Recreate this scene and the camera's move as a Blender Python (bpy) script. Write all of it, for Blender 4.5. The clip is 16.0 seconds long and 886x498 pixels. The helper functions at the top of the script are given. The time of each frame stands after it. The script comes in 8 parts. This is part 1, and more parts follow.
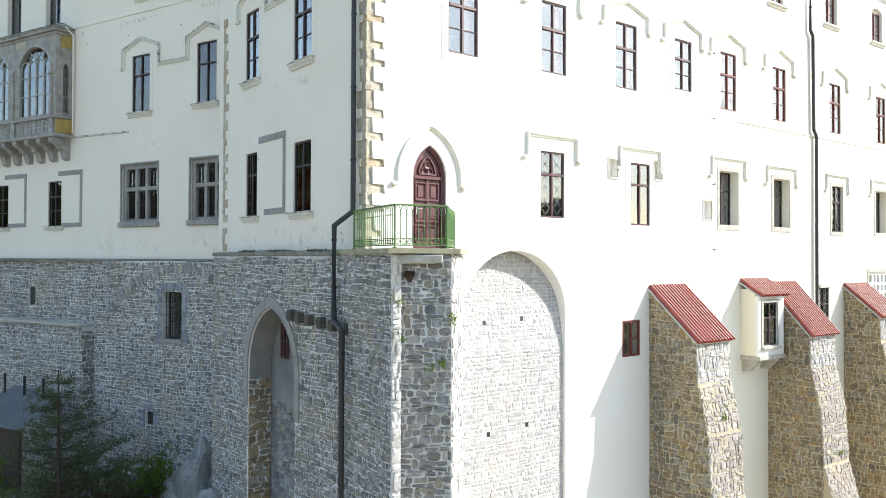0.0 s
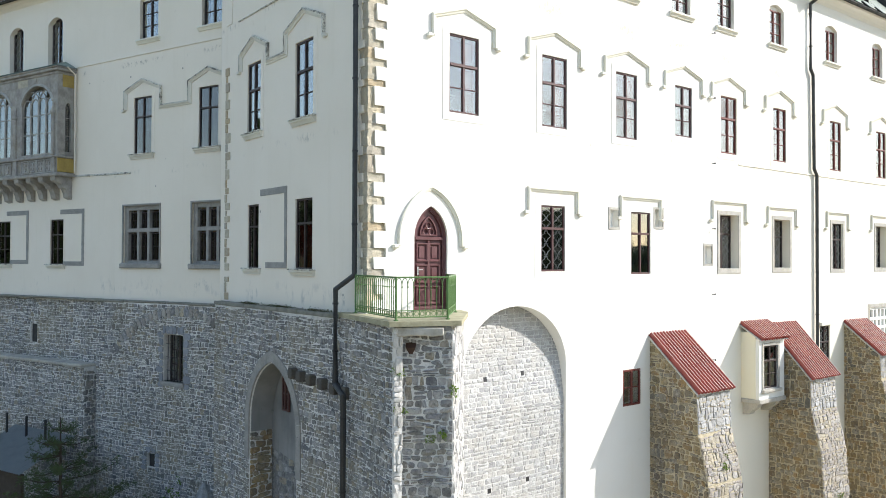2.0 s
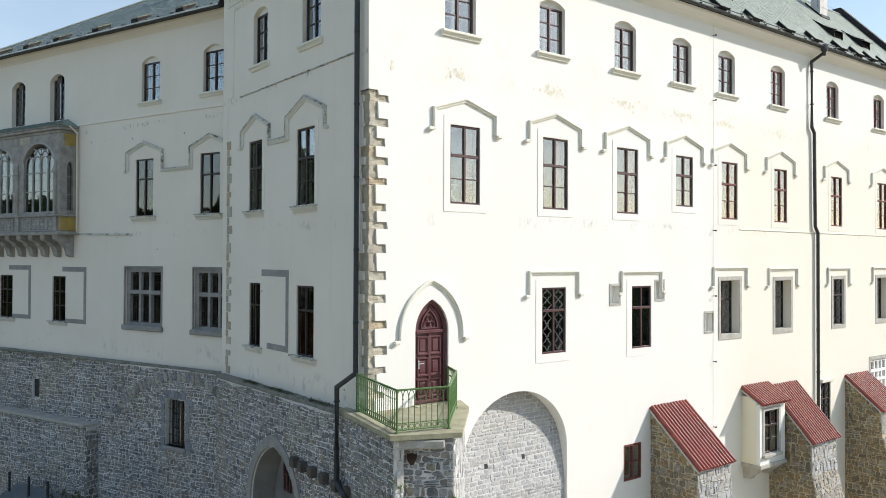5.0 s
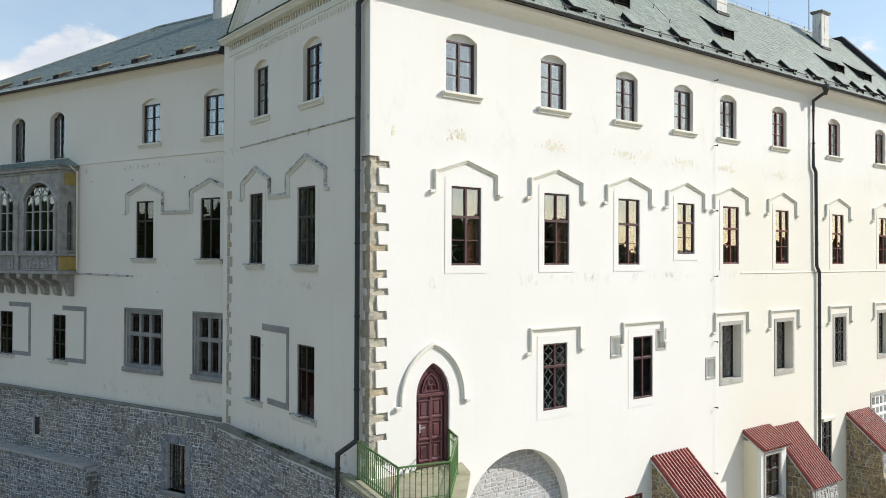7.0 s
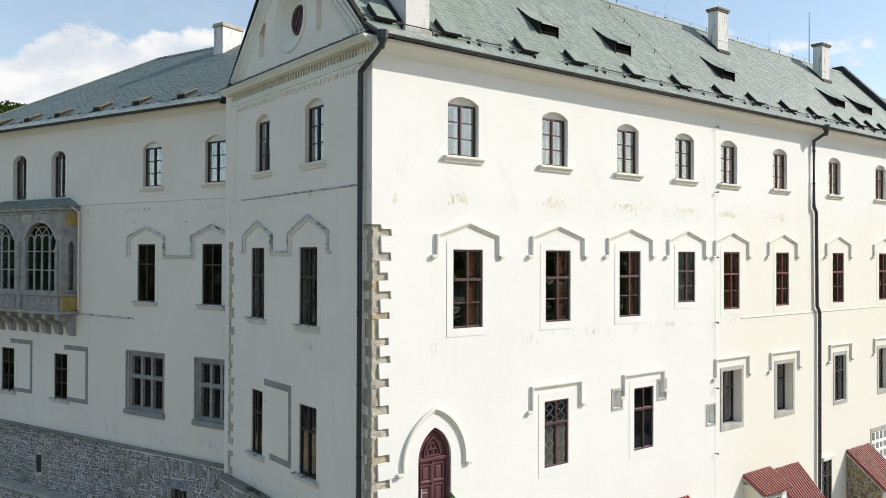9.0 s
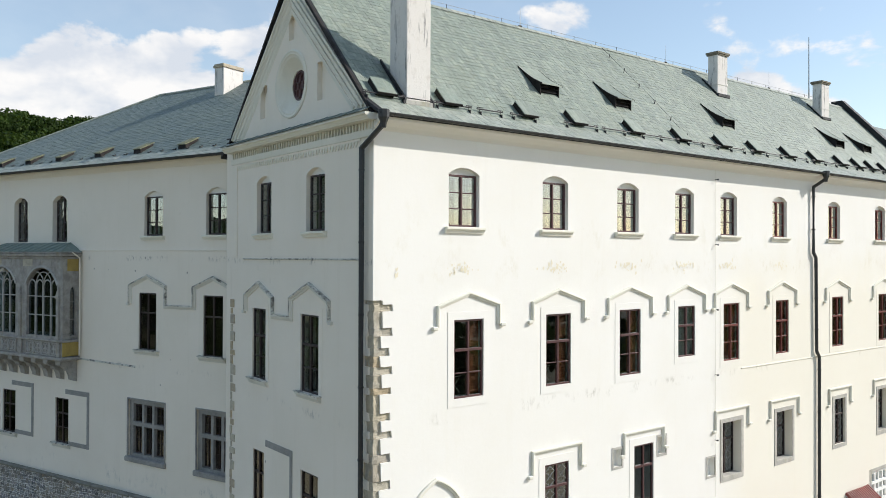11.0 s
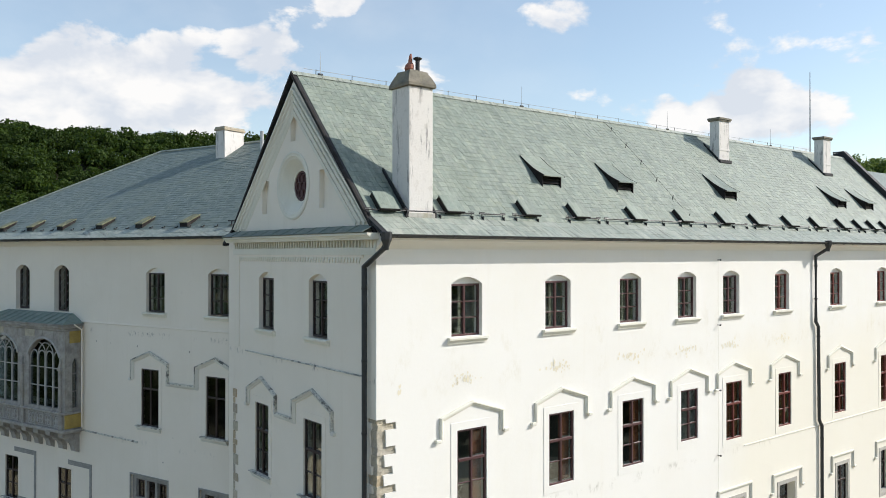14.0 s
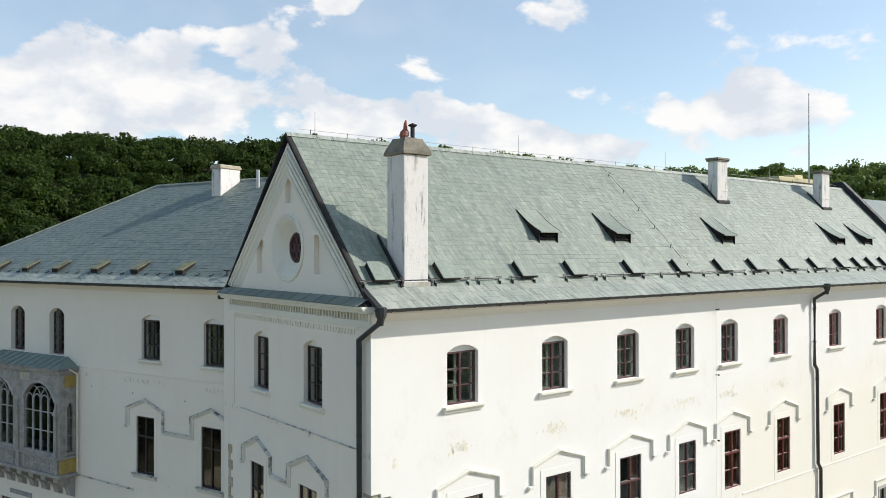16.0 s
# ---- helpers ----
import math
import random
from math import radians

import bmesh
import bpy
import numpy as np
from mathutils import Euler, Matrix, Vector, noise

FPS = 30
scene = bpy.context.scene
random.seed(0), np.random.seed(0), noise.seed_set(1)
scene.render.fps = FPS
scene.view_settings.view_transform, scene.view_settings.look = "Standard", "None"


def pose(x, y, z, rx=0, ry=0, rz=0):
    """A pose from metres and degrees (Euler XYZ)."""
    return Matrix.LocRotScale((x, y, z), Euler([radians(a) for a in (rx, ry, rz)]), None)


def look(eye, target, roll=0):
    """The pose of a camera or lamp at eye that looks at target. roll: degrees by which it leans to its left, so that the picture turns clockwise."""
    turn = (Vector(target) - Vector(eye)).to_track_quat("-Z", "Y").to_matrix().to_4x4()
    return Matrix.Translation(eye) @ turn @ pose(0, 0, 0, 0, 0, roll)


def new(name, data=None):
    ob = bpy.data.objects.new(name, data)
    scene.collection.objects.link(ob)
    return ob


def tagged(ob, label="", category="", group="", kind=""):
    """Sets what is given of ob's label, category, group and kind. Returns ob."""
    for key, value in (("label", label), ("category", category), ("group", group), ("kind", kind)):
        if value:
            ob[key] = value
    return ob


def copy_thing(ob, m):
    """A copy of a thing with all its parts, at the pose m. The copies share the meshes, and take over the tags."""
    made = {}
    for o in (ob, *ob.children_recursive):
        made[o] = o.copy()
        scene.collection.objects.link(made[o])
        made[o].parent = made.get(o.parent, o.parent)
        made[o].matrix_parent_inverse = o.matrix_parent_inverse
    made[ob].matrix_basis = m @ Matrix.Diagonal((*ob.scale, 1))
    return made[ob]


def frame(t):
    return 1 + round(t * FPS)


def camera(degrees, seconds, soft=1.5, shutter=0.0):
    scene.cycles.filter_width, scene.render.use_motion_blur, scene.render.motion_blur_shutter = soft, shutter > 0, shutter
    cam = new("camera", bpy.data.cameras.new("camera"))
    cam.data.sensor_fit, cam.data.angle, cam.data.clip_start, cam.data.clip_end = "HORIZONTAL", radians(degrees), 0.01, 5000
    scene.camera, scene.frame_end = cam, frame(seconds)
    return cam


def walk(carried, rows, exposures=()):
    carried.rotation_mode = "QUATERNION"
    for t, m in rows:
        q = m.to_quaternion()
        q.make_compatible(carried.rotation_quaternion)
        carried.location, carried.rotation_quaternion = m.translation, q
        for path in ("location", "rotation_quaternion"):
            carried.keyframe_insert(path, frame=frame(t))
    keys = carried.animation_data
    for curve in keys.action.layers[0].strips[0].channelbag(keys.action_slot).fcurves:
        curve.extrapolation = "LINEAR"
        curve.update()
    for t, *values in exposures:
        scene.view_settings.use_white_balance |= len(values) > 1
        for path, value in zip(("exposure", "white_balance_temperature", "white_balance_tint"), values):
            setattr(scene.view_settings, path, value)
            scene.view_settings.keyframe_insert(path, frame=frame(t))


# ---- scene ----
cam = camera(58.5, 16.0, soft=0.9)
PATH = [
    (0, (-10.799, -16.735, 11.219), (-9.563, -15.163, 11.245), 0.2),
    (0.5, (-10.811, -16.735, 11.609), (-9.575, -15.162, 11.636), 0.2),
    (1, (-10.808, -16.753, 11.986), (-9.574, -15.179, 12.015), 0.2),
    (1.5, (-10.849, -16.774, 12.398), (-9.614, -15.201, 12.426), 0.2),
    (2, (-10.862, -16.798, 12.788), (-9.628, -15.225, 12.818), 0.2),
    (2.5, (-10.874, -16.821, 13.195), (-9.641, -15.247, 13.223), 0.2),
    (3, (-10.888, -16.853, 13.594), (-9.656, -15.278, 13.622), 0.2),
    (3.5, (-10.895, -16.858, 14.034), (-9.663, -15.283, 14.06), 0.2),
    (4, (-10.909, -16.867, 14.482), (-9.677, -15.291, 14.507), 0.2),
    (6.5, (-10.901, -16.844, 16.604), (-9.67, -15.268, 16.627), 0.2),
    (7, (-10.903, -16.811, 17.059), (-9.672, -15.235, 17.08), 0.2),
    (7.5, (-10.936, -16.789, 17.513), (-9.704, -15.213, 17.532), 0.2),
    (8, (-10.963, -16.775, 17.913), (-9.73, -15.201, 17.934), 0.2),
    (8.5, (-10.98, -16.798, 18.353), (-9.748, -15.223, 18.372), 0.2),
    (9, (-10.992, -16.825, 18.84), (-9.76, -15.249, 18.856), 0.2),
    (11.5, (-11.095, -16.877, 21.282), (-9.863, -15.302, 21.298), 0.2),
    (12, (-11.102, -16.875, 21.81), (-9.87, -15.299, 21.824), 0.2),
    (12.5, (-11.105, -16.88, 22.331), (-9.874, -15.303, 22.343), 0.1),
    (13, (-11.118, -16.865, 22.865), (-9.887, -15.289, 22.875), 0.1),
    (13.5, (-11.127, -16.839, 23.391), (-9.895, -15.263, 23.4), 0.0),
    (14, (-11.127, -16.833, 23.841), (-9.896, -15.257, 23.852), 0.0),
    (14.5, (-11.082, -16.797, 24.384), (-9.85, -15.222, 24.39), -0.0),
    (15, (-11.055, -16.803, 24.815), (-9.823, -15.228, 24.823), -0.1),
    (15.5, (-10.992, -16.8, 25.256), (-9.761, -15.224, 25.265), -0.1),
    (16, (-10.94, -16.77, 25.732), (-9.708, -15.195, 25.739), -0.1),
]
EXPOSURES = [(t, stops, 6720, 10) for t, stops in ((0.0, 1.17), (1.5, 0.92), (3.5, 0.55), (7.0, 0.29), (9.0, 0.28), (12.5, 0.27), (16.0, 0.27))]
walk(cam, [(t, look(eye, target, roll)) for t, eye, target, roll in PATH], EXPOSURES)

# ---- sky and sun ----
SUN_DIR = Vector((2.68, -1.77, 2.10)).normalized()
SUN_ELEV = math.asin(SUN_DIR.z)
SUN_AZ = math.atan2(SUN_DIR.x, SUN_DIR.y)
SKY_STRENGTH, SUN_STRENGTH = 0.15, 3.7


def build_world():
    world = bpy.data.worlds.new("sky")
    scene.world = world
    world.use_nodes = True
    nt = world.node_tree
    nt.nodes.clear()
    N, L = nt.nodes.new, nt.links.new

    def math_node(op, a, b=None, clamp=False):
        n = N("ShaderNodeMath")
        n.operation, n.use_clamp = op, clamp
        for i, v in enumerate((a, b)):
            if v is None:
                continue
            if isinstance(v, (int, float)):
                n.inputs[i].default_value = v
            else:
                L(v, n.inputs[i])
        return n.outputs[0]

    coord = N("ShaderNodeTexCoord").outputs["Generated"]
    sky = N("ShaderNodeTexSky")
    sky.sky_type = "NISHITA"
    sky.sun_disc = False
    sky.sun_elevation, sky.sun_rotation = SUN_ELEV, SUN_AZ
    sky.air_density, sky.dust_density, sky.ozone_density = 1.0, 0.7, 0.7
    # cumulus: billowing noise over the dome, flattened towards the horizon
    stretch = N("ShaderNodeMapping")
    stretch.inputs["Scale"].default_value = (1.0, 1.0, 1.7)
    L(coord, stretch.inputs["Vector"])
    big = N("ShaderNodeTexNoise")
    big.inputs["Scale"].default_value, big.inputs["Detail"].default_value = CLOUD_SCALE, 9.0
    big.inputs["Roughness"].default_value, big.inputs["Distortion"].default_value = 0.55, 0.15
    off = N("ShaderNodeVectorMath")
    off.operation = "ADD"
    off.inputs[1].default_value = CLOUD_SHIFT
    L(stretch.outputs[0], off.inputs[0])
    L(off.outputs[0], big.inputs["Vector"])
    # banks of cloud: broad swellings of the cover, a slow one all round and a few before the castle
    slow = N("ShaderNodeTexNoise")
    slow.inputs["Scale"].default_value, slow.inputs["Detail"].default_value = 1.7, 1.0
    L(stretch.outputs[0], slow.inputs["Vector"])
    cover = math_node("ADD", math_node("SUBTRACT", big.outputs["Fac"], 0.14), math_node("MULTIPLY", math_node("SUBTRACT", slow.outputs["Fac"], 0.5), 0.35))
    for px, py, size, gain in CLOUD_BANKS:
        size, gain = size * 1.45, gain + 0.03
        spot = Vector((0.6165, 0.7874, 0.0)) + Vector((0.7874, -0.6165, 0.0)) * px + Vector((0, 0, py))
        spot.normalize()
        d = N("ShaderNodeVectorMath")
        d.operation = "DISTANCE"
        L(stretch.outputs[0], d.inputs[0])
        d.inputs[1].default_value = (spot.x, spot.y, spot.z * 1.7)
        ramp = N("ShaderNodeMapRange")
        ramp.interpolation_type = "SMOOTHSTEP"
        ramp.inputs["From Min"].default_value, ramp.inputs["From Max"].default_value = size, size * 0.3
        ramp.inputs["To Min"].default_value, ramp.inputs["To Max"].default_value = 0.0, gain
        L(d.outputs["Value"], ramp.inputs["Value"])
        cover = math_node("ADD", cover, ramp.outputs[0])
    mask = N("ShaderNodeMapRange")
    mask.interpolation_type = "SMOOTHSTEP"
    mask.inputs["From Min"].default_value, mask.inputs["From Max"].default_value = 0.50, 0.60
    L(cover, mask.inputs["Value"])
    # fine veil all round
    veil = N("ShaderNodeTexNoise")
    veil.inputs["Scale"].default_value, veil.inputs["Detail"].default_value = 1.6, 5.0
    L(stretch.outputs[0], veil.inputs["Vector"])
    veil_mask = math_node("MULTIPLY", math_node("SUBTRACT", veil.outputs["Fac"], 0.52, True), 1.2, True)
    both = math_node("MAXIMUM", mask.outputs[0], veil_mask)
    # light and shaded parts of the clouds: the side towards the sun is bright
    off_sun = N("ShaderNodeVectorMath")
    off_sun.operation = "ADD"
    off_sun.inputs[1].default_value = (0.016, -0.012, 0.045)
    L(off.outputs[0], off_sun.inputs[0])
    lee = N("ShaderNodeTexNoise")
    lee.inputs["Scale"].default_value, lee.inputs["Detail"].default_value = CLOUD_SCALE, 4.0
    lee.inputs["Roughness"].default_value, lee.inputs["Distortion"].default_value = 0.55, 0.15
    L(off_sun.outputs[0], lee.inputs["Vector"])
    lit = math_node("ADD", math_node("MULTIPLY", math_node("SUBTRACT", big.outputs["Fac"], lee.outputs["Fac"]), 4.5), 0.42, True)
    cloud = N("ShaderNodeMix")
    cloud.data_type = "RGBA"
    cloud.inputs[6].default_value = (CLOUD_LIGHT * 0.74, CLOUD_LIGHT * 0.80, CLOUD_LIGHT * 0.90, 1)
    cloud.inputs[7].default_value = (CLOUD_LIGHT * 1.04, CLOUD_LIGHT * 1.04, CLOUD_LIGHT * 1.05, 1)
    L(lit, cloud.inputs[0])
    # summer haze: the clear sky is milky all round
    haze = N("ShaderNodeMix")
    haze.data_type = "RGBA"
    haze.inputs[0].default_value = HAZE
    haze.inputs[7].default_value = (CLOUD_LIGHT * 0.66, CLOUD_LIGHT * 0.87, CLOUD_LIGHT * 1.0, 1)
    L(sky.outputs[0], haze.inputs[6])
    mix = N("ShaderNodeMix")
    mix.data_type = "RGBA"
    L(math_node("MULTIPLY", both, 0.93), mix.inputs[0])
    L(haze.outputs[2], mix.inputs[6])
    L(cloud.outputs[2], mix.inputs[7])
    bg = N("ShaderNodeBackground")
    bg.inputs["Strength"].default_value = SKY_STRENGTH
    L(mix.outputs[2], bg.inputs["Color"])
    out = N("ShaderNodeOutputWorld")
    L(bg.outputs[0], out.inputs["Surface"])


CLOUD_SCALE, CLOUD_SHIFT, CLOUD_LIGHT, HAZE = 9.0, (1.3, 0.4, 2.1), 5.3, 0.16
# (right, up, size, gain) of each bank, as tangents from the way ahead
CLOUD_BANKS = [(-0.55, 0.20, 0.10, 0.20), (-0.453, 0.262, 0.055, 0.20), (-0.47, 0.19, 0.10, 0.17), (-0.40, 0.205, 0.07, 0.16), (-0.346, 0.262, 0.04, 0.17), (-0.32, 0.20, 0.07, 0.19), (-0.27, 0.165, 0.07, 0.17),
               (-0.238, 0.262, 0.045, 0.19), (-0.205, 0.215, 0.055, 0.20), (-0.155, 0.175, 0.06, 0.19), (-0.10, 0.165, 0.05, 0.23), (-0.03, 0.175, 0.045, 0.23), (0.03, 0.15, 0.055, 0.24), (0.09, 0.14, 0.055, 0.23), (0.155, 0.13, 0.055, 0.23), (0.215, 0.12, 0.045, 0.22),
               (0.26, 0.185, 0.035, 0.16), (0.34, 0.205, 0.055, 0.19), (0.40, 0.185, 0.06, 0.18), (0.33, 0.15, 0.06, 0.16), (0.455, 0.155, 0.07, 0.17), (0.144, 0.302, 0.045, 0.18), (0.326, 0.312, 0.04, 0.14), (0.52, 0.27, 0.12, 0.13), (-0.13, 0.318, 0.03, 0.15)]
build_world()

sun = new("sun", bpy.data.lights.new("sun", "SUN"))
sun.data.energy, sun.data.angle, sun.data.color = SUN_STRENGTH, radians(0.5), (1.0, 0.972, 0.935)
sun.matrix_world = look(SUN_DIR * 100, (0, 0, 0))
tagged(sun, kind="structure")

# ---- building helpers ----


def frame_of(origin, right):
    """A wall's own axes: x along the wall to the right as seen from outside, y up, z outwards."""
    r = Vector((right[0], right[1], 0)).normalized()
    up = Vector((0, 0, 1))
    o = r.cross(up)
    m = Matrix((r, up, o)).transposed().to_4x4()
    m.translation = Vector(origin)
    return m


def at(m, u=0.0, v=0.0, w=0.0):
    return m @ Matrix.Translation((u, v, w))


def link_mesh(name, bm, material):
    me = bpy.data.meshes.new(name)
    bm.normal_update()
    bm.to_mesh(me)
    bm.free()
    me.materials.append(material)
    return new(name, me)


def part(name, bm, material, parent, label="", m=None):
    ob = link_mesh(name, bm, material)
    ob.parent = parent
    if m is not None:
        ob.matrix_basis = m
    return tagged(ob, label)


def solid(name, bm, material, label="", category="", kind="", m=None, group=""):
    ob = link_mesh(name, bm, material)
    if m is not None:
        ob.matrix_basis = m
    return tagged(ob, label, category, group, kind)


def thing(name, label="", category="", kind="", m=None, group=""):
    ob = new(name)
    ob.empty_display_size = 0.1
    if m is not None:
        ob.matrix_basis = m
    return tagged(ob, label, category, group, kind)


def data_mesh(name, verts, faces, material):
    me = bpy.data.meshes.new(name)
    me.from_pydata(verts, [], faces)
    me.materials.append(material)
    return me


def B():
    return bmesh.new()


def box(bm, x0, x1, y0, y1, z0, z1, bevel=0.0):
    """An axis-aligned block, its edges eased by bevel."""
    v = [bm.verts.new(p) for p in ((x0, y0, z0), (x1, y0, z0), (x1, y1, z0), (x0, y1, z0), (x0, y0, z1), (x1, y0, z1), (x1, y1, z1), (x0, y1, z1))]
    fs = [bm.faces.new([v[i] for i in q]) for q in ((3, 2, 1, 0), (4, 5, 6, 7), (0, 1, 5, 4), (1, 2, 6, 5), (2, 3, 7, 6), (3, 0, 4, 7))]
    if bevel:
        edges = {e for f in fs for e in f.edges}
        bmesh.ops.bevel(bm, geom=list(edges), offset=bevel, segments=1, affect="EDGES")
    return bm


def prism(bm, poly, z0, z1, cap0=True, cap1=True):
    """A flat outline (counter-clockwise in x, y) raised from z0 to z1."""
    a = [bm.verts.new((x, y, z0)) for x, y in poly]
    b = [bm.verts.new((x, y, z1)) for x, y in poly]
    n = len(poly)
    for i in range(n):
        bm.faces.new((a[i], a[(i + 1) % n], b[(i + 1) % n], b[i]))
    if cap0:
        bm.faces.new(list(reversed(a)))
    if cap1:
        bm.faces.new(b)
    return bm


def loft(bm, rings, closed=True, cap=True):
    """Skins a row of rings of equal count."""
    vs = [[bm.verts.new(p) for p in r] for r in rings]
    n = len(vs[0])
    for a, b in zip(vs, vs[1:]):
        for i in range(n if closed else n - 1):
            j = (i + 1) % n
            bm.faces.new((a[i], a[j], b[j], b[i]))
    if cap and closed:
        bm.faces.new(list(reversed(vs[0])))
        bm.faces.new(vs[-1])
    return bm


def tube(bm, pts, r, sides=8, cap=True):
    """A round bar along points, mitred at its bends. r: one radius or one for each point."""
    pts = [Vector(p) for p in pts]
    rings = []
    for i, p in enumerate(pts):
        d1 = (p - pts[i - 1]).normalized() if i else None
        d2 = (pts[i + 1] - p).normalized() if i + 1 < len(pts) else None
        d = ((d1 or d2) + (d2 or d1)).normalized()
        side = d.cross(Vector((0, 0, 1))) if abs(d.z) < 0.92 else d.cross(Vector((1, 0, 0)))
        side.normalize()
        up = side.cross(d)
        rad = r[i] if isinstance(r, (list, tuple)) else r
        if d1 and d2:
            rad = rad / max(0.5, math.sqrt((1 + d1.dot(d2)) / 2))
        rings.append([p + rad * (math.cos(a) * side + math.sin(a) * up) for a in (2 * math.pi * k / sides for k in range(sides))])
    return loft(bm, rings, True, cap)


def strip(bm, path, profile, closed=False):
    """A moulding: a profile (distance across the path, height out of the wall) swept along a flat path (x, y), mitred."""
    path = [Vector((x, y)) for x, y in path]
    n = len(path)
    rings = []
    for i, p in enumerate(path):
        before = path[i - 1] if i or closed else None
        after = path[(i + 1) % n] if i + 1 < n or closed else None
        d1 = (p - before).normalized() if before is not None else (after - p).normalized()
        d2 = (after - p).normalized() if after is not None else d1
        n1, n2 = Vector((-d1.y, d1.x)), Vector((-d2.y, d2.x))
        m = (n1 + n2).normalized()
        m /= max(0.35, m.dot(n1))
        rings.append([(p.x + m.x * a, p.y + m.y * a, h) for a, h in profile])
    if closed:
        rings.append(rings[0])
    vs = [[bm.verts.new(p) for p in r] for r in (rings[:-1] if closed else rings)]
    if closed:
        vs.append(vs[0])
    k = len(profile)
    for a, b in zip(vs, vs[1:]):
        for i in range(k):
            j = (i + 1) % k
            bm.faces.new((a[i], b[i], b[j], a[j]))
    if not closed:
        bm.faces.new(vs[0])
        bm.faces.new(list(reversed(vs[-1])))
    bmesh.ops.recalc_face_normals(bm, faces=bm.faces[:])
    return bm


def rect(u0, v0, u1, v1):
    return [(u0, v0), (u1, v0), (u1, v1), (u0, v1)]


def segment_head(u0, v0, u1, v1, rise, n=10):
    """A rectangle with a low curved head of the given rise above v1."""
    w = u1 - u0
    r = (w * w / 4 + rise * rise) / (2 * rise)
    a = math.asin(w / 2 / r)
    cu, cv = (u0 + u1) / 2, v1 + rise - r
    return [(u0, v0), (u1, v0)] + [(cu + r * math.sin(t), cv + r * math.cos(t)) for t in (a - 2 * a * k / n for k in range(n + 1))]


def pointed_head(u0, v0, u1, v1, rise, n=8):
    """A rectangle with a pointed head of the given rise above v1."""
    w = u1 - u0
    r = (rise * rise + w * w / 4) / w
    a = math.asin(min(1.0, rise / r))
    right = [(u1 - r + r * math.cos(a * k / n), v1 + r * math.sin(a * k / n)) for k in range(n + 1)]
    left = [(u0 + u1 - u, v) for u, v in reversed(right[:-1])]
    return [(u0, v0), (u1, v0)] + right + left


def wall_mesh(outline, holes, depth, deep=0.0):
    """A slab of the outline with its face at z 0 and its back at -depth, with openings that go through."""
    bm = B()
    for z, flip in ((0.0, False), (-depth, True)):
        edges = []
        for loop in [outline] + holes:
            vs = [bm.verts.new((u, v, z)) for u, v in loop]
            edges += [bm.edges.new((vs[i], vs[(i + 1) % len(vs)])) for i in range(len(vs))]
        made = bmesh.ops.triangle_fill(bm, use_beauty=True, use_dissolve=False, edges=edges, normal=(0, 0, -1 if flip else 1))
        for f in made["geom"]:
            if isinstance(f, bmesh.types.BMFace):
                f.normal_update()
                if (f.normal.z < 0) != flip:
                    f.normal_flip()
    for k, loop in enumerate([outline] + holes):
        a = [bm.verts.new((u, v, 0.0)) for u, v in loop]
        b = [bm.verts.new((u, v, -depth)) for u, v in loop]
        n = len(loop)
        for i in range(n):
            j = (i + 1) % n
            bm.faces.new((a[i], a[j], b[j], b[i]) if k else (a[j], a[i], b[i], b[j]))
    bmesh.ops.remove_doubles(bm, verts=bm.verts[:], dist=1e-5)
    return bm

# ---- materials ----


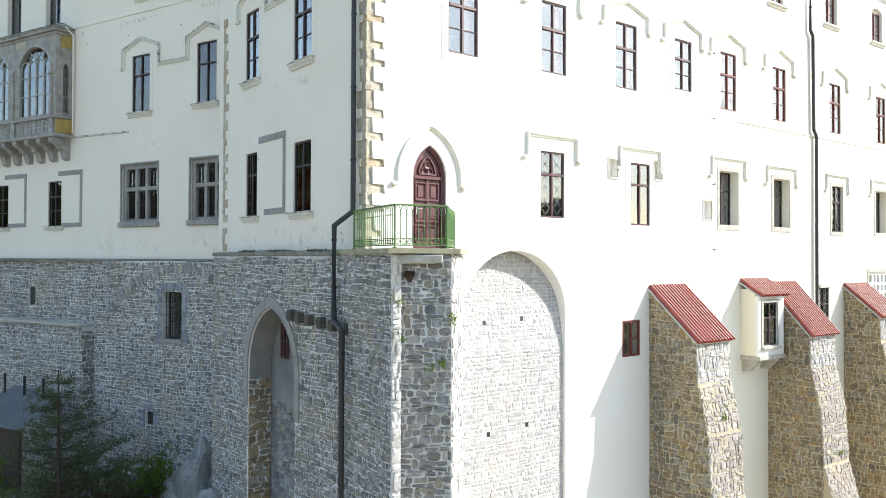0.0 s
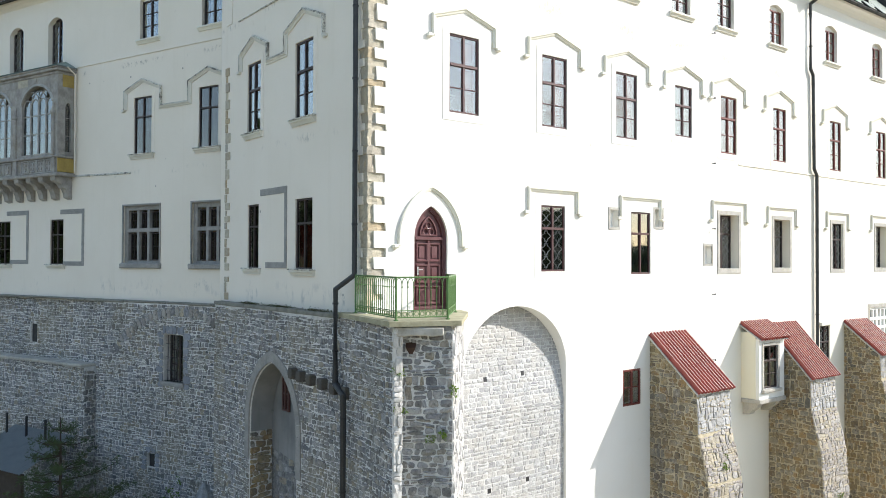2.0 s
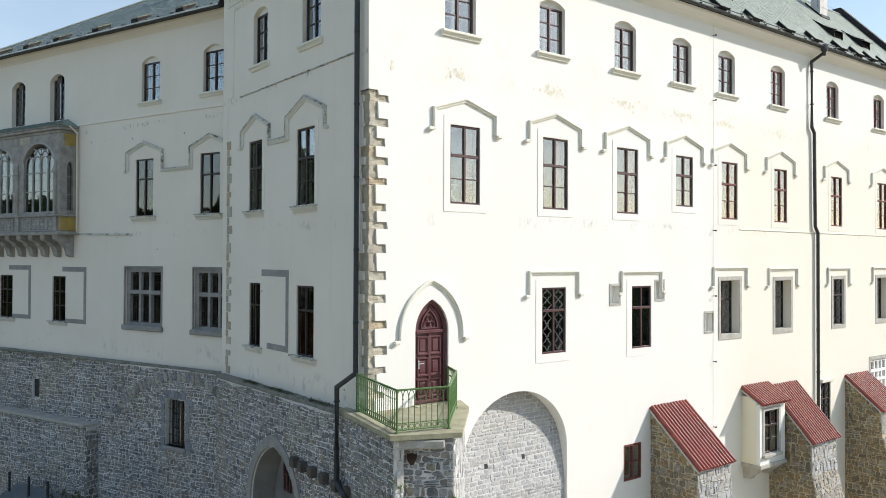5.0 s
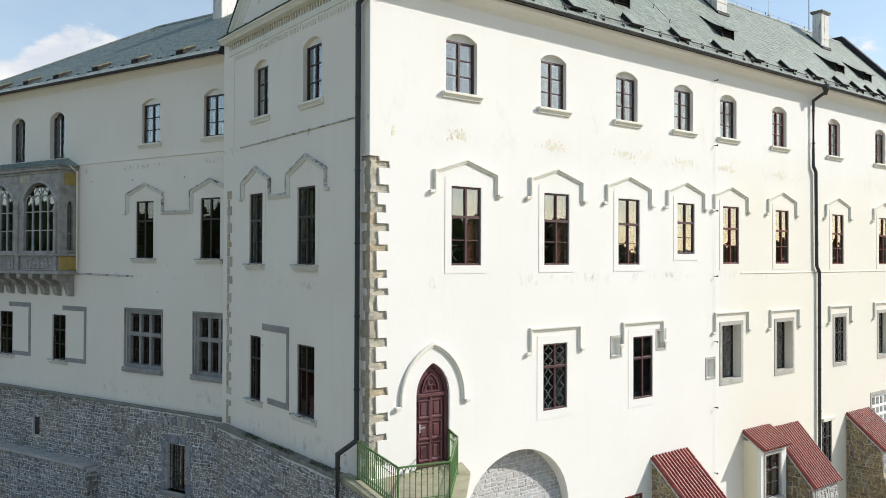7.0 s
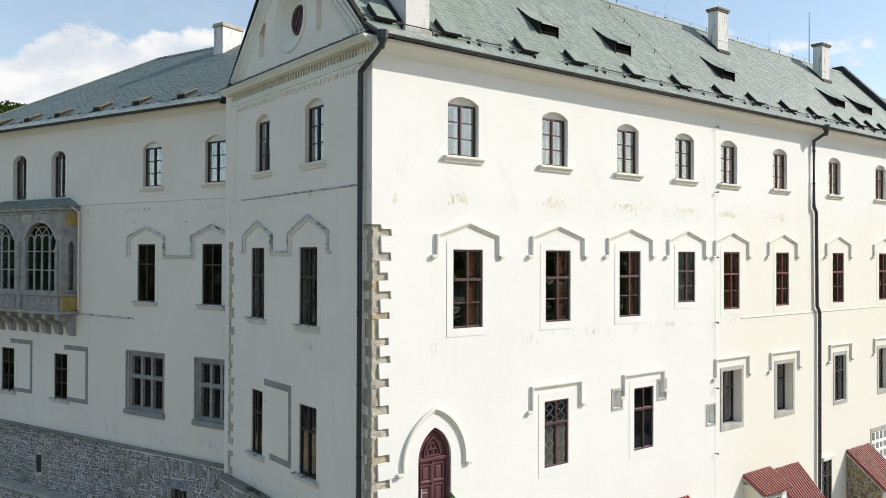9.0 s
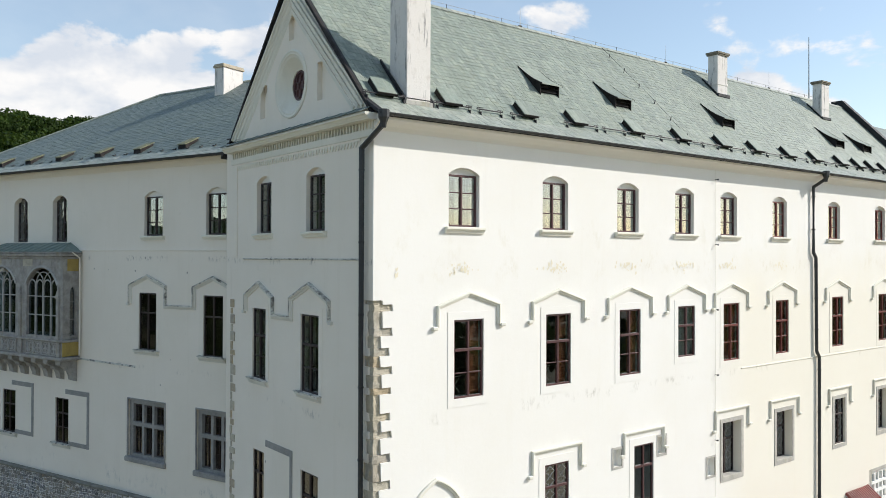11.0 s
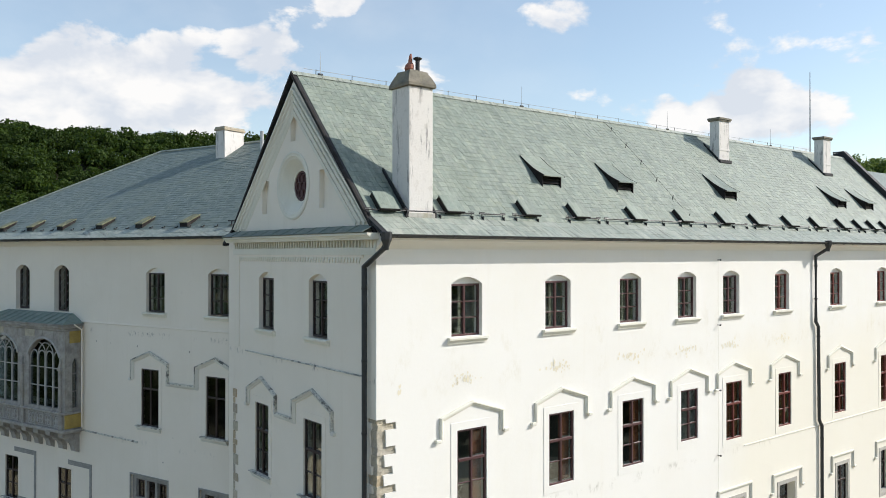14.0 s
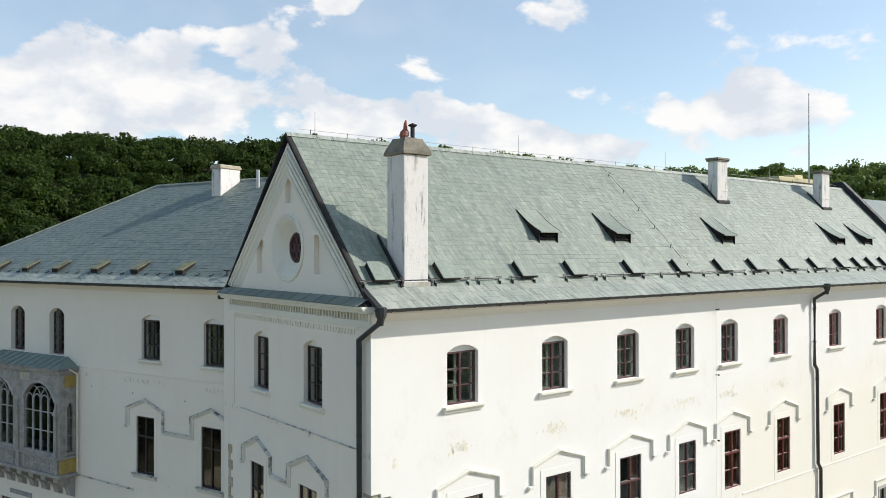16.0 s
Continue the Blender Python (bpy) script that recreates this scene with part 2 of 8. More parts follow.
class Mat:
    """A procedural material in the making: a Principled shader and short ways to add nodes."""

    def __init__(self, name, rough=0.8, metal=0.0):
        self.m = bpy.data.materials.new(name)
        self.m.use_nodes = True
        self.nt = self.m.node_tree
        self.p = self.nt.nodes["Principled BSDF"]
        self.p.inputs["Roughness"].default_value = rough
        self.p.inputs["Metallic"].default_value = metal
        self.tc = None

    def n(self, kind):
        return self.nt.nodes.new(kind)

    def l(self, a, b):
        self.nt.links.new(a, b)

    def coord(self):
        if not self.tc:
            self.tc = self.n("ShaderNodeNewGeometry").outputs["Position"]
        return self.tc

    def noise(self, scale, detail=4.0, rough=0.55, stretch=None, own=False):
        t = self.n("ShaderNodeTexNoise")
        t.inputs["Scale"].default_value, t.inputs["Detail"].default_value, t.inputs["Roughness"].default_value = scale, detail, rough
        src = self.coord()
        if stretch:
            mp = self.n("ShaderNodeMapping")
            mp.inputs["Scale"].default_value = stretch
            self.l(src, mp.inputs["Vector"])
            src = mp.outputs[0]
        self.l(src, t.inputs["Vector"])
        return t.outputs["Fac"]

    def ramp(self, fac, stops):
        r = self.n("ShaderNodeValToRGB")
        el = r.color_ramp.elements
        while len(el) < len(stops):
            el.new(0.5)
        for e, (p, c) in zip(el, stops):
            e.position = p
            e.color = (*c, 1) if len(c) == 3 else c
        self.l(fac, r.inputs["Fac"])
        return r.outputs["Color"]

    def level(self, fac, lo, hi, a=0.0, b=1.0):
        r = self.n("ShaderNodeMapRange")
        r.inputs["From Min"].default_value, r.inputs["From Max"].default_value = lo, hi
        r.inputs["To Min"].default_value, r.inputs["To Max"].default_value = a, b
        self.l(fac, r.inputs["Value"])
        return r.outputs[0]

    def mix(self, fac, a, b, how="MIX"):
        x = self.n("ShaderNodeMix")
        x.data_type, x.blend_type = "RGBA", how
        for i, v in ((0, fac), (6, a), (7, b)):
            if isinstance(v, (int, float)):
                x.inputs[i].default_value = v
            elif isinstance(v, tuple):
                x.inputs[i].default_value = (*v, 1)
            else:
                self.l(v, x.inputs[i])
        return x.outputs[2]

    def math(self, op, a, b):
        x = self.n("ShaderNodeMath")
        x.operation = op
        for i, v in enumerate((a, b)):
            if isinstance(v, (int, float)):
                x.inputs[i].default_value = v
            else:
                self.l(v, x.inputs[i])
        return x.outputs[0]

    def each(self):
        """A number of its own for every piece, single or joined."""
        a = self.n("ShaderNodeObjectInfo").outputs["Random"]
        b = self.n("ShaderNodeNewGeometry").outputs["Random Per Island"]
        return self.math("FRACT", self.math("ADD", a, b), 0.0)

    def bump(self, height, strength=0.4, dist=0.02):
        b = self.n("ShaderNodeBump")
        b.inputs["Strength"].default_value, b.inputs["Distance"].default_value = strength, dist
        self.l(height, b.inputs["Height"])
        self.l(b.outputs[0], self.p.inputs["Normal"])

    def done(self, color, rough=None):
        if isinstance(color, tuple):
            self.p.inputs["Base Color"].default_value = (*color, 1)
        else:
            self.l(color, self.p.inputs["Base Color"])
        if rough is not None:
            self.l(rough, self.p.inputs["Roughness"])
        return self.m


def plaster(name, base, stain, amount=0.35, bands=(), pocks=False, east=None):
    """Lime plaster; bands: (height, spread, tint, strength, grain) of peeling or grimy patches along a ledge."""
    k = Mat(name, 0.9)
    broad = k.noise(0.35, 5, 0.6)
    runs = k.noise(1.0, 5, 0.65, (2.6, 2.6, 0.22))
    grain = k.noise(38, 3)
    spots = k.noise(2.3, 8, 0.7)
    c = k.mix(k.level(broad, 0.4, 0.75, 0, amount), base, stain)
    c = k.mix(k.level(runs, 0.56, 0.8, 0, amount * 0.9), c, stain)
    c = k.mix(k.level(spots, 0.64, 0.8, 0, amount), c, tuple(x * 0.8 for x in stain))
    c = k.mix(k.level(grain, 0.3, 0.7, 0, 0.06), c, stain)
    if bands:
        sep = k.n("ShaderNodeSeparateXYZ")
        k.l(k.coord(), sep.inputs[0])
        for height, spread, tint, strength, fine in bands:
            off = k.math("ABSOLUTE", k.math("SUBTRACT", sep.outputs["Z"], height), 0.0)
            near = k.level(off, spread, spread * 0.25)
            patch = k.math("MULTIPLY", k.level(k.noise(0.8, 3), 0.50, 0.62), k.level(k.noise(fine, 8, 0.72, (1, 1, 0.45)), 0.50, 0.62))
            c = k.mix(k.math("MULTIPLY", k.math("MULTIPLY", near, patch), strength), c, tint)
    if east:
        # an older, yellower coat from a seam in the wall onwards
        parts = k.n("ShaderNodeSeparateXYZ")
        k.l(k.coord(), parts.inputs[0])
        far = k.level(parts.outputs["X"], east[0] - 0.1, east[0] + 2.2)
        low = k.level(k.math("ADD", parts.outputs["Z"], k.math("MULTIPLY", k.noise(0.5, 4), 3.0)), 23.0, 20.5)
        c = k.mix(k.math("MULTIPLY", k.math("MULTIPLY", far, low), 0.55), c, east[1])
    if pocks:
        cell = k.n("ShaderNodeTexVoronoi")
        cell.inputs["Scale"].default_value = 0.62
        k.l(k.coord(), cell.inputs["Vector"])
        c = k.mix(k.level(cell.outputs["Distance"], 0.030, 0.018, 0, 0.75), c, (0.16, 0.15, 0.14))
    k.bump(k.math("ADD", k.noise(9, 6, 0.6), k.math("MULTIPLY", grain, 0.3)), 0.25, 0.012)
    return k.done(c)


def stone(name, tints, rough=0.92, moss=0.0, mottle=1.0, patch=(0.22, 0.19, 0.13), soot=0.0, lime=0.0):
    """Rubble: every piece takes a tint of its own; mottled, pitted, lichened."""
    k = Mat(name, rough)
    own = k.each()
    step = 1.0 / len(tints)
    c = k.ramp(own, [(min(0.999, i * step + 0.001), t) for i, t in enumerate(tints)])
    mott = k.noise(7, 6, 0.65)
    c = k.mix(k.level(mott, 0.38, 0.66, 0.0, 0.75 * mottle), c, k.mix(0.6, c, (0.09, 0.09, 0.095)))
    c = k.mix(k.level(k.noise(28, 5, 0.7), 0.52, 0.66, 0.0, 0.55 * mottle), c, k.mix(0.6, c, (0.06, 0.06, 0.06)))
    pale = k.noise(16, 5, 0.7)
    c = k.mix(k.level(pale, 0.58, 0.75, 0.0, 0.5 * mottle), c, (0.50, 0.49, 0.46))
    broad = k.noise(0.5, 4)
    c = k.mix(k.level(broad, 0.48, 0.70, 0.0, 0.50), c, patch)
    if soot:
        c = k.mix(k.level(k.noise(0.45, 6, 0.65, (1.6, 1.6, 0.5)), 0.50, 0.68, 0.0, soot), c, (0.075, 0.078, 0.085))
    if moss:
        c = k.mix(k.level(k.noise(1.1, 5), 0.58, 0.72, 0.0, moss), c, (0.10, 0.11, 0.045))
    if lime:
        # lime run over from the joints, and grit
        c = k.mix(k.level(k.noise(6.5, 8, 0.75), 0.52, 0.62, 0.0, lime), c, (0.60, 0.59, 0.565))
        c = k.mix(k.level(k.noise(11, 8, 0.8), 0.54, 0.62, 0.0, 0.8), c, (0.06, 0.06, 0.065))
    k.bump(k.math("ADD", mott, k.math("MULTIPLY", k.noise(45, 4), 0.35)), 0.7, 0.03)
    return k.done(c)


def mortar(name, base, patch=(0.22, 0.19, 0.13), soot=0.0):
    k = Mat(name, 0.95)
    c = k.mix(k.level(k.noise(0.5, 4), 0.48, 0.70, 0.0, 0.45), base, patch)
    if soot:
        c = k.mix(k.level(k.noise(0.45, 6, 0.65, (1.6, 1.6, 0.5)), 0.50, 0.68, 0.0, soot), c, (0.10, 0.10, 0.105))
    c = k.mix(k.level(k.noise(2.2, 6, 0.65), 0.4, 0.7, 0, 0.6), c, tuple(x * 0.62 for x in base))
    c = k.mix(k.level(k.noise(60, 3), 0.4, 0.7, 0, 0.3), c, tuple(x * 0.75 for x in base))
    c = k.mix(k.level(k.noise(9, 8, 0.78), 0.52, 0.62, 0, 0.6), c, tuple(x * 0.38 for x in base))
    k.bump(k.noise(40, 5), 0.6, 0.02)
    return k.done(c)


def dressed(name, base, dark, lichen=(0.30, 0.27, 0.12)):
    """Worked stone: sills, frames, bands, the oriel."""
    k = Mat(name, 0.88)
    c = k.mix(k.level(k.noise(3.0, 6, 0.65), 0.4, 0.72, 0, 0.75), base, dark)
    c = k.mix(k.level(k.noise(1.4, 5, 0.6, (2, 2, 0.5)), 0.56, 0.76, 0, 0.5), c, lichen)
    c = k.mix(k.level(k.noise(30, 4), 0.5, 0.75, 0, 0.4), c, tuple(x * 0.6 for x in dark))
    k.bump(k.math("ADD", k.noise(24, 5), k.noise(70, 2)), 0.4, 0.012)
    return k.done(c)


def paint(name, base, worn, rough=0.45, scale=6.0):
    k = Mat(name, rough)
    c = k.mix(k.level(k.noise(scale, 6, 0.7), 0.5, 0.8, 0, 0.6), base, worn)
    c = k.mix(k.level(k.noise(80, 2, 0.5, (1, 1, 0.1)), 0.4, 0.7, 0, 0.25), c, tuple(x * 0.6 for x in base))
    k.bump(k.noise(60, 3, 0.5, (1, 1, 0.15)), 0.2, 0.004)
    return k.done(c, k.level(k.noise(5, 4), 0.3, 0.7, rough - 0.1, rough + 0.2))


def slate(name, tints, rough=0.5, streak=0.0):
    k = Mat(name, rough)
    k.p.inputs["Specular IOR Level"].default_value = 0.5
    own = k.each()
    step = 1.0 / len(tints)
    c = k.ramp(own, [(min(0.999, i * step + 0.001), t) for i, t in enumerate(tints)])
    c = k.mix(k.level(k.noise(0.7, 5, 0.6), 0.42, 0.7, 0, 0.5), c, (0.19, 0.225, 0.175))
    c = k.mix(k.level(k.noise(9, 6, 0.7), 0.5, 0.75, 0, 0.5), c, (0.06, 0.07, 0.07))
    c = k.mix(k.level(k.noise(2.0, 6, 0.7), 0.58, 0.72, 0, 0.45), c, (0.26, 0.27, 0.17))
    c = k.mix(k.level(k.noise(1.2, 6, 0.65, (2.2, 0.5, 0.5)), 0.54, 0.74, 0, 0.5), c, (0.09, 0.115, 0.10))
    if streak:
        c = k.mix(k.level(k.noise(1.5, 6, 0.65, (5.0, 0.5, 0.5)), 0.50, 0.66, 0, streak), c, (0.42, 0.44, 0.37))
        c = k.mix(k.level(k.noise(2.1, 6, 0.65, (4.0, 0.4, 0.4)), 0.54, 0.68, 0, streak), c, (0.11, 0.12, 0.10))
    k.bump(k.noise(30, 4), 0.25, 0.008)
    return k.done(c, k.level(k.noise(6, 4), 0.3, 0.7, rough - 0.1, rough + 0.2))


def glass(name, tint=(0.9, 0.95, 0.95), rough=0.0, gloss=0.09):
    """A thin pane: clear, with a mirror-like face that gains towards grazing."""
    m = bpy.data.materials.new(name)
    m.use_nodes = True
    nt = m.node_tree
    nt.nodes.clear()
    clear = nt.nodes.new("ShaderNodeBsdfTransparent")
    clear.inputs["Color"].default_value = (*tint, 1)
    mirror = nt.nodes.new("ShaderNodeBsdfGlossy")
    mirror.inputs["Roughness"].default_value = rough
    weight = nt.nodes.new("ShaderNodeLayerWeight")
    weight.inputs["Blend"].default_value = 0.5
    power = nt.nodes.new("ShaderNodeMath")
    power.operation = "POWER"
    power.inputs[1].default_value = 4.0
    gain = nt.nodes.new("ShaderNodeMath")
    gain.operation = "MULTIPLY_ADD"
    gain.inputs[1].default_value, gain.inputs[2].default_value = 0.9 - gloss, gloss
    noise_t = nt.nodes.new("ShaderNodeTexNoise")
    noise_t.inputs["Scale"].default_value = 1.3
    geo = nt.nodes.new("ShaderNodeNewGeometry")
    bump = nt.nodes.new("ShaderNodeBump")
    bump.inputs["Strength"].default_value, bump.inputs["Distance"].default_value = 0.12, 0.02
    mix = nt.nodes.new("ShaderNodeMixShader")
    out = nt.nodes.new("ShaderNodeOutputMaterial")
    for a, b in ((geo.outputs["Position"], noise_t.inputs["Vector"]), (noise_t.outputs["Fac"], bump.inputs["Height"]), (bump.outputs[0], mirror.inputs["Normal"]),
                 (weight.outputs["Facing"], power.inputs[0]), (power.outputs[0], gain.inputs[0]), (gain.outputs[0], mix.inputs[0]),
                 (clear.outputs[0], mix.inputs[1]), (mirror.outputs[0], mix.inputs[2]), (mix.outputs[0], out.inputs["Surface"])):
        nt.links.new(a, b)
    return m


def leaf(name, a, b, rough=0.6):
    k = Mat(name, rough)
    k.p.inputs["Specular IOR Level"].default_value = 0.15
    c = k.mix(k.each(), a, b)
    c = k.mix(k.level(k.noise(0.12, 3), 0.4, 0.65, 0, 0.6), c, tuple(x * 0.55 for x in a))
    m = k.done(c)
    thin = k.n("ShaderNodeBsdfTranslucent")
    k.l(k.mix(0.5, c, (b[0] * 1.3, b[1] * 1.3, b[2] * 0.8)), thin.inputs["Color"])
    mix = k.n("ShaderNodeMixShader")
    mix.inputs[0].default_value = 0.38
    k.l(k.p.outputs[0], mix.inputs[1])
    k.l(thin.outputs[0], mix.inputs[2])
    k.l(mix.outputs[0], k.nt.nodes["Material Output"].inputs["Surface"])
    return m


PLASTER_S = plaster("cream_white_plaster", (0.825, 0.81, 0.768), (0.75, 0.715, 0.62), 0.30, [(20.42, 0.36, (0.64, 0.58, 0.45), 0.45, 6.0), (16.40, 0.22, (0.40, 0.38, 0.32), 0.7, 6.0), (20.9, 1.6, (0.68, 0.64, 0.52), 0.35, 2.0)], east=(14.85, (0.80, 0.745, 0.60)))
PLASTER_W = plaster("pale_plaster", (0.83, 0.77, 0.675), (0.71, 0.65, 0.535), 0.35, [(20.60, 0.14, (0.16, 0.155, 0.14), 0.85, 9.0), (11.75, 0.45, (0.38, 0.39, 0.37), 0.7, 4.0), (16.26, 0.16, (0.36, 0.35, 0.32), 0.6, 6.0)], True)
TRIM = plaster("trim_plaster", (0.77, 0.75, 0.66), (0.56, 0.54, 0.45), 0.4)
OLD_TRIM = plaster("weathered_trim", (0.72, 0.70, 0.63), (0.45, 0.43, 0.37), 0.5)
def weathered(name, base, dark):
    """Plaster whose upper edge has gone black in blotches."""
    k = Mat(name, 0.92)
    c = k.mix(k.level(k.noise(3.2, 8, 0.75), 0.49, 0.60), base, dark)
    c = k.mix(k.level(k.noise(22, 6, 0.75), 0.50, 0.62, 0, 0.8), c, tuple(x * 0.5 for x in dark))
    k.bump(k.noise(30, 6, 0.7), 0.7, 0.02)
    return k.done(c)


WEATHERED_CAP = weathered("blackened_plaster_edge", (0.70, 0.68, 0.61), (0.15, 0.145, 0.13))
PEELED = plaster("peeled_ochre_plaster", (0.79, 0.735, 0.58), (0.68, 0.60, 0.43), 0.5)
LICHEN_SHEET = weathered("lichened_sheet", (0.235, 0.235, 0.135), (0.12, 0.13, 0.095))
VENT_DARK = paint("tarred_board", (0.012, 0.009, 0.008), (0.03, 0.02, 0.018), 0.8)
CREAM_PLASTER = plaster("cream_plaster", (0.83, 0.785, 0.63), (0.74, 0.68, 0.52), 0.3)
NEW_PLASTER = plaster("white_plaster", (0.82, 0.82, 0.79), (0.74, 0.73, 0.67), 0.2)
STONE_BLUE = stone("grey_rubble", [(0.29, 0.30, 0.325), (0.40, 0.40, 0.405), (0.13, 0.135, 0.15), (0.38, 0.33, 0.245), (0.33, 0.335, 0.355), (0.50, 0.485, 0.455), (0.17, 0.165, 0.155), (0.24, 0.24, 0.25)], moss=0.2, patch=(0.33, 0.28, 0.185), soot=0.30, lime=0.32)
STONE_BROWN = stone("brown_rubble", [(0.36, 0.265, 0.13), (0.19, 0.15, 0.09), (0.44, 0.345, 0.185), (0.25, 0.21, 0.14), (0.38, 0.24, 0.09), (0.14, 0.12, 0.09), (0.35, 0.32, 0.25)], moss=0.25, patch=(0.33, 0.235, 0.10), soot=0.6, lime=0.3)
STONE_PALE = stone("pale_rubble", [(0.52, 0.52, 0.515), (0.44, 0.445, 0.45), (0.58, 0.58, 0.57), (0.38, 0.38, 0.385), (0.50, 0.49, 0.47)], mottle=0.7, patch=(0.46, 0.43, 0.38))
# brightened rubble: sunlight put into the tints, for the pillar's narrow edge
STONE_LIT = stone("rubble_lit_in_colour", [(0.68, 0.67, 0.64), (0.60, 0.59, 0.57), (0.74, 0.73, 0.70), (0.55, 0.53, 0.50)], mottle=0.5, patch=(0.56, 0.52, 0.44))
STONE_SLATE = stone("blue_cut_stone", [(0.27, 0.29, 0.335), (0.22, 0.24, 0.28), (0.32, 0.34, 0.38)], mottle=0.6, patch=(0.24, 0.25, 0.27))
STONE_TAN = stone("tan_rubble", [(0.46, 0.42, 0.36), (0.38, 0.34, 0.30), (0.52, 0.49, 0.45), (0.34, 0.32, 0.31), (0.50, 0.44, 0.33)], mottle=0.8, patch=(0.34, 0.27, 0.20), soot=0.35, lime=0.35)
MORTAR = mortar("grey_mortar", (0.75, 0.745, 0.725), (0.54, 0.50, 0.42), soot=0.30)
NICHE_PLASTER = plaster("grey_old_plaster", (0.27, 0.27, 0.265), (0.11, 0.115, 0.12), 1.0)
MORTAR_WARM = mortar("warm_mortar", (0.55, 0.48, 0.34), (0.42, 0.32, 0.17), 0.3)
MORTAR_PALE = mortar("pale_mortar", (0.66, 0.655, 0.635), (0.56, 0.54, 0.49))
QUOIN = stone("quoin_stone", [(0.56, 0.50, 0.38), (0.49, 0.45, 0.36), (0.62, 0.56, 0.43), (0.43, 0.40, 0.34), (0.52, 0.42, 0.28)], mottle=0.7, patch=(0.46, 0.38, 0.25))
SILL_STONE = dressed("weathered_stone", (0.50, 0.48, 0.43), (0.28, 0.27, 0.25))
GREY_STONE = dressed("grey_stone", (0.34, 0.33, 0.31), (0.19, 0.19, 0.185), (0.22, 0.21, 0.18))
TRACERY = dressed("pale_tracery", (0.45, 0.44, 0.42), (0.26, 0.25, 0.24))
BLACK_STONE = dressed("blackened_stone", (0.105, 0.095, 0.08), (0.055, 0.05, 0.048), (0.14, 0.12, 0.08))
RED_BLIND = paint("red_cloth_blind", (0.36, 0.035, 0.02), (0.28, 0.04, 0.03), 0.7)
DARK_COPING = dressed("dark_mossy_coping", (0.25, 0.245, 0.215), (0.12, 0.12, 0.10), (0.15, 0.16, 0.07))
ORIEL_STONE = dressed("oriel_stone", (0.40, 0.38, 0.35), (0.17, 0.16, 0.15), (0.34, 0.27, 0.15))
OCHRE = dressed("ochre_stone", (0.45, 0.33, 0.10), (0.30, 0.21, 0.07), (0.36, 0.28, 0.10))
DECK = dressed("mossy_slab", (0.40, 0.375, 0.26), (0.22, 0.21, 0.13), (0.24, 0.245, 0.09))
WOOD_RED = paint("oxblood_wood", (0.085, 0.036, 0.036), (0.14, 0.075, 0.07), 0.4)
WOOD_DARK = paint("dark_wood", (0.040, 0.025, 0.022), (0.075, 0.05, 0.045), 0.45)
WOOD_RUST = paint("red_wood", (0.15, 0.035, 0.027), (0.20, 0.07, 0.05), 0.42)
DOOR_WOOD = paint("wine_red_door_paint", (0.125, 0.046, 0.050), (0.20, 0.10, 0.10), 0.38, 3.0)
CREAM_WOOD = paint("cream_wood", (0.60, 0.55, 0.42), (0.45, 0.40, 0.30), 0.5)
BROWN_BLIND = paint("brown_shutter", (0.050, 0.023, 0.014), (0.075, 0.04, 0.026), 0.55)
SHUTTER = paint("varnished_shutter", (0.27, 0.085, 0.034), (0.18, 0.055, 0.024), 0.4)
LEAD = paint("lead_came", (0.30, 0.31, 0.31), (0.42, 0.43, 0.43), 0.5)
GREEN_IRON = paint("green_iron_paint", (0.085, 0.175, 0.052), (0.14, 0.24, 0.08), 0.42, 14)
PIPE = paint("dark_pipe", (0.030, 0.032, 0.034), (0.06, 0.06, 0.058), 0.4)
IRON = paint("black_iron", (0.022, 0.022, 0.024), (0.05, 0.045, 0.04), 0.5)
SLATE_M = slate("green_grey_slate", [(0.21, 0.25, 0.205), (0.25, 0.29, 0.235), (0.175, 0.21, 0.18), (0.29, 0.325, 0.26), (0.225, 0.27, 0.225)], streak=0.3)
SLATE_L = slate("grey_slate", [(0.125, 0.165, 0.152), (0.145, 0.185, 0.17), (0.105, 0.142, 0.132), (0.165, 0.205, 0.185)])
SHEET = slate("eave_sheet", [(0.31, 0.35, 0.30), (0.36, 0.39, 0.335), (0.27, 0.31, 0.27), (0.40, 0.42, 0.36)], 0.45, 0.8)
DARK_SHEET = paint("dark_sheet_metal", (0.014, 0.015, 0.017), (0.035, 0.036, 0.036), 0.6)
SHED_SHEET = paint("grey_shed_sheet", (0.27, 0.31, 0.335), (0.13, 0.15, 0.15), 0.6, 1.6)
COPPER = paint("patinated_sheet", (0.19, 0.255, 0.23), (0.12, 0.125, 0.105), 0.45, 3.0)
TILE = stone("red_roof_tile", [(0.42, 0.085, 0.06), (0.36, 0.07, 0.052), (0.47, 0.105, 0.075), (0.31, 0.06, 0.046)], 0.7, mottle=0.3, patch=(0.36, 0.10, 0.075))
# pale pink for the tile crests: the sun's highlight put into the colour
TILE_GLINT = stone("tile_crest_glint", [(0.78, 0.56, 0.48), (0.72, 0.47, 0.40), (0.82, 0.63, 0.55)], 0.6, mottle=0.3, patch=(0.62, 0.38, 0.31))
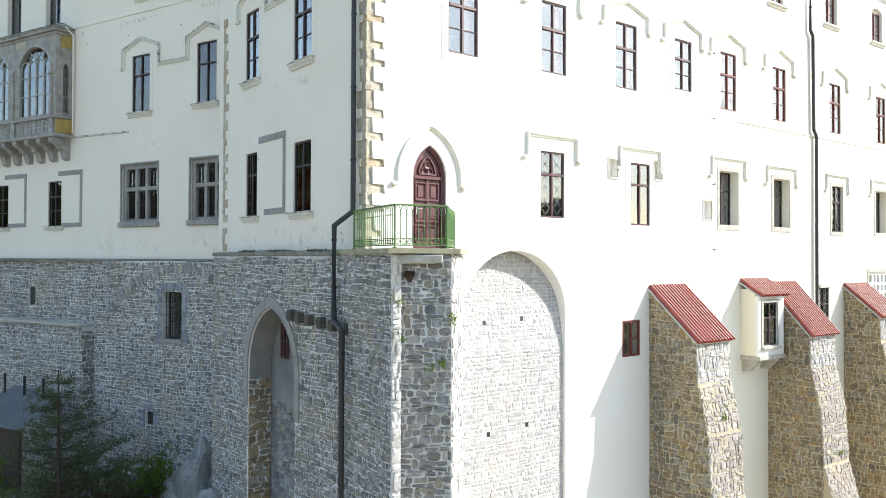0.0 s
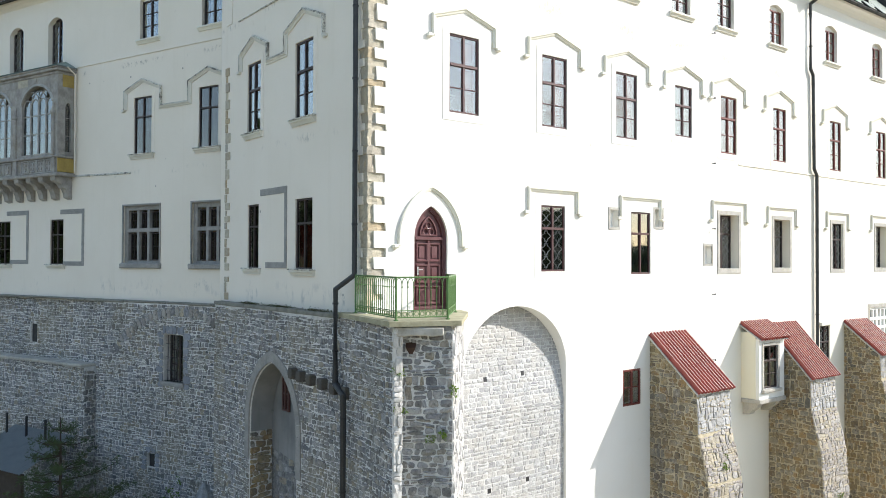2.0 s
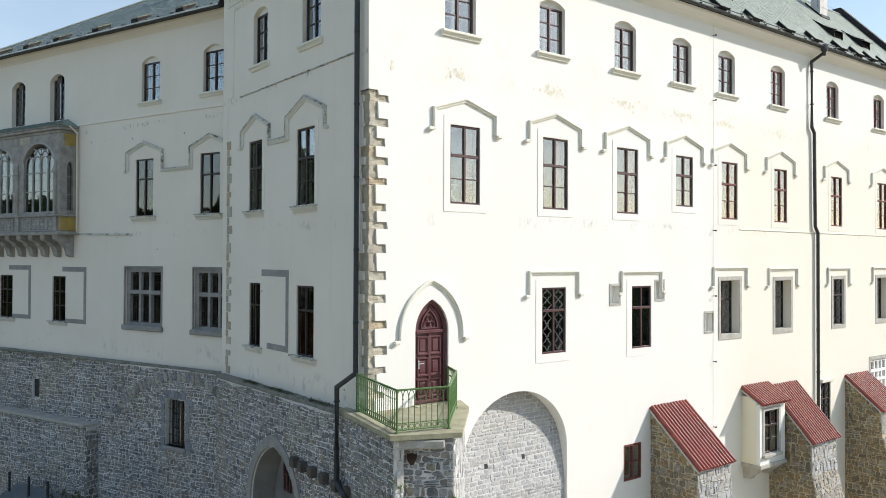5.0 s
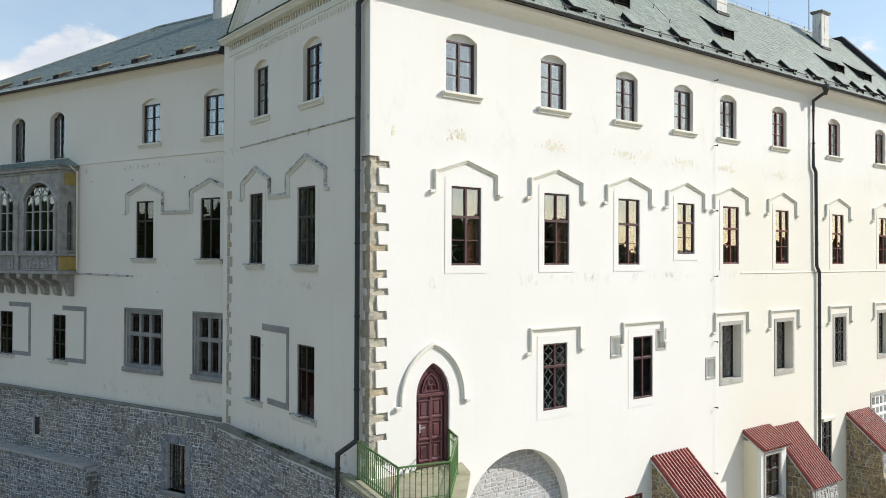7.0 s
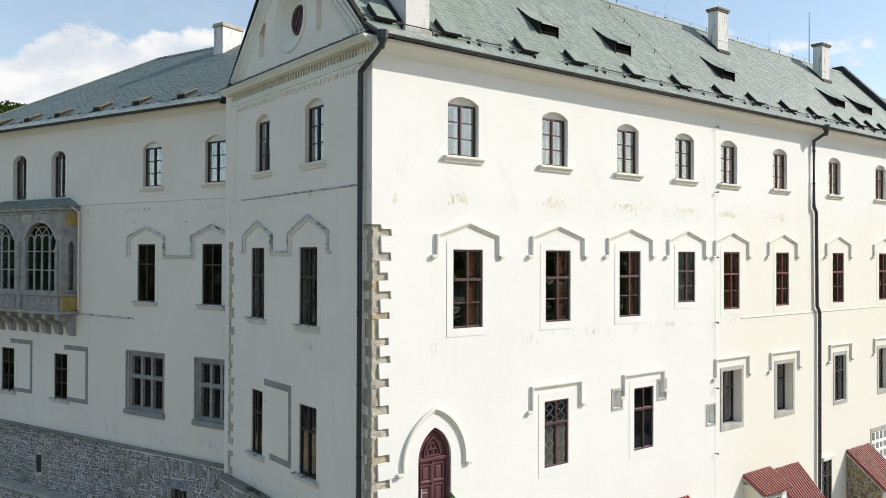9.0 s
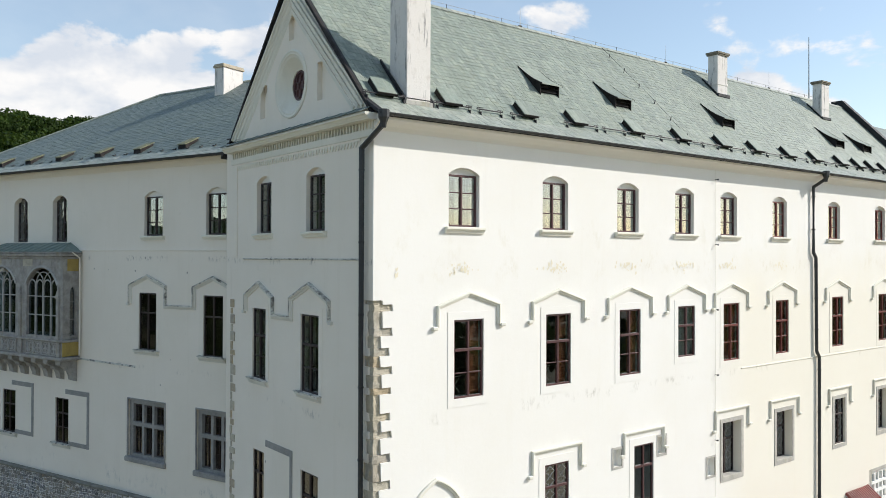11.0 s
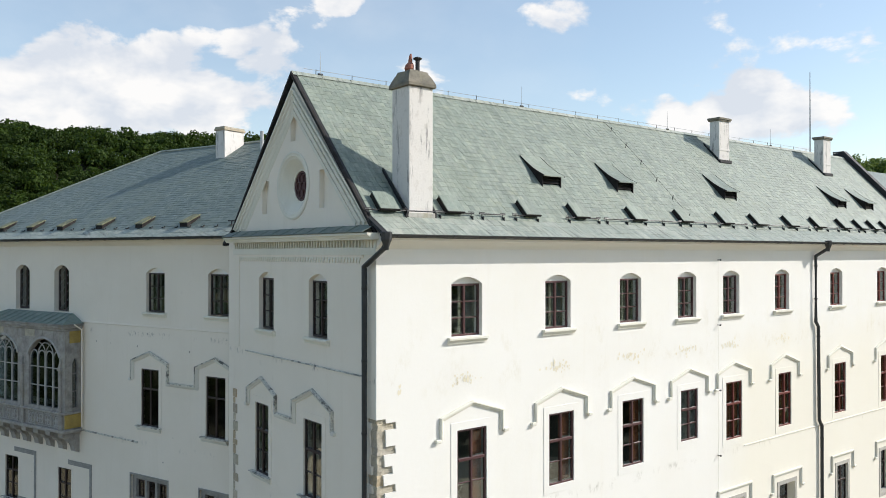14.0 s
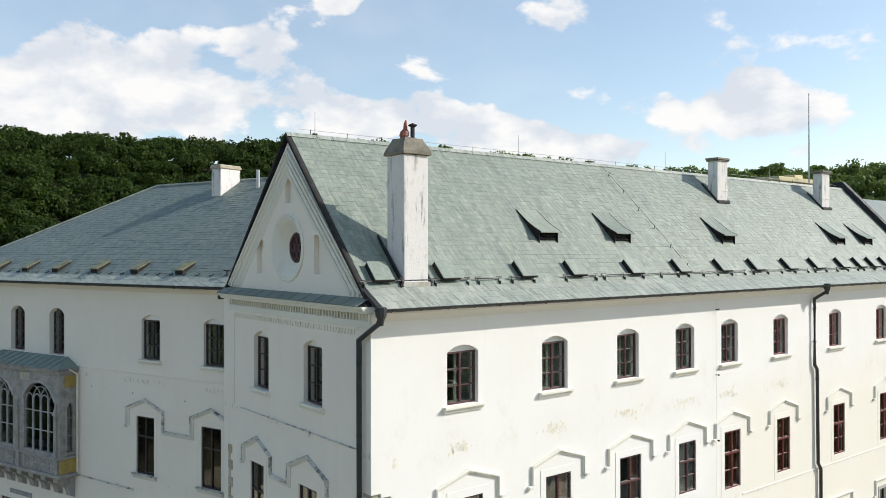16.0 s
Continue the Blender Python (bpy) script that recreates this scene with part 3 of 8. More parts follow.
def sooty():
    k = Mat("sooty_plaster", 0.92)
    runs = k.noise(1.0, 8, 0.72, (5.0, 5.0, 0.7))
    c = k.mix(k.level(runs, 0.55, 0.66, 0, 0.85), (0.72, 0.69, 0.65), (0.15, 0.145, 0.14))
    c = k.mix(k.level(k.noise(3.5, 7, 0.7), 0.54, 0.72, 0, 0.6), c, (0.46, 0.42, 0.37))
    c = k.mix(k.level(k.noise(14, 6, 0.7), 0.58, 0.72, 0, 0.6), c, (0.72, 0.68, 0.62))
    k.bump(k.noise(18, 6, 0.65), 0.5, 0.02)
    return k.done(c)


CHIMNEY = sooty()
CAP_STONE = dressed("chimney_cap", (0.24, 0.215, 0.165), (0.10, 0.095, 0.08))
TERRACOTTA = paint("terracotta", (0.33, 0.13, 0.09), (0.24, 0.11, 0.08), 0.8)
GLASS = glass("window_glass", gloss=0.22)
OLD_PANE = glass("wavy_old_pane", (0.6, 0.6, 0.58), 0.02, 0.11)
ORIEL_GLASS = glass("oriel_glass", (0.55, 0.62, 0.66), 0.02, 0.17)
LEADED = glass("old_glass", (0.5, 0.55, 0.57), 0.03, 0.24)
ROOM = plaster("room_plaster", (0.32, 0.24, 0.17), (0.24, 0.17, 0.12), 0.4)
CURTAIN = plaster("net_curtain", (0.52, 0.50, 0.46), (0.40, 0.38, 0.35), 0.3)
def soil(name, a, b):
    k = Mat(name, 0.95)
    return k.done(k.mix(k.level(k.noise(0.15, 8, 0.65), 0.4, 0.65), a, b))


# near ground: raised and warmed so it reflects light onto the shaded walls
EARTH = soil("bright_bounce_ground", (0.30, 0.26, 0.165), (0.42, 0.37, 0.265))
WOOD_FLOOR = soil("woodland_floor", (0.045, 0.055, 0.025), (0.075, 0.07, 0.045))
ROCK = stone("lichened_rock", [(0.36, 0.375, 0.385), (0.42, 0.425, 0.42), (0.30, 0.32, 0.335)], moss=0.3)
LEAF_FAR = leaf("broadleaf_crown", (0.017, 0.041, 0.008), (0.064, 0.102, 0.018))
# valley leaf: shade put into the colour, so panes reflect this unseen wood dark
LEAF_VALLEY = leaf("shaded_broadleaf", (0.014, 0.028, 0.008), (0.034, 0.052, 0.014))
# crest leaf: a lighter copy with the sunlight put into the colour
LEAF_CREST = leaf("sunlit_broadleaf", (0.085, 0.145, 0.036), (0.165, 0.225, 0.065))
LEAF_BUSH = leaf("bush_leaf", (0.08, 0.15, 0.028), (0.15, 0.23, 0.045))
NEEDLE = leaf("pine_needle", (0.070, 0.105, 0.055), (0.145, 0.180, 0.095))
DRY = leaf("dry_shrub", (0.15, 0.10, 0.055), (0.10, 0.085, 0.045))
DRY_MOSS = leaf("dark_moss", (0.045, 0.05, 0.022), (0.085, 0.085, 0.04))
BARK = paint("bark", (0.07, 0.05, 0.035), (0.11, 0.085, 0.06), 0.9)
YELLOW_WALL = plaster("yellow_plaster", (0.62, 0.54, 0.33), (0.50, 0.42, 0.26), 0.3)
ZINC = paint("zinc", (0.45, 0.46, 0.46), (0.55, 0.56, 0.56), 0.35)
# ---- the walls' axes ----
FS = frame_of((0.0, -0.04, 0.0), (1, 0))  # south front, x to the right
FW = frame_of((-0.15, 0.0, 0.0), (0, -1))  # gable front, facing west
WING_P = Vector((0.258, 12.082, 0.0))
WING_D = Vector((-0.3427, 0.9394, 0.0))
WING_N = Vector((-0.9394, -0.3427, 0.0))
FL = frame_of(WING_P + WING_N * 0.12, (-WING_D.x, -WING_D.y))  # west wing, u = -s
FLB = frame_of(WING_P + WING_N * 0.32, (-WING_D.x, -WING_D.y))  # its stone base
FWB = frame_of((-0.42, 0.0, 0.0), (0, -1))  # stone base below the gable


def clip(poly, nx, ny, c):
    """The part of a convex outline where nx*x + ny*y <= c."""
    out = []
    for i, (x0, y0) in enumerate(poly):
        x1, y1 = poly[(i + 1) % len(poly)]
        a, b = nx * x0 + ny * y0 - c, nx * x1 + ny * y1 - c
        if a <= 0:
            out.append((x0, y0))
        if a * b < 0:
            t = a / (a - b)
            out.append((x0 + t * (x1 - x0), y0 + t * (y1 - y0)))
    return out


def area(poly):
    return 0.5 * sum(x0 * y1 - x1 * y0 for (x0, y0), (x1, y1) in zip(poly, poly[1:] + poly[:1]))


def wobble(rng, size):
    """A slow wave of its own for every bed joint."""
    terms = [(rng.uniform(0.6, 1.6), rng.uniform(0, 6.3), 0.6), (rng.uniform(2.2, 4.0), rng.uniform(0, 6.3), 0.4)]
    return lambda u: size * sum(g * math.sin(f * u + p) for f, p, g in terms)


def cells(outline, holes, a, b, joint, rng, rough=1.0):
    """Roughly coursed stones about a wide and b high that fill a convex outline but for the openings."""
    us, vs = [p[0] for p in outline], [p[1] for p in outline]
    u0, u1, v0, v1 = min(us), max(us), min(vs), max(vs)
    edges = []
    for (x0, y0), (x1, y1) in zip(outline, outline[1:] + outline[:1]):
        ln = math.hypot(x1 - x0, y1 - y0)
        nx, ny = (y1 - y0) / ln, -(x1 - x0) / ln
        edges.append((nx, ny, nx * x0 + ny * y0))
    beds, v = [], v0 - b
    while v < v1 + 2 * b:
        beds.append((v, wobble(rng, 0.45 * b * rough)))
        v += b * rng.uniform(0.72, 1.0 + 0.40 * rough)
    raw, taken = [], []
    for r in range(len(beds) - 2):
        (va, wa), (vb, wb) = beds[r], beds[r + 1]
        vc, wc = beds[r + 2]
        spans, taken = taken, []
        u = u0 - a * rng.uniform(0.2, 1.0)
        while u < u1:
            w = a * (rng.uniform(0.5, 0.85) if rng.random() < 0.28 else rng.uniform(0.75, 1.75))
            blocked = [s for s in spans if s[0] < u + w + 0.25 * a and s[1] > u]
            if blocked:
                if blocked[0][0] <= u + 0.25 * a:
                    u = blocked[0][1]
                    continue
                w = blocked[0][0] - u
            jt = [joint * rng.uniform(0.25, 0.85) for _ in range(4)]
            lean = [rng.uniform(-0.13, 0.13) * a * rough for _ in range(2)]
            xa, xb = u + jt[0], u + w - jt[1]
            tall = rng.random() < 0.045 * rough and w < 1.2 * a
            if tall:
                taken.append((u, u + w))
            vt, wt = (vc, wc) if tall else (vb, wb)
            def nudge():
                return rng.uniform(-0.15, 0.15) * b * rough
            low = lambda x: va + wa(x) + jt[2] + nudge()
            top = lambda x: vt + wt(x) - jt[3] + nudge()
            xm = xa + (xb - xa) * rng.uniform(0.3, 0.7)
            if not tall and rng.random() < 0.14 * rough and w > 0.7 * a:
                # two thin stones, one on the other
                mid = rng.uniform(0.38, 0.62)
                h0, h1 = va + wa(xm), vb + wb(xm)
                vm = h0 + (h1 - h0) * mid
                raw.append([(xa, low(xa)), (xb, low(xb)), (xb, vm - joint * 0.4), (xa + lean[0] * 0.5, vm - joint * 0.4 + nudge())])
                raw.append([(xa + lean[0] * 0.5, vm + joint * 0.4), (xb, vm + joint * 0.4 + nudge()), (xb + lean[1], top(xb)), (xa + lean[0], top(xa))])
            else:
                raw.append([(xa, low(xa)), (xm, low(xm) - 0.05 * b * rough), (xb, low(xb)), (xb + lean[1], top(xb)), (xm, top(xm) + 0.05 * b * rough), (xa + lean[0], top(xa))])
            u += w
    made = []
    for poly in raw:
        for nx, ny, c in edges:
            poly = clip(poly, nx, ny, c - joint * 0.3) if len(poly) > 2 else poly
        if len(poly) < 3:
            continue
        cu, cv = sum(p[0] for p in poly) / len(poly), sum(p[1] for p in poly) / len(poly)
        for hole in holes:
            best = None
            for (x0, y0), (x1, y1) in zip(hole, hole[1:] + hole[:1]):
                ln = math.hypot(x1 - x0, y1 - y0)
                if ln < 1e-6:
                    continue
                nx, ny = (y1 - y0) / ln, -(x1 - x0) / ln
                d = nx * cu + ny * cv - nx * x0 - ny * y0
                if best is None or d > best[0]:
                    best = (d, nx, ny, nx * x0 + ny * y0)
            if best[0] < 0:
                poly = []
                break
            poly = clip(poly, -best[1], -best[2], -best[3] - joint * 0.4)
            if len(poly) < 3:
                break
        if len(poly) > 2 and area(poly) > a * b * 0.10:
            made.append(poly)
    return made


def stone_geometry(poly, depth, rng, sag=0.02):
    """One stone: worn corners, an eased edge and a face that is neither flat nor level."""
    n = len(poly)
    ring = []
    for i in range(n):
        (xa, ya), (x, y), (xb, yb) = poly[i - 1], poly[i], poly[(i + 1) % n]
        t = rng.uniform(0.12, 0.31)
        ring += [(x + t * (xa - x), y + t * (ya - y)), (x + t * (xb - x), y + t * (yb - y))]
    if len(ring) > 12:
        ring = [p for i, p in enumerate(ring) if i % 6 != 5]
    cx, cy = sum(p[0] for p in ring) / len(ring), sum(p[1] for p in ring) / len(ring)
    d = depth * rng.uniform(0.35, 1.15)
    tx, ty = rng.uniform(-0.10, 0.10), rng.uniform(-0.12, 0.12)
    m = len(ring)
    verts = [(x, y, -0.015) for x, y in ring]
    s = rng.uniform(0.86, 0.93)
    for x, y in ring:
        px, py = cx + (x - cx) * s, cy + (y - cy) * s
        verts.append((px, py, max(0.006, d + tx * (px - cx) + ty * (py - cy) + rng.uniform(-sag, sag) * 0.4)))
    verts.append((cx, cy, d + rng.uniform(0.0, sag)))
    faces = [(i, (i + 1) % m, m + (i + 1) % m, m + i) for i in range(m)]
    faces += [(m + i, m + (i + 1) % m, 2 * m) for i in range(m)]
    return verts, faces


def rubble(parent, m, outline, holes, a, b, depth, material, seed, singles=0, focus=(0, 0), joint=0.019, name="stone", rough=1.3):
    """Clads a convex outline of a wall with stones; the ones round the focus are pieces of their own."""
    rng = random.Random(seed)
    own = parent.matrix_basis.inverted() @ m
    polys = cells(outline, holes, a, b, joint, rng, rough)
    polys.sort(key=lambda p: (p[0][0] - focus[0]) ** 2 + (p[0][1] - focus[1]) ** 2)
    vs, fs = [], []
    for k, poly in enumerate(polys):
        v, f = stone_geometry(poly, depth, rng)
        if k < singles:
            ob = new(name, data_mesh(name, v, f, material))
            ob.parent, ob.matrix_basis = parent, own
        else:
            o = len(vs)
            vs += v
            fs += [tuple(i + o for i in g) for g in f]
    if vs:
        ob = new("stonework", data_mesh("stonework", vs, fs, material))
        ob.parent, ob.matrix_basis = parent, own
        tagged(ob, kind="stuff")


# ---- the openings ----
ROW2 = [(2.48, 1.06, 16.84), (6.03, 1.08, 16.84), (9.43, 1.08, 16.84), (12.60, 1.00, 17.21), (15.40, 1.06, 16.85), (19.10, 0.99, 16.85), (23.77, 1.03, 16.82), (28.30, 1.03, 16.80)]
ROW3 = [2.28, 5.88, 9.31, 12.43, 15.21, 18.86, 23.42, 27.95]
ROW1 = [(6.00, 12.48, 7.03, 14.47), (10.19, 12.37, 11.21, 14.44), (15.34, 12.50, 16.58, 14.55), (19.15, 12.52, 20.37, 14.50), (23.97, 12.48, 24.96, 14.49), (28.25, 12.50, 29.45, 14.50)]
CUPBOARDS = [(9.13, 13.90, 9.54, 14.47), (11.45, 13.98, 11.88, 14.57), (14.36, 12.72, 14.82, 13.38)]
DOOR = (1.33, 11.49, 2.44, 13.40, 0.85)
BIG_ARCH_C, BIG_ARCH_W, BIG_ARCH_SPRING, BIG_ARCH_RISE = 5.03, 2.07, 9.60, 1.88
RED_WIN, SLIT, GRID_WIN = (9.78, 8.04, 10.69, 9.23), (22.85, 8.20, 23.72, 10.05), (27.55, 9.20, 29.75, 10.68)
S_HOLES = [rect(u, v, u + w, 19.0) for u, w, v in ROW2]
S_HOLES += [segment_head(u, 21.50, u + 1.10, 23.00, 0.19) for u in ROW3]
S_HOLES += [rect(*r) for r in ROW1] + [rect(*r) for r in CUPBOARDS] + [rect(*r) for r in (RED_WIN, SLIT, GRID_WIN)]
S_HOLES.append(pointed_head(*DOOR))
BIG_ARCH = [(BIG_ARCH_C - BIG_ARCH_W, -5.5), (BIG_ARCH_C + BIG_ARCH_W, -5.5)] + [
    (BIG_ARCH_C + BIG_ARCH_W * math.cos(math.pi * k / 20), BIG_ARCH_SPRING + BIG_ARCH_RISE * math.sin(math.pi * k / 20)) for k in range(21)]
S_HOLES.append(BIG_ARCH)
W_ROW2 = [(6.10, 7.06), (2.73, 3.79)]
W_ROW1 = [(6.20, 7.00), (2.75, 3.77)]
W_ROW3 = [(5.76, 6.80), (2.43, 3.50)]
OC_Y, OC_Z, OC_R = 4.47, 25.86, 0.92
SLOTS = [(2.38, 25.12, 2.88, 26.20), (6.12, 25.08, 6.58, 26.12), (4.20, 27.18, 4.64, 27.90)]
W_HOLES = [rect(-b, 16.82, -a, 19.06) for a, b in W_ROW2] + [rect(-b, 12.53, -a, 14.55) for a, b in W_ROW1]
W_HOLES += [segment_head(-b, 21.42, -a, 23.06, 0.19) for a, b in W_ROW3]
W_HOLES += [[(-OC_Y + OC_R * math.cos(2 * math.pi * k / 32), OC_Z + OC_R * math.sin(2 * math.pi * k / 32)) for k in range(32)]]
W_HOLES += [rect(-y1, z0, -y0, z1) for y0, z0, y1, z1 in SLOTS] + [rect(-8.55, 24.0, -0.62, 24.175)]
L_ROW2 = [(-1.05, 0.0), (2.69, 3.75)]
L_CROSS = [(-1.72, 0.36), (2.13, 4.40)]
L_NARROW = [(8.40, 9.36), (12.45, 13.50), (17.0, 17.95)]
L_ROW3 = [(-1.20, -0.12), (2.35, 3.45)]
L_TALL = [(8.60, 9.68), (11.58, 12.68), (16.2, 17.2)]
L_HOLES = [rect(-b, 16.96, -a, 19.24) for a, b in L_ROW2] + [rect(-b, 12.55, -a, 14.97) for a, b in L_CROSS] + [rect(-b, 12.55, -a, 14.52) for a, b in L_NARROW]
L_HOLES += [segment_head(-b, 21.48, -a, 23.05, 0.22) for a, b in L_ROW3] + [segment_head(-b, 21.30, -a, 23.05, 0.28) for a, b in L_TALL]
L_HOLES.append(rect(-13.5, 17.25, -7.95, 20.25))
LB_HOLES = [rect(-1.61, 8.19, -0.51, 9.96), rect(-2.54, 4.81, -2.07, 5.35)]
NICHE = pointed_head(-6.12, 3.4, -3.08, 7.90, 1.88, 10)

# ---- the large walls ----
def quoin_courses(z0, z1, seed):
    """Height, rise and reach along both walls of each corner stone, long and short in turn."""
    rng = random.Random(seed)
    out, z, k = [], z0, 0
    while z < z1 - 0.1:
        h = min(rng.uniform(0.15, 0.24) if k % 2 else rng.uniform(0.26, 0.48), z1 - z)
        a = rng.uniform(0.46, 0.60) if k % 2 else rng.uniform(0.20, 0.29)
        b = rng.uniform(0.15, 0.22) if k % 2 else rng.uniform(0.26, 0.44)
        out.append((z, h, a, b))
        z += h
        k += 1
    return out


COURSES = quoin_courses(11.47, 19.62, 4)
S_EDGE = [p for z, h, a, b in reversed(COURSES) for p in ((a - 0.15, z + h), (a - 0.15 + 0.02, z + 0.001))]
W_EDGE = [p for z, h, a, b in COURSES for p in ((-b, z + 0.001), (-b - 0.015, z + h))]
wall_south = solid("wall_south", wall_mesh([(-0.149, -6.0), (34.2, -6.0), (34.2, 24.20), (-0.149, 24.20), (-0.149, 19.62)] + S_EDGE + [(-0.149, 11.47)], S_HOLES, 0.50), PLASTER_S, "sunlit cream-white plastered castle wall with peeling stains", "wall", "structure", FS)
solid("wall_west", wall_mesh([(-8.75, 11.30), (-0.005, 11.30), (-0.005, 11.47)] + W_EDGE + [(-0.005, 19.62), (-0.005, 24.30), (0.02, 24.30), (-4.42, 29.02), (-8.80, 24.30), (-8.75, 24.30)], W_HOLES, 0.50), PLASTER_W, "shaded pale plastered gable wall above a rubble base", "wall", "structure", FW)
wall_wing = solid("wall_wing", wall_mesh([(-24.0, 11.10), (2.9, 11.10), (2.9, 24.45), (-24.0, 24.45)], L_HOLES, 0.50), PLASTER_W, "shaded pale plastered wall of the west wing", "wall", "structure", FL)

# closing walls that are not seen from the walk
bm = B()
box(bm, 33.7, 34.2, 0.46, 9.0, -6.0, 24.2)
box(bm, 0.4, 33.7, 8.7, 9.2, -6.0, 24.2)
box(bm, -0.15, 1.8, 8.76, 9.2, 11.3, 24.4)
solid("wall_court", bm, PLASTER_W, "plain plastered courtyard wall", "wall", "structure")
bm = B()
for z in (11.2, 15.85, 20.3, 24.25):
    box(bm, 0.36, 33.6, 0.70, 8.65, z - 0.25, z)
for x in (4.6, 8.2, 11.9, 14.3, 17.7, 21.7, 26.2):
    box(bm, x, x + 0.25, 0.70, 8.6, 6.0, 24.0)
box(bm, 0.4, 33.6, 5.2, 5.4, 4.0, 24.0)
solid("floor_slabs", bm, ROOM, "plain inner floors and partition walls", "floor", "structure")
bm = B()
for v in (11.2, 15.9, 20.3, 24.4):
    box(bm, -23.9, 2.8, v - 0.25, v, -8.0, -0.52)
box(bm, -23.9, 2.8, 11.0, 24.4, -8.3, -8.0)
box(bm, -24.0, -23.6, 11.0, 24.4, -8.0, -0.52)
for u in (-11.0, -6.2, -2.0):
    box(bm, u, u + 0.2, 11.0, 24.4, -8.0, -0.53)
solid("wing_floors", bm, ROOM, "plain inner floors and back wall of the wing", "floor", "structure", FL)

# added wall, out of sight: stops lit ground showing through the base openings
solid("cellar_wall", box(B(), -24.0, 3.4, -6.0, 10.9, -3.6, -3.5), ROOM, "plain unseen wall added to keep light out behind the base openings", "wall", "structure", FLB)

# stone bases (mortar beds; their stones follow at the end)
base_gable = solid("base_wall_west", wall_mesh([(-8.95, -6.0), (-0.70, -6.0), (-0.70, 11.32), (-8.95, 11.32)], [NICHE], 0.75), MORTAR, "grey rubble stone base wall with a pointed niche", "wall", "structure", FWB)
bm = B()
box(bm, -8.9, -0.72, -6.0, 11.0, -0.80, -0.765)
solid("niche_back", bm, NICHE_PLASTER, "plastered back of the pointed niche", "wall", "structure", FWB)
lining = pointed_head(-6.12, 7.50, -3.08, 7.90, 1.88, 10)
bm = B()
strip(bm, lining[1:] + lining[:1], [(0.004, -0.75), (0.004, -0.03), (0.025, -0.03), (0.025, -0.75)])
bmesh.ops.recalc_face_normals(bm, faces=bm.faces[:])
solid("niche_lining", bm, NICHE_PLASTER, "grey old plaster inside the pointed niche", "wall", "structure", FWB)
base_wing = solid("base_wall_wing", wall_mesh([(-5.75, -6.0), (3.4, -6.0), (3.4, 11.12), (-5.75, 11.12)], LB_HOLES, 0.55), MORTAR, "grey rubble stone base wall with a barred window", "wall", "structure", FLB)
FLC = FLB @ Matrix.Translation((0, 0, -0.16))
base_far = solid("base_wall_far", wall_mesh([(-24.0, -6.0), (-5.75, -6.0), (-5.75, 11.12), (-24.0, 11.12)], [rect(-10.74, 9.14, -10.2, 9.96)], 0.5), MORTAR, "grey rubble stone base wall with a small slit", "wall", "structure", FLC)
terrace = solid("terrace_wall", box(B(), -24.0, -6.0, -6.0, 8.42, 0.0, 0.55, 0.02), MORTAR, "low rubble retaining wall with a stone ledge", "wall", "structure", FLC)
bm = B()
for k in range(14):
    box(bm, -6.0 - 1.3 * (k + 1) + 0.015, -6.0 - 1.3 * k, 8.42, 8.54, 0.0, 0.66, 0.02)
solid("wall_ledge", bm, SILL_STONE, "weathered flat coping stones on the retaining wall", "coping", "structure", FLC)
bm = B()
for k in range(22):
    a = -24.0 + 1.25 * k
    box(bm, a, a + 1.235, 11.10 - 0.02 * math.sin(k), 11.20, -0.2, 0.05 + 0.02 * math.sin(3.1 * k), 0.03)
solid("base_coping", bm, DARK_COPING, "grey coping between the plaster and the rubble base", "coping", "structure", FLB)
bm = B()
for k in range(7):
    a = -8.95 + 1.18 * k
    box(bm, a, a + 1.165, 11.30, 11.42 + 0.01 * math.sin(2.0 * k), -0.28, 0.05 + 0.015 * math.sin(2.3 * k), 0.02)
solid("gable_coping", bm, DARK_COPING, "mossy coping at the foot of the gable wall", "coping", "structure", FWB)
# the filling leans back: nearly flush below, set deep under the crown
bm = B()
prism(bm, [(0.07, -6.0), (0.75, -6.0), (0.75, 11.75), (0.57, 11.75), (0.07, 8.55)], 0.0, 4.8)
bmesh.ops.recalc_face_normals(bm, faces=bm.faces[:])
arch_back = solid("arch_filling", bm, MORTAR_PALE, "pale rubble filling of a tall plastered arch", "wall", "structure", Matrix(((0, 0, 1, BIG_ARCH_C - 2.4), (1, 0, 0, 0), (0, 1, 0, 0), (0, 0, 0, 1))))

# corner pillar under the balcony
PILLAR = [(-0.44, 0.72), (-0.96, -2.40), (-0.74, -2.46), (-0.66, -2.24), (0.24, -3.02), (2.30, -0.88), (2.62, -0.02), (-0.15, 0.0), (-0.15, 0.72)]
pillar = solid("corner_pillar", prism(B(), PILLAR, -6.0, 11.342), MORTAR, "grey rubble corner pillar carrying the balcony", "pillar", "structure")
deck_poly = [(-0.44, 0.92), (-1.14, -2.52), (0.34, -3.20), (2.42, -0.95), (2.88, -0.03), (-0.152, -0.03), (-0.152, 0.92)]
solid("balcony_deck", prism(B(), deck_poly, 11.345, 11.46), DECK, "mossy stone balcony slab on the corner pillar", "balcony", "structure")
bm = B()
box(bm, 0.0, 1.10, 0.03, 0.22, -0.25, 0.06, 0.02)
bmesh.ops.subdivide_edges(bm, edges=[e for e in bm.edges if e.calc_length() > 0.12], cuts=4, use_grid_fill=True)
for vtx in bm.verts:
    vtx.co += Vector((0, noise.noise(vtx.co * 5.0), noise.noise(vtx.co * 6.0 + Vector((3, 0, 0))))) * 0.035
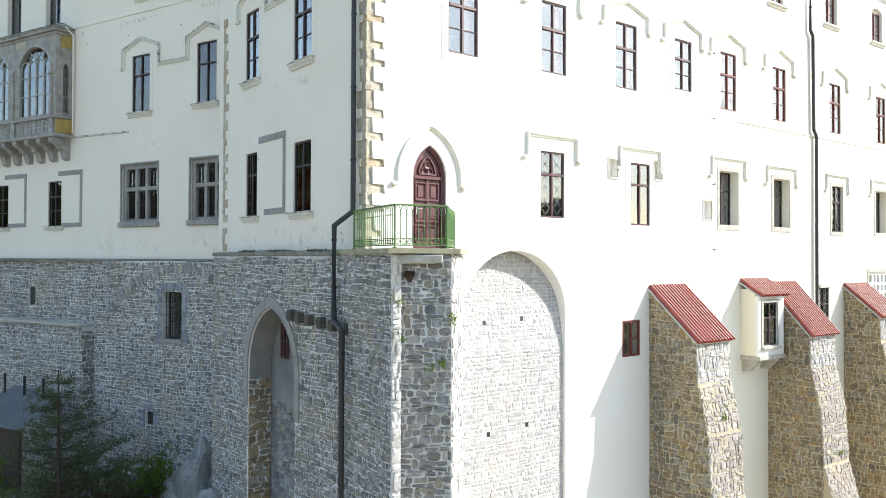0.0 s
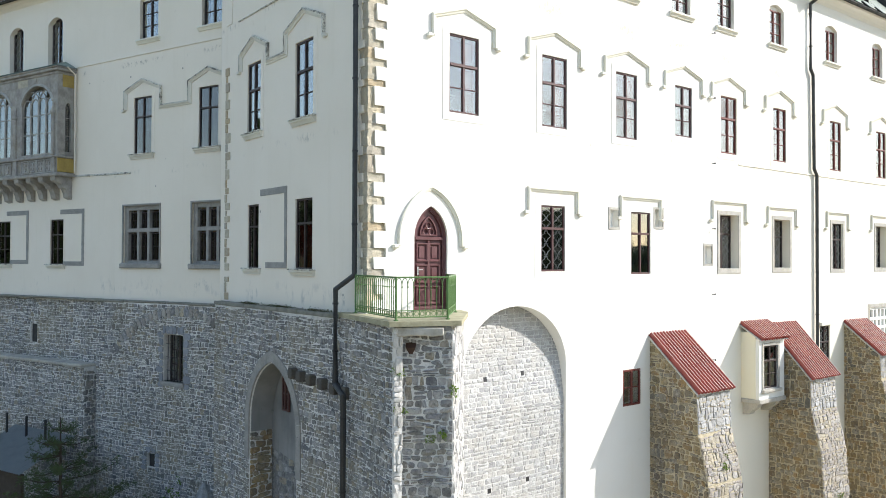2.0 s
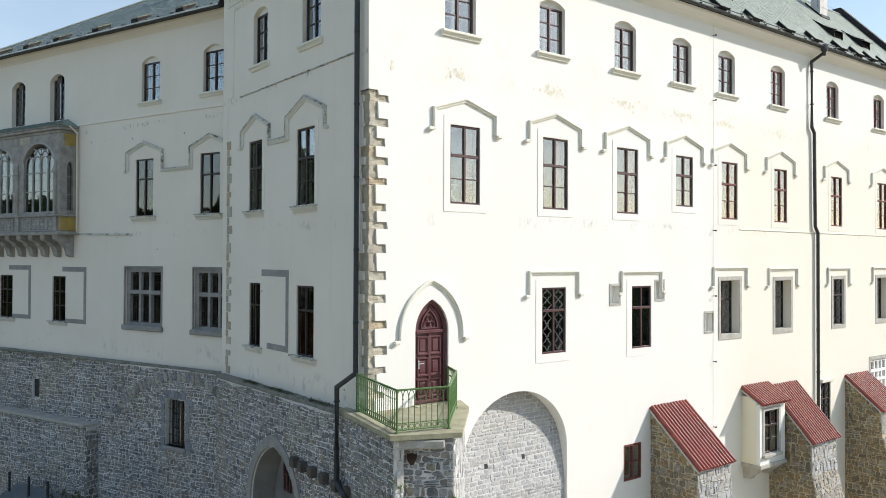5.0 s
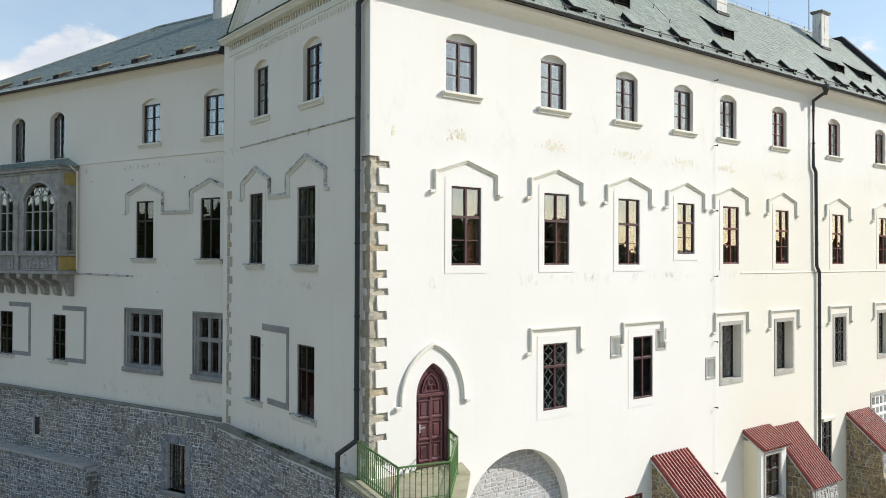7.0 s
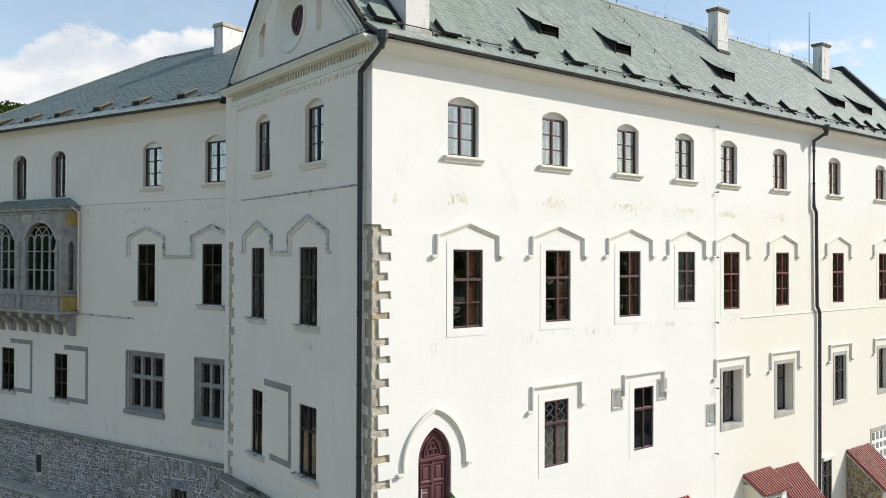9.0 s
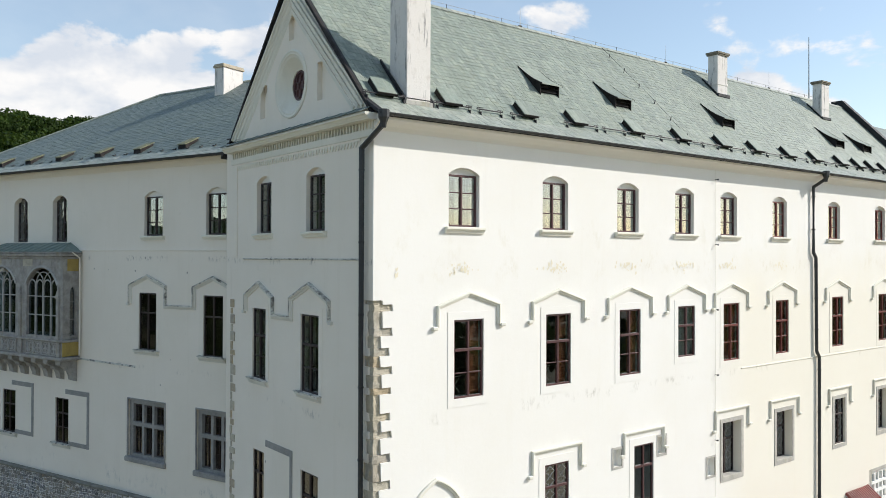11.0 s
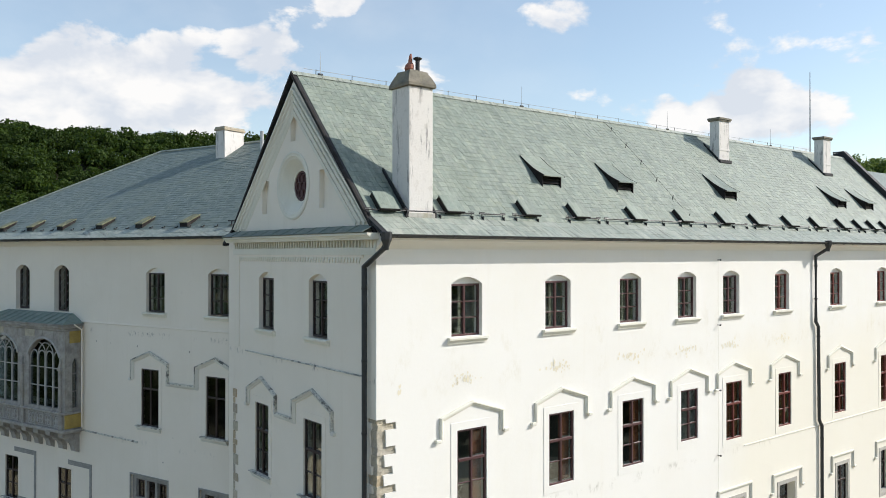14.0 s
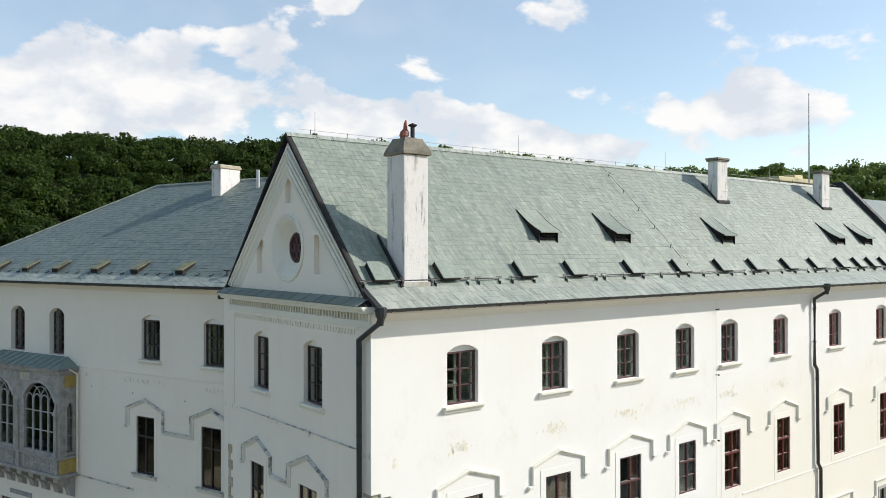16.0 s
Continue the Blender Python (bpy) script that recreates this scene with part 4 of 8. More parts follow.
solid("deck_beam", bm, SILL_STONE, "stone lintel under the balcony slab", "lintel", "structure", frame_of((-0.92, -2.38, 11.10), (0.9, -0.72)))

# ---- roofs ----
EAVE_Y, EAVE_Z, KINK_Y, KINK_Z, RIDGE_Y, RIDGE_Z = -0.52, 24.33, 0.30, 24.80, 4.45, 29.22
BACK_Y = 2 * RIDGE_Y - KINK_Y
ROOF_X0, ROOF_X1 = -0.22, 34.2


def profile_roof(name, pts, x0, x1, thick, material, label):
    """A roof skin: a line (y, z) drawn out along x."""
    bm = B()
    low = [(y, z - thick) for y, z in pts]
    rings = [[(x, y, z) for y, z in pts + low[::-1]] for x in (x0, x1)]
    loft(bm, rings)
    bmesh.ops.recalc_face_normals(bm, faces=bm.faces[:])
    return solid(name, bm, material, label, "roof", "structure")


roof_main = profile_roof("roof_main", [(EAVE_Y, EAVE_Z), (KINK_Y, KINK_Z), (RIDGE_Y, RIDGE_Z), (BACK_Y, KINK_Z), (9.6, 24.2)], ROOF_X0, ROOF_X1, 0.10, DARK_SHEET, "steep green-grey slate roof of the main range")
WING_EAVE, WING_RIDGE_W, WING_RIDGE_Z = (0.42, 24.47), -7.28, 29.22


def wing_point(s, w, z):
    return WING_P + WING_D * s + WING_N * (0.12 + w) + Vector((0, 0, z))


HIP_S, END_S = 11.73, 19.6
bm = B()
e0, e1 = wing_point(-3.0, *WING_EAVE), wing_point(END_S, *WING_EAVE)
r0, r1 = wing_point(-5.8, WING_RIDGE_W, WING_RIDGE_Z), wing_point(HIP_S, WING_RIDGE_W, WING_RIDGE_Z)
b0, b1 = wing_point(-8.6, 2 * WING_RIDGE_W - 0.42, 24.47), wing_point(END_S, 2 * WING_RIDGE_W - 0.42, 24.47)
v = [bm.verts.new(p) for p in (e0, e1, r0, r1, b0, b1)]
for q in ((0, 1, 3, 2), (1, 5, 3), (2, 3, 5, 4)):
    bm.faces.new([v[i] for i in q])
bmesh.ops.recalc_face_normals(bm, faces=bm.faces[:])
bmesh.ops.solidify(bm, geom=bm.faces[:], thickness=0.1)
roof_wing = solid("roof_wing", bm, DARK_SHEET, "hipped grey slate roof of the west wing", "roof", "structure")

# eaves: soffit coves
bm = B()
strip(bm, [(34.2, 23.95), (-0.15, 23.95)], [(0.0, 0.0), (-0.10, 0.10), (-0.18, 0.24), (-0.22, 0.40), (-0.30, 0.44), (-0.38, 0.44), (-0.38, 0.0)])
solid("eave_cove", bm, PLASTER_S, "curved plaster cove below the eaves", "cornice", "structure", FS)
bm = B()
strip(bm, [(2.9, 24.15), (-24.0, 24.15)], [(0.0, 0.0), (-0.10, 0.10), (-0.18, 0.30), (-0.30, 0.34), (-0.36, 0.34), (-0.36, 0.0)])
solid("wing_cove", bm, PLASTER_W, "curved plaster cove below the wing's eaves", "cornice", "structure", FL)
# ---- windows and doors ----
COUNT = {"window": 0}


def bars(bm, w, h, cols, rows, edge, mull, rail, z0, z1):
    """A frame w by h with uprights between cols and rails between rows (heights as shares from below)."""
    box(bm, 0, edge, 0, h, z0, z1, 0.006)
    box(bm, w - edge, w, 0, h, z0, z1, 0.006)
    box(bm, edge, w - edge, 0, edge, z0, z1 + 0.004, 0.006)
    box(bm, edge, w - edge, h - edge, h, z0, z1, 0.006)
    iw, ih = w - 2 * edge, h - 2 * edge
    for k in range(1, cols):
        u = edge + iw * k / cols
        box(bm, u - mull / 2, u + mull / 2, edge, h - edge, z0, z1 + 0.012, 0.006)
    y = edge
    for k, share in enumerate(rows[:-1]):
        y += ih * share
        t = rail[k] if isinstance(rail, (list, tuple)) else rail
        box(bm, edge, w - edge, y - t / 2, y + t / 2, z0 + 0.004, z1 + (0.02 if t > 0.04 else -0.01), 0.004)
    return bm


def lead_net(bm, w, h, z):
    """Lead cames: long hexagons joined by short uprights."""
    r = 0.007
    n = max(2, round(h / 0.42))
    step = h / n
    for k in range(n):
        y = k * step
        a, b, c = y + step * 0.25, y + step * 0.5, y + step * 0.75
        for sx in (0.0, w):
            x1 = w * 0.32 if sx == 0 else w * 0.68
            tube(bm, [(sx, b, z), (x1, b + 0.09, z), (x1, y + step - 0.02, z)], r, 4)
            tube(bm, [(sx, b, z), (x1, b - 0.09, z), (x1, y + 0.02, z)], r, 4)
        tube(bm, [(w * 0.32, a + 0.02, z), (w * 0.5, a - 0.10, z), (w * 0.68, a + 0.02, z)], r, 4)
        tube(bm, [(w * 0.32, c - 0.02, z), (w * 0.5, c + 0.10, z), (w * 0.68, c - 0.02, z)], r, 4)
    return bm


def casement(F, u0, v0, w, h, back, wood, rows, rails, label, pane_mat=None, lead=False, inner=None, cols=2, edge=0.055, mull=0.065, blind=0.0, shutter=None, curtain=0.0, from_sill=False):
    """A wooden window set back into its opening, with its panes; inner: the wood of a second casement behind."""
    COUNT["window"] += 1
    root = thing("window_%d" % COUNT["window"], label, "window", "structure", at(F, u0, v0, -back))
    part("window_frame", bars(B(), w, h, cols, rows, edge, mull, rails, -0.05, 0.02), wood, root)
    iw, ih = (w - 2 * edge - (cols - 1) * mull) / cols, h - 2 * edge
    rng = random.Random(COUNT["window"])
    shared = {}
    y = edge
    for r, share in enumerate(rows):
        ph = ih * share
        for c in range(cols):
            key = round(ph, 3)
            if key not in shared:
                bm = B()
                box(bm, -iw / 2, iw / 2, -ph / 2, ph / 2, -0.003, 0.003)
                me = bpy.data.meshes.new("pane")
                bm.to_mesh(me)
                bm.free()
                me.materials.append(pane_mat or GLASS)
                shared[key] = me
            ob = new("pane", shared[key])
            ob.parent = root
            ob.matrix_basis = pose(edge + iw / 2 + c * (iw + mull), y + ph / 2, -0.018, rng.uniform(-0.35, 0.35), rng.uniform(-0.4, 0.4))
            if lead:
                part("lead_cames", lead_net(B(), iw * 0.92, ph * 0.94, 0.0), LEAD, ob, m=Matrix.Translation((-iw * 0.46, -ph * 0.47, 0.004)))
        y += ph
    if inner:
        part("inner_casement", bars(B(), w, h, cols, rows, 0.07, 0.09, 0.035, -0.24, -0.20), inner, root)
    if curtain:
        bm = B()
        n = 28
        for x0, x1 in ((0.0, w * curtain), (w * (1 - curtain), w)):
            ring = [(x0 + (x1 - x0) * k / n, 0.025 * math.sin(k * 1.9 + x0 * 7) - (0.29 if inner else 0.13)) for k in range(n + 1)]
            loft(bm, [[(x, 0.02, z) for x, z in ring], [(x, h, z) for x, z in ring]], False, False)
            loft(bm, [[(x, h, z - 0.006) for x, z in ring], [(x, 0.02, z - 0.006) for x, z in ring]], False, False)
        part("curtain", bm, CURTAIN, root, "pale net curtain")
    if blind:
        bm = B()
        n = int(h * blind / 0.055)
        for k in range(n):
            y0 = 0.05 + 0.055 * k if from_sill else h - 0.05 - 0.055 * (k + 1)
            box(bm, 0.03, w - 0.03, y0, y0 + 0.053, -0.10, -0.08)
        part("blind", bm, shutter or BROWN_BLIND, root)
    return root


def ragged(bm, size):
    """Roughens a piece: finer faces, pushed about by noise."""
    bmesh.ops.subdivide_edges(bm, edges=[e for e in bm.edges if e.calc_length() > 0.12], cuts=3, use_grid_fill=True)
    for vtx in bm.verts:
        q = vtx.co * 7.0
        vtx.co += Vector((noise.noise(q), noise.noise(q + Vector((9, 0, 0))), noise.noise(q + Vector((0, 9, 0))))) * size
    return bm


def sill(root, F, u0, u1, v, out=0.13, tall=0.17, material=None):
    bm = B()
    w = u1 - u0
    strip(bm, [(0, 0), (w, 0)], [(0.0, -0.02), (0.0, out * 0.95), (-0.02, out), (-tall * 0.38, out), (-tall * 0.45, out * 0.75), (-tall * 0.8, out * 0.45), (-tall, out * 0.40), (-tall, -0.02)])
    ob = part("sill", bm, material or TRIM, root)
    ob.matrix_basis = root.matrix_basis.inverted() @ at(F, u0, v, 0)
    if material is OLD_TRIM:
        ob = part("sill_slab", ragged(box(B(), -0.03, w + 0.03, -0.012, 0.028, -0.01, out + 0.03, 0.008), 0.014), WEATHERED_CAP, root, "blackened stone slab")
        ob.matrix_basis = root.matrix_basis.inverted() @ at(F, u0, v, 0)


HOOD = [(0.0, -0.02), (0.0, 0.065), (-0.025, 0.08), (-0.06, 0.08), (-0.075, 0.05), (-0.11, 0.04), (-0.13, 0.03), (-0.13, -0.02)]


def hood(root, F, path, material=None, stops=True, name="hood_mould"):
    bm = B()
    strip(bm, list(path), HOOD)
    if stops:
        for (u, v), s in ((path[0], -1), (path[-1], 1)):
            box(bm, min(u, u + s * 0.14) - 0.02, max(u, u + s * 0.14) + 0.02, v - 0.07, v + 0.03, -0.01, 0.10, 0.02)
    ob = part(name, bm, material or TRIM, root)
    ob.matrix_basis = root.matrix_basis.inverted() @ F
    if material is OLD_TRIM:
        bm = B()
        strip(bm, list(path), [(0.030, -0.01), (0.030, 0.07), (0.022, 0.095), (-0.022, 0.10), (-0.022, 0.082), (0.001, 0.066), (0.001, -0.01)])
        ob = part("hood_cap", bm, WEATHERED_CAP, root, "blackened upper edge")
        ob.matrix_basis = root.matrix_basis.inverted() @ F
    return ob


def gabled(u0, u1, top, side=0.60, low=-0.17, shoulder=0.42, apex=0.78):
    a, b = u0 - side, u1 + side
    return [(a, top + low), (a, top + shoulder), ((a + b) / 2, top + apex), (b, top + shoulder), (b, top + low)]


def flat_hood(u0, u1, top, side=0.57, low=-0.22, rise=0.52):
    a, b = u0 - side, u1 + side
    return [(a, top + low), (a, top + rise), (b, top + rise), (b, top + low)]


def surround(root, F, u0, v0, u1, v1, width, out, material, name="surround"):
    bm = B()
    strip(bm, [(u0, v0), (u1, v0), (u1, v1), (u0, v1)], [(0.0, -0.01), (0.0, out), (-width, out), (-width, -0.01)], True)
    ob = part(name, bm, material, root)
    ob.matrix_basis = root.matrix_basis.inverted() @ F
    return ob


THIRDS = [0.31, 0.31, 0.38]
for i, (u, w, v) in enumerate(ROW2):
    h = 19.0 - v
    rust = i in (4, 5, 6, 7)
    root = casement(FS, u, v, w, h, 0.045, WOOD_RUST if rust else WOOD_RED, THIRDS, [0.03, 0.075], "tall %s wooden casement window under a gabled hood" % ("red" if rust else "oxblood"), curtain=(0.0 if i != 3 else 0.5))
    surround(root, FS, u - 0.002, v - 0.002, u + w + 0.002, 19.002, 0.22, 0.012, PLASTER_S)
    hood(root, FS, gabled(u, u + w, 19.0, 0.62))
    if i != 3:
        for x0, x1 in ((w * 0.53, w * 0.95),) if i < 3 else ((w * 0.05, w * 0.47), (w * 0.53, w * 0.95)):
            bm = B()
            for y0, y1 in ((0.06, h * 0.62), (h * 0.64, h - 0.05)):
                box(bm, x0, x1, y0, y1, -0.14, -0.11, 0.006)
                strip(bm, rect(x0 + 0.05, y0 + 0.06, x1 - 0.05, y1 - 0.06), [(0.0, -0.112), (0.0, -0.09), (0.03, -0.09), (0.05, -0.112)], True)
            part("inner_shutter", bm, SHUTTER, root, "folded brown inner shutter")
    if i < 3:
        bm = B()
        for sg in (-1, 1):
            tube(bm, [(w * 0.10, 0.12 if sg < 0 else 0.50, -0.30), (w * 0.44, 0.50 if sg < 0 else 0.12, -0.30)], 0.012, 5)
        tube(bm, [(w * 0.06, 0.55, -0.30), (w * 0.47, 0.55, -0.30)], 0.018, 5)
        part("inner_rail", bm, CREAM_WOOD, root, "pale criss-cross window guard")
for i, u in enumerate(ROW3):
    rust = i > 4
    root = casement(FS, u, 21.56, 1.10, 1.44, 0.15, WOOD_RUST if rust else WOOD_RED, [0.335, 0.335, 0.33], 0.032, "%s wooden casement window in an arched recess" % ("red" if rust else "dark red"), inner=CREAM_WOOD, curtain=0.48 if i % 2 else 0.30)
    part("tympanum", prism(B(), segment_head(0, 1.43, 1.10, 1.44, 0.20), -0.10, 0.0), NEW_PLASTER, root, "plain white plaster head")
    sill(root, FS, u - 0.14, u + 1.24, 21.55)
    part("sill_slope", prism(B(), rect(0.0, -0.06, 1.10, 0.0), -0.3, 0.14), NEW_PLASTER, root)
for i, (u0, v0, u1, v1) in enumerate(ROW1):
    deep = i in (2, 3, 5)
    root = casement(FS, u0, v0, u1 - u0, v1 - v0, 0.34 if deep else (0.04 if i < 2 else 0.10), WOOD_RED if i < 2 else WOOD_DARK, [0.66, 0.34], 0.075,
                    "leaded casement window %s under a square hood" % ("in a deep stone frame" if deep else "with dark red wood"), LEADED, lead=i != 1, curtain=0.5 if i == 1 else 0.0)
    hood(root, FS, flat_hood(u0, u1, v1, 0.52 if i > 1 else 0.58))
    if i > 1:
        surround(root, FS, u0 - 0.001, v0 - 0.001, u1 + 0.001, v1 + 0.001, 0.15, 0.022, SILL_STONE, "stone_frame")
        if deep:
            bm = B()
            box(bm, -0.02, u1 - u0 + 0.02, -0.03, 0.04, 0.03, 0.36, 0.01)
            part("sill", bm, SILL_STONE, root)
    else:
        surround(root, FS, u0 - 0.002, v0 - 0.002, u1 + 0.002, v1 + 0.002, 0.25, 0.012, PLASTER_S)
# square-headed stub over the second window and the old cupboard niches in the wall
for i, (u0, v0, u1, v1) in enumerate(CUPBOARDS):
    root = thing("wall_niche", "small empty stone-framed wall niche", "niche", "structure", at(FS, u0, v0, 0))
    part("niche_back", box(B(), -0.02, u1 - u0 + 0.02, -0.02, v1 - v0 + 0.02, -0.24, -0.20), NEW_PLASTER, root)
    surround(root, FS, u0, v0, u1, v1, 0.075, 0.02, SILL_STONE, "stone_frame")
# the low openings
u0, v0, u1, v1 = RED_WIN
casement(FS, u0, v0, u1 - u0, v1 - v0, 0.02, WOOD_RUST, [0.5, 0.5], 0.03, "small red wooden window flush with the wall", cols=2, edge=0.07)
u0, v0, u1, v1 = SLIT
root = casement(FS, u0, v0, u1 - u0, v1 - v0, 0.06, WOOD_DARK, [0.62, 0.38], 0.06, "narrow dark leaded window beside the downpipe", LEADED, lead=True)
bm = B()
box(bm, -0.08, u1 - u0 + 0.12, v1 - v0, v1 - v0 + 0.16, 0.0, 0.12, 0.02)
part("lintel", bm, TRIM, root, m=Matrix.Translation((0, 0, 0.06)))
u0, v0, u1, v1 = GRID_WIN
root = thing("window_40", "wide white-mullioned window above the buttress", "window", "structure", at(FS, u0, v0, -0.12))
part("window_frame", bars(B(), u1 - u0, v1 - v0, 5, [0.33, 0.33, 0.34], 0.12, 0.13, 0.13, -0.06, 0.06), NEW_PLASTER, root)
part("pane", box(B(), 0.05, u1 - u0 - 0.05, 0.05, v1 - v0 - 0.05, -0.02, -0.012), GLASS, root)
surround(root, FS, u0, v0, u1, v1, 0.16, 0.02, SILL_STONE, "stone_frame")

# gable front
for i, (a, b) in enumerate(W_ROW2):
    root = casement(FW, -b, 16.82, b - a, 2.24, 0.05, WOOD_DARK, THIRDS, [0.03, 0.075], "tall dark wooden casement window in the gable wall", inner=BROWN_BLIND)
    sill(root, FW, -b - 0.16, -a + 0.16, 16.81, material=OLD_TRIM)
    surround(root, FW, -b - 0.002, 16.818, -a + 0.002, 19.062, 0.20, 0.012, PLASTER_W)
    if i == 0:
        h1, h2 = gabled(-7.06, -6.10, 19.06, 0.54, -0.13, 0.40, 0.84), gabled(-3.79, -2.73, 19.06, 0.62, -0.13, 0.44, 0.90)
        hood(root, FW, h1 + h2, OLD_TRIM)
for i, (a, b) in enumerate(W_ROW1):
    root = casement(FW, -b, 12.53, b - a, 2.02, 0.06, WOOD_DARK, [0.66, 0.34], 0.06, "dark wooden casement window with a stone sill", OLD_PANE, blind=0.62 if i else 0.96, shutter=RED_BLIND if i else BROWN_BLIND, from_sill=True)
    sill(root, FW, -b - 0.16, -a + 0.16, 12.52, material=OLD_TRIM)
for a, b in W_ROW3:
    root = casement(FW, -b, 21.46, b - a, 1.60, 0.15, WOOD_DARK, [0.335, 0.335, 0.33], 0.032, "dark wooden casement window in an arched recess", inner=WOOD_DARK, curtain=0.4)
    part("tympanum", prism(B(), segment_head(0, 1.59, b - a, 1.60, 0.20), -0.10, 0.0), NEW_PLASTER, root)
    sill(root, FW, -b - 0.14, -a + 0.14, 21.44, material=TRIM)
# west wing
for i, (a, b) in enumerate(L_ROW2):
    root = casement(FL, -b, 16.96, b - a, 2.28, 0.05, WOOD_DARK, [0.66, 0.34], 0.06, "dark wooden casement window with drawn brown blinds", OLD_PANE, blind=0.97)
    sill(root, FL, -b - 0.18, -a + 0.16, 16.95, material=OLD_TRIM)
    surround(root, FL, -b - 0.002, 16.958, -a + 0.002, 19.242, 0.16, 0.012, PLASTER_W)
    if i == 0:
        hood(root, FL, gabled(-3.75, -2.69, 19.24, 0.57, -0.45, 0.30, 0.70) + gabled(0.0, 1.05, 19.24, 0.54, -0.45, 0.30, 0.70)[:4], OLD_TRIM)
for a, b in L_CROSS:
    COUNT["window"] += 1
    w, h = b - a, 2.42
    root = thing("window_%d" % COUNT["window"], "stone cross-mullioned window with dark panes", "window", "structure", at(FL, -b, 12.55, 0))
    part("stone_frame", bars(B(), w, h, 3, [0.60, 0.40], 0.21, 0.14, 0.15, -0.30, -0.10), GREY_STONE, root)
    surround(root, FL, -b + 0.03, 12.58, -a - 0.03, 14.94, 0.06, 0.03, GREY_STONE, "outer_moulding")
    part("sill", box(B(), -0.08, w + 0.08, -0.10, 0.10, -0.2, 0.12, 0.03), GREY_STONE, root)
    iw = (w - 0.48 - 0.32) / 3
    for c in range(3):
        for y0, hh in ((0.24, 1.05), (1.48, 0.66)):
            x = 0.24 + c * (iw + 0.16)
            pane = part("pane", box(B(), 0, iw, 0, hh, -0.235, -0.228), OLD_PANE, root, m=Matrix.Translation((x, y0, 0)))
            part("casement_frame", bars(B(), iw, hh, 2, [0.5, 0.5], 0.035, 0.02, 0.02, -0.24, -0.20), WOOD_DARK, root, m=Matrix.Translation((x, y0, 0)))
for i, (a, b) in enumerate(L_NARROW):
    root = casement(FL, -b, 12.57, b - a, 1.95, 0.06, WOOD_DARK, [0.34, 0.33, 0.33], [0.04, 0.06], "narrow dark wooden window with closed brown blinds", OLD_PANE, blind=0.97)
    sill(root, FL, -b - 0.14, -a + 0.14, 12.56, material=OLD_TRIM)
    surround(root, FL, -b - 0.002, 12.568, -a + 0.002, 14.522, 0.09, 0.012, PLASTER_W)
for a, b in L_ROW3:
    root = casement(FL, -b, 21.52, b - a, 1.54, 0.14, WOOD_DARK, [0.335, 0.335, 0.33], 0.032, "dark wooden casement window in an arched recess", inner=WOOD_DARK, curtain=0.5)
    part("tympanum", prism(B(), segment_head(0, 1.53, b - a, 1.54, 0.23), -0.10, 0.0), NEW_PLASTER, root)
    sill(root, FL, -b - 0.13, -a + 0.13, 21.50)
for a, b in L_TALL:
    root = casement(FL, -b, 21.32, b - a, 2.0, 0.22, WOOD_DARK, [1.0], 0.03, "tall dark arched window with slanted glazing bars", LEADED, edge=0.08)
    bm = B()
    for k in range(5):
        for c in (0.08, (b - a) / 2 + 0.05):
            tube(bm, [(c, 0.1 + 0.36 * k, 0.0), (c + (b - a) / 2 - 0.14, 0.36 + 0.36 * k, 0.0)], 0.012, 4)
    part("glazing_bar", bm, LEAD, root)
# grey stone bands that are left of older windows
for F, u0, u1, v0, v1, low in ((FW, -6.06, -4.27, 12.55, 14.98, 1.4), (FL, -8.62, -6.95, 12.53, 14.93, 1.45), (FL, -12.75, -11.02, 12.58, 14.97, 1.45), (FL, -16.9, -15.3, 12.58, 14.97, 1.2)):
    root = thing("stone_band", "grey stone remains of an older window frame in the plaster", "stone band", "structure", at(F, u0, v0, 0))
    w, h = u1 - u0, v1 - v0
    part("lintel", box(B(), 0.0, w, h - 0.20, h, -0.01, 0.022, 0.004), GREY_STONE, root)
    part("jamb", box(B(), w - 0.16, w, 0.0, h - 0.203, -0.01, 0.020, 0.004), GREY_STONE, root)
    part("foot", box(B(), w - low, w - 0.163, 0.0, 0.18, -0.01, 0.020, 0.004), GREY_STONE, root)
# base of the wing: a barred window, a hole, a slit
root = casement(FLB, -1.61, 8.19, 1.10, 1.77, 0.32, WOOD_DARK, [0.34, 0.33, 0.33], 0.04, "dark barred window in the rubble wall")
bm = B()
for k in range(6):
    tube(bm, [(0.1 + 0.18 * k, 0.0, 0.2), (0.1 + 0.18 * k, 1.77, 0.2)], 0.016, 5)
for k in range(3):
    tube(bm, [(0.0, 0.4 + 0.5 * k, 0.2), (1.1, 0.4 + 0.5 * k, 0.2)], 0.013, 5)
part("bars", bm, IRON, root)
part("sill", box(B(), -0.1, 1.2, -0.16, 0.0, 0.05, 0.42, 0.02), GREY_STONE, root)
# black panels close the openings; the darkness inside is put into their colour
bm = B()
box(bm, -2.535, -2.075, 4.815, 5.345, -0.16, -0.12)
box(bm, -1.7, -0.4, 8.0, 10.1, -0.62, -0.56)
solid("hole_back", bm, IRON, "black panels standing in for the unlit depth of the openings", "wall", "structure", FLB)
bm = B()
box(bm, -10.735, -10.205, 9.145, 9.955, -0.14, -0.10)
solid("slit_back", bm, IRON, "black panel standing in for the unlit depth of the slit", "wall", "structure", FLC)
# window inside the pointed niche
casement(FWB @ Matrix.Translation((0, 0, -0.76)), -5.36, 8.20, 0.44, 1.05, -0.06, WOOD_RED, [0.5, 0.5], 0.03, "small dark window at the back of the niche", edge=0.06)

# ---- the pointed door ----
u0, v0, u1, v1, rise = DOOR
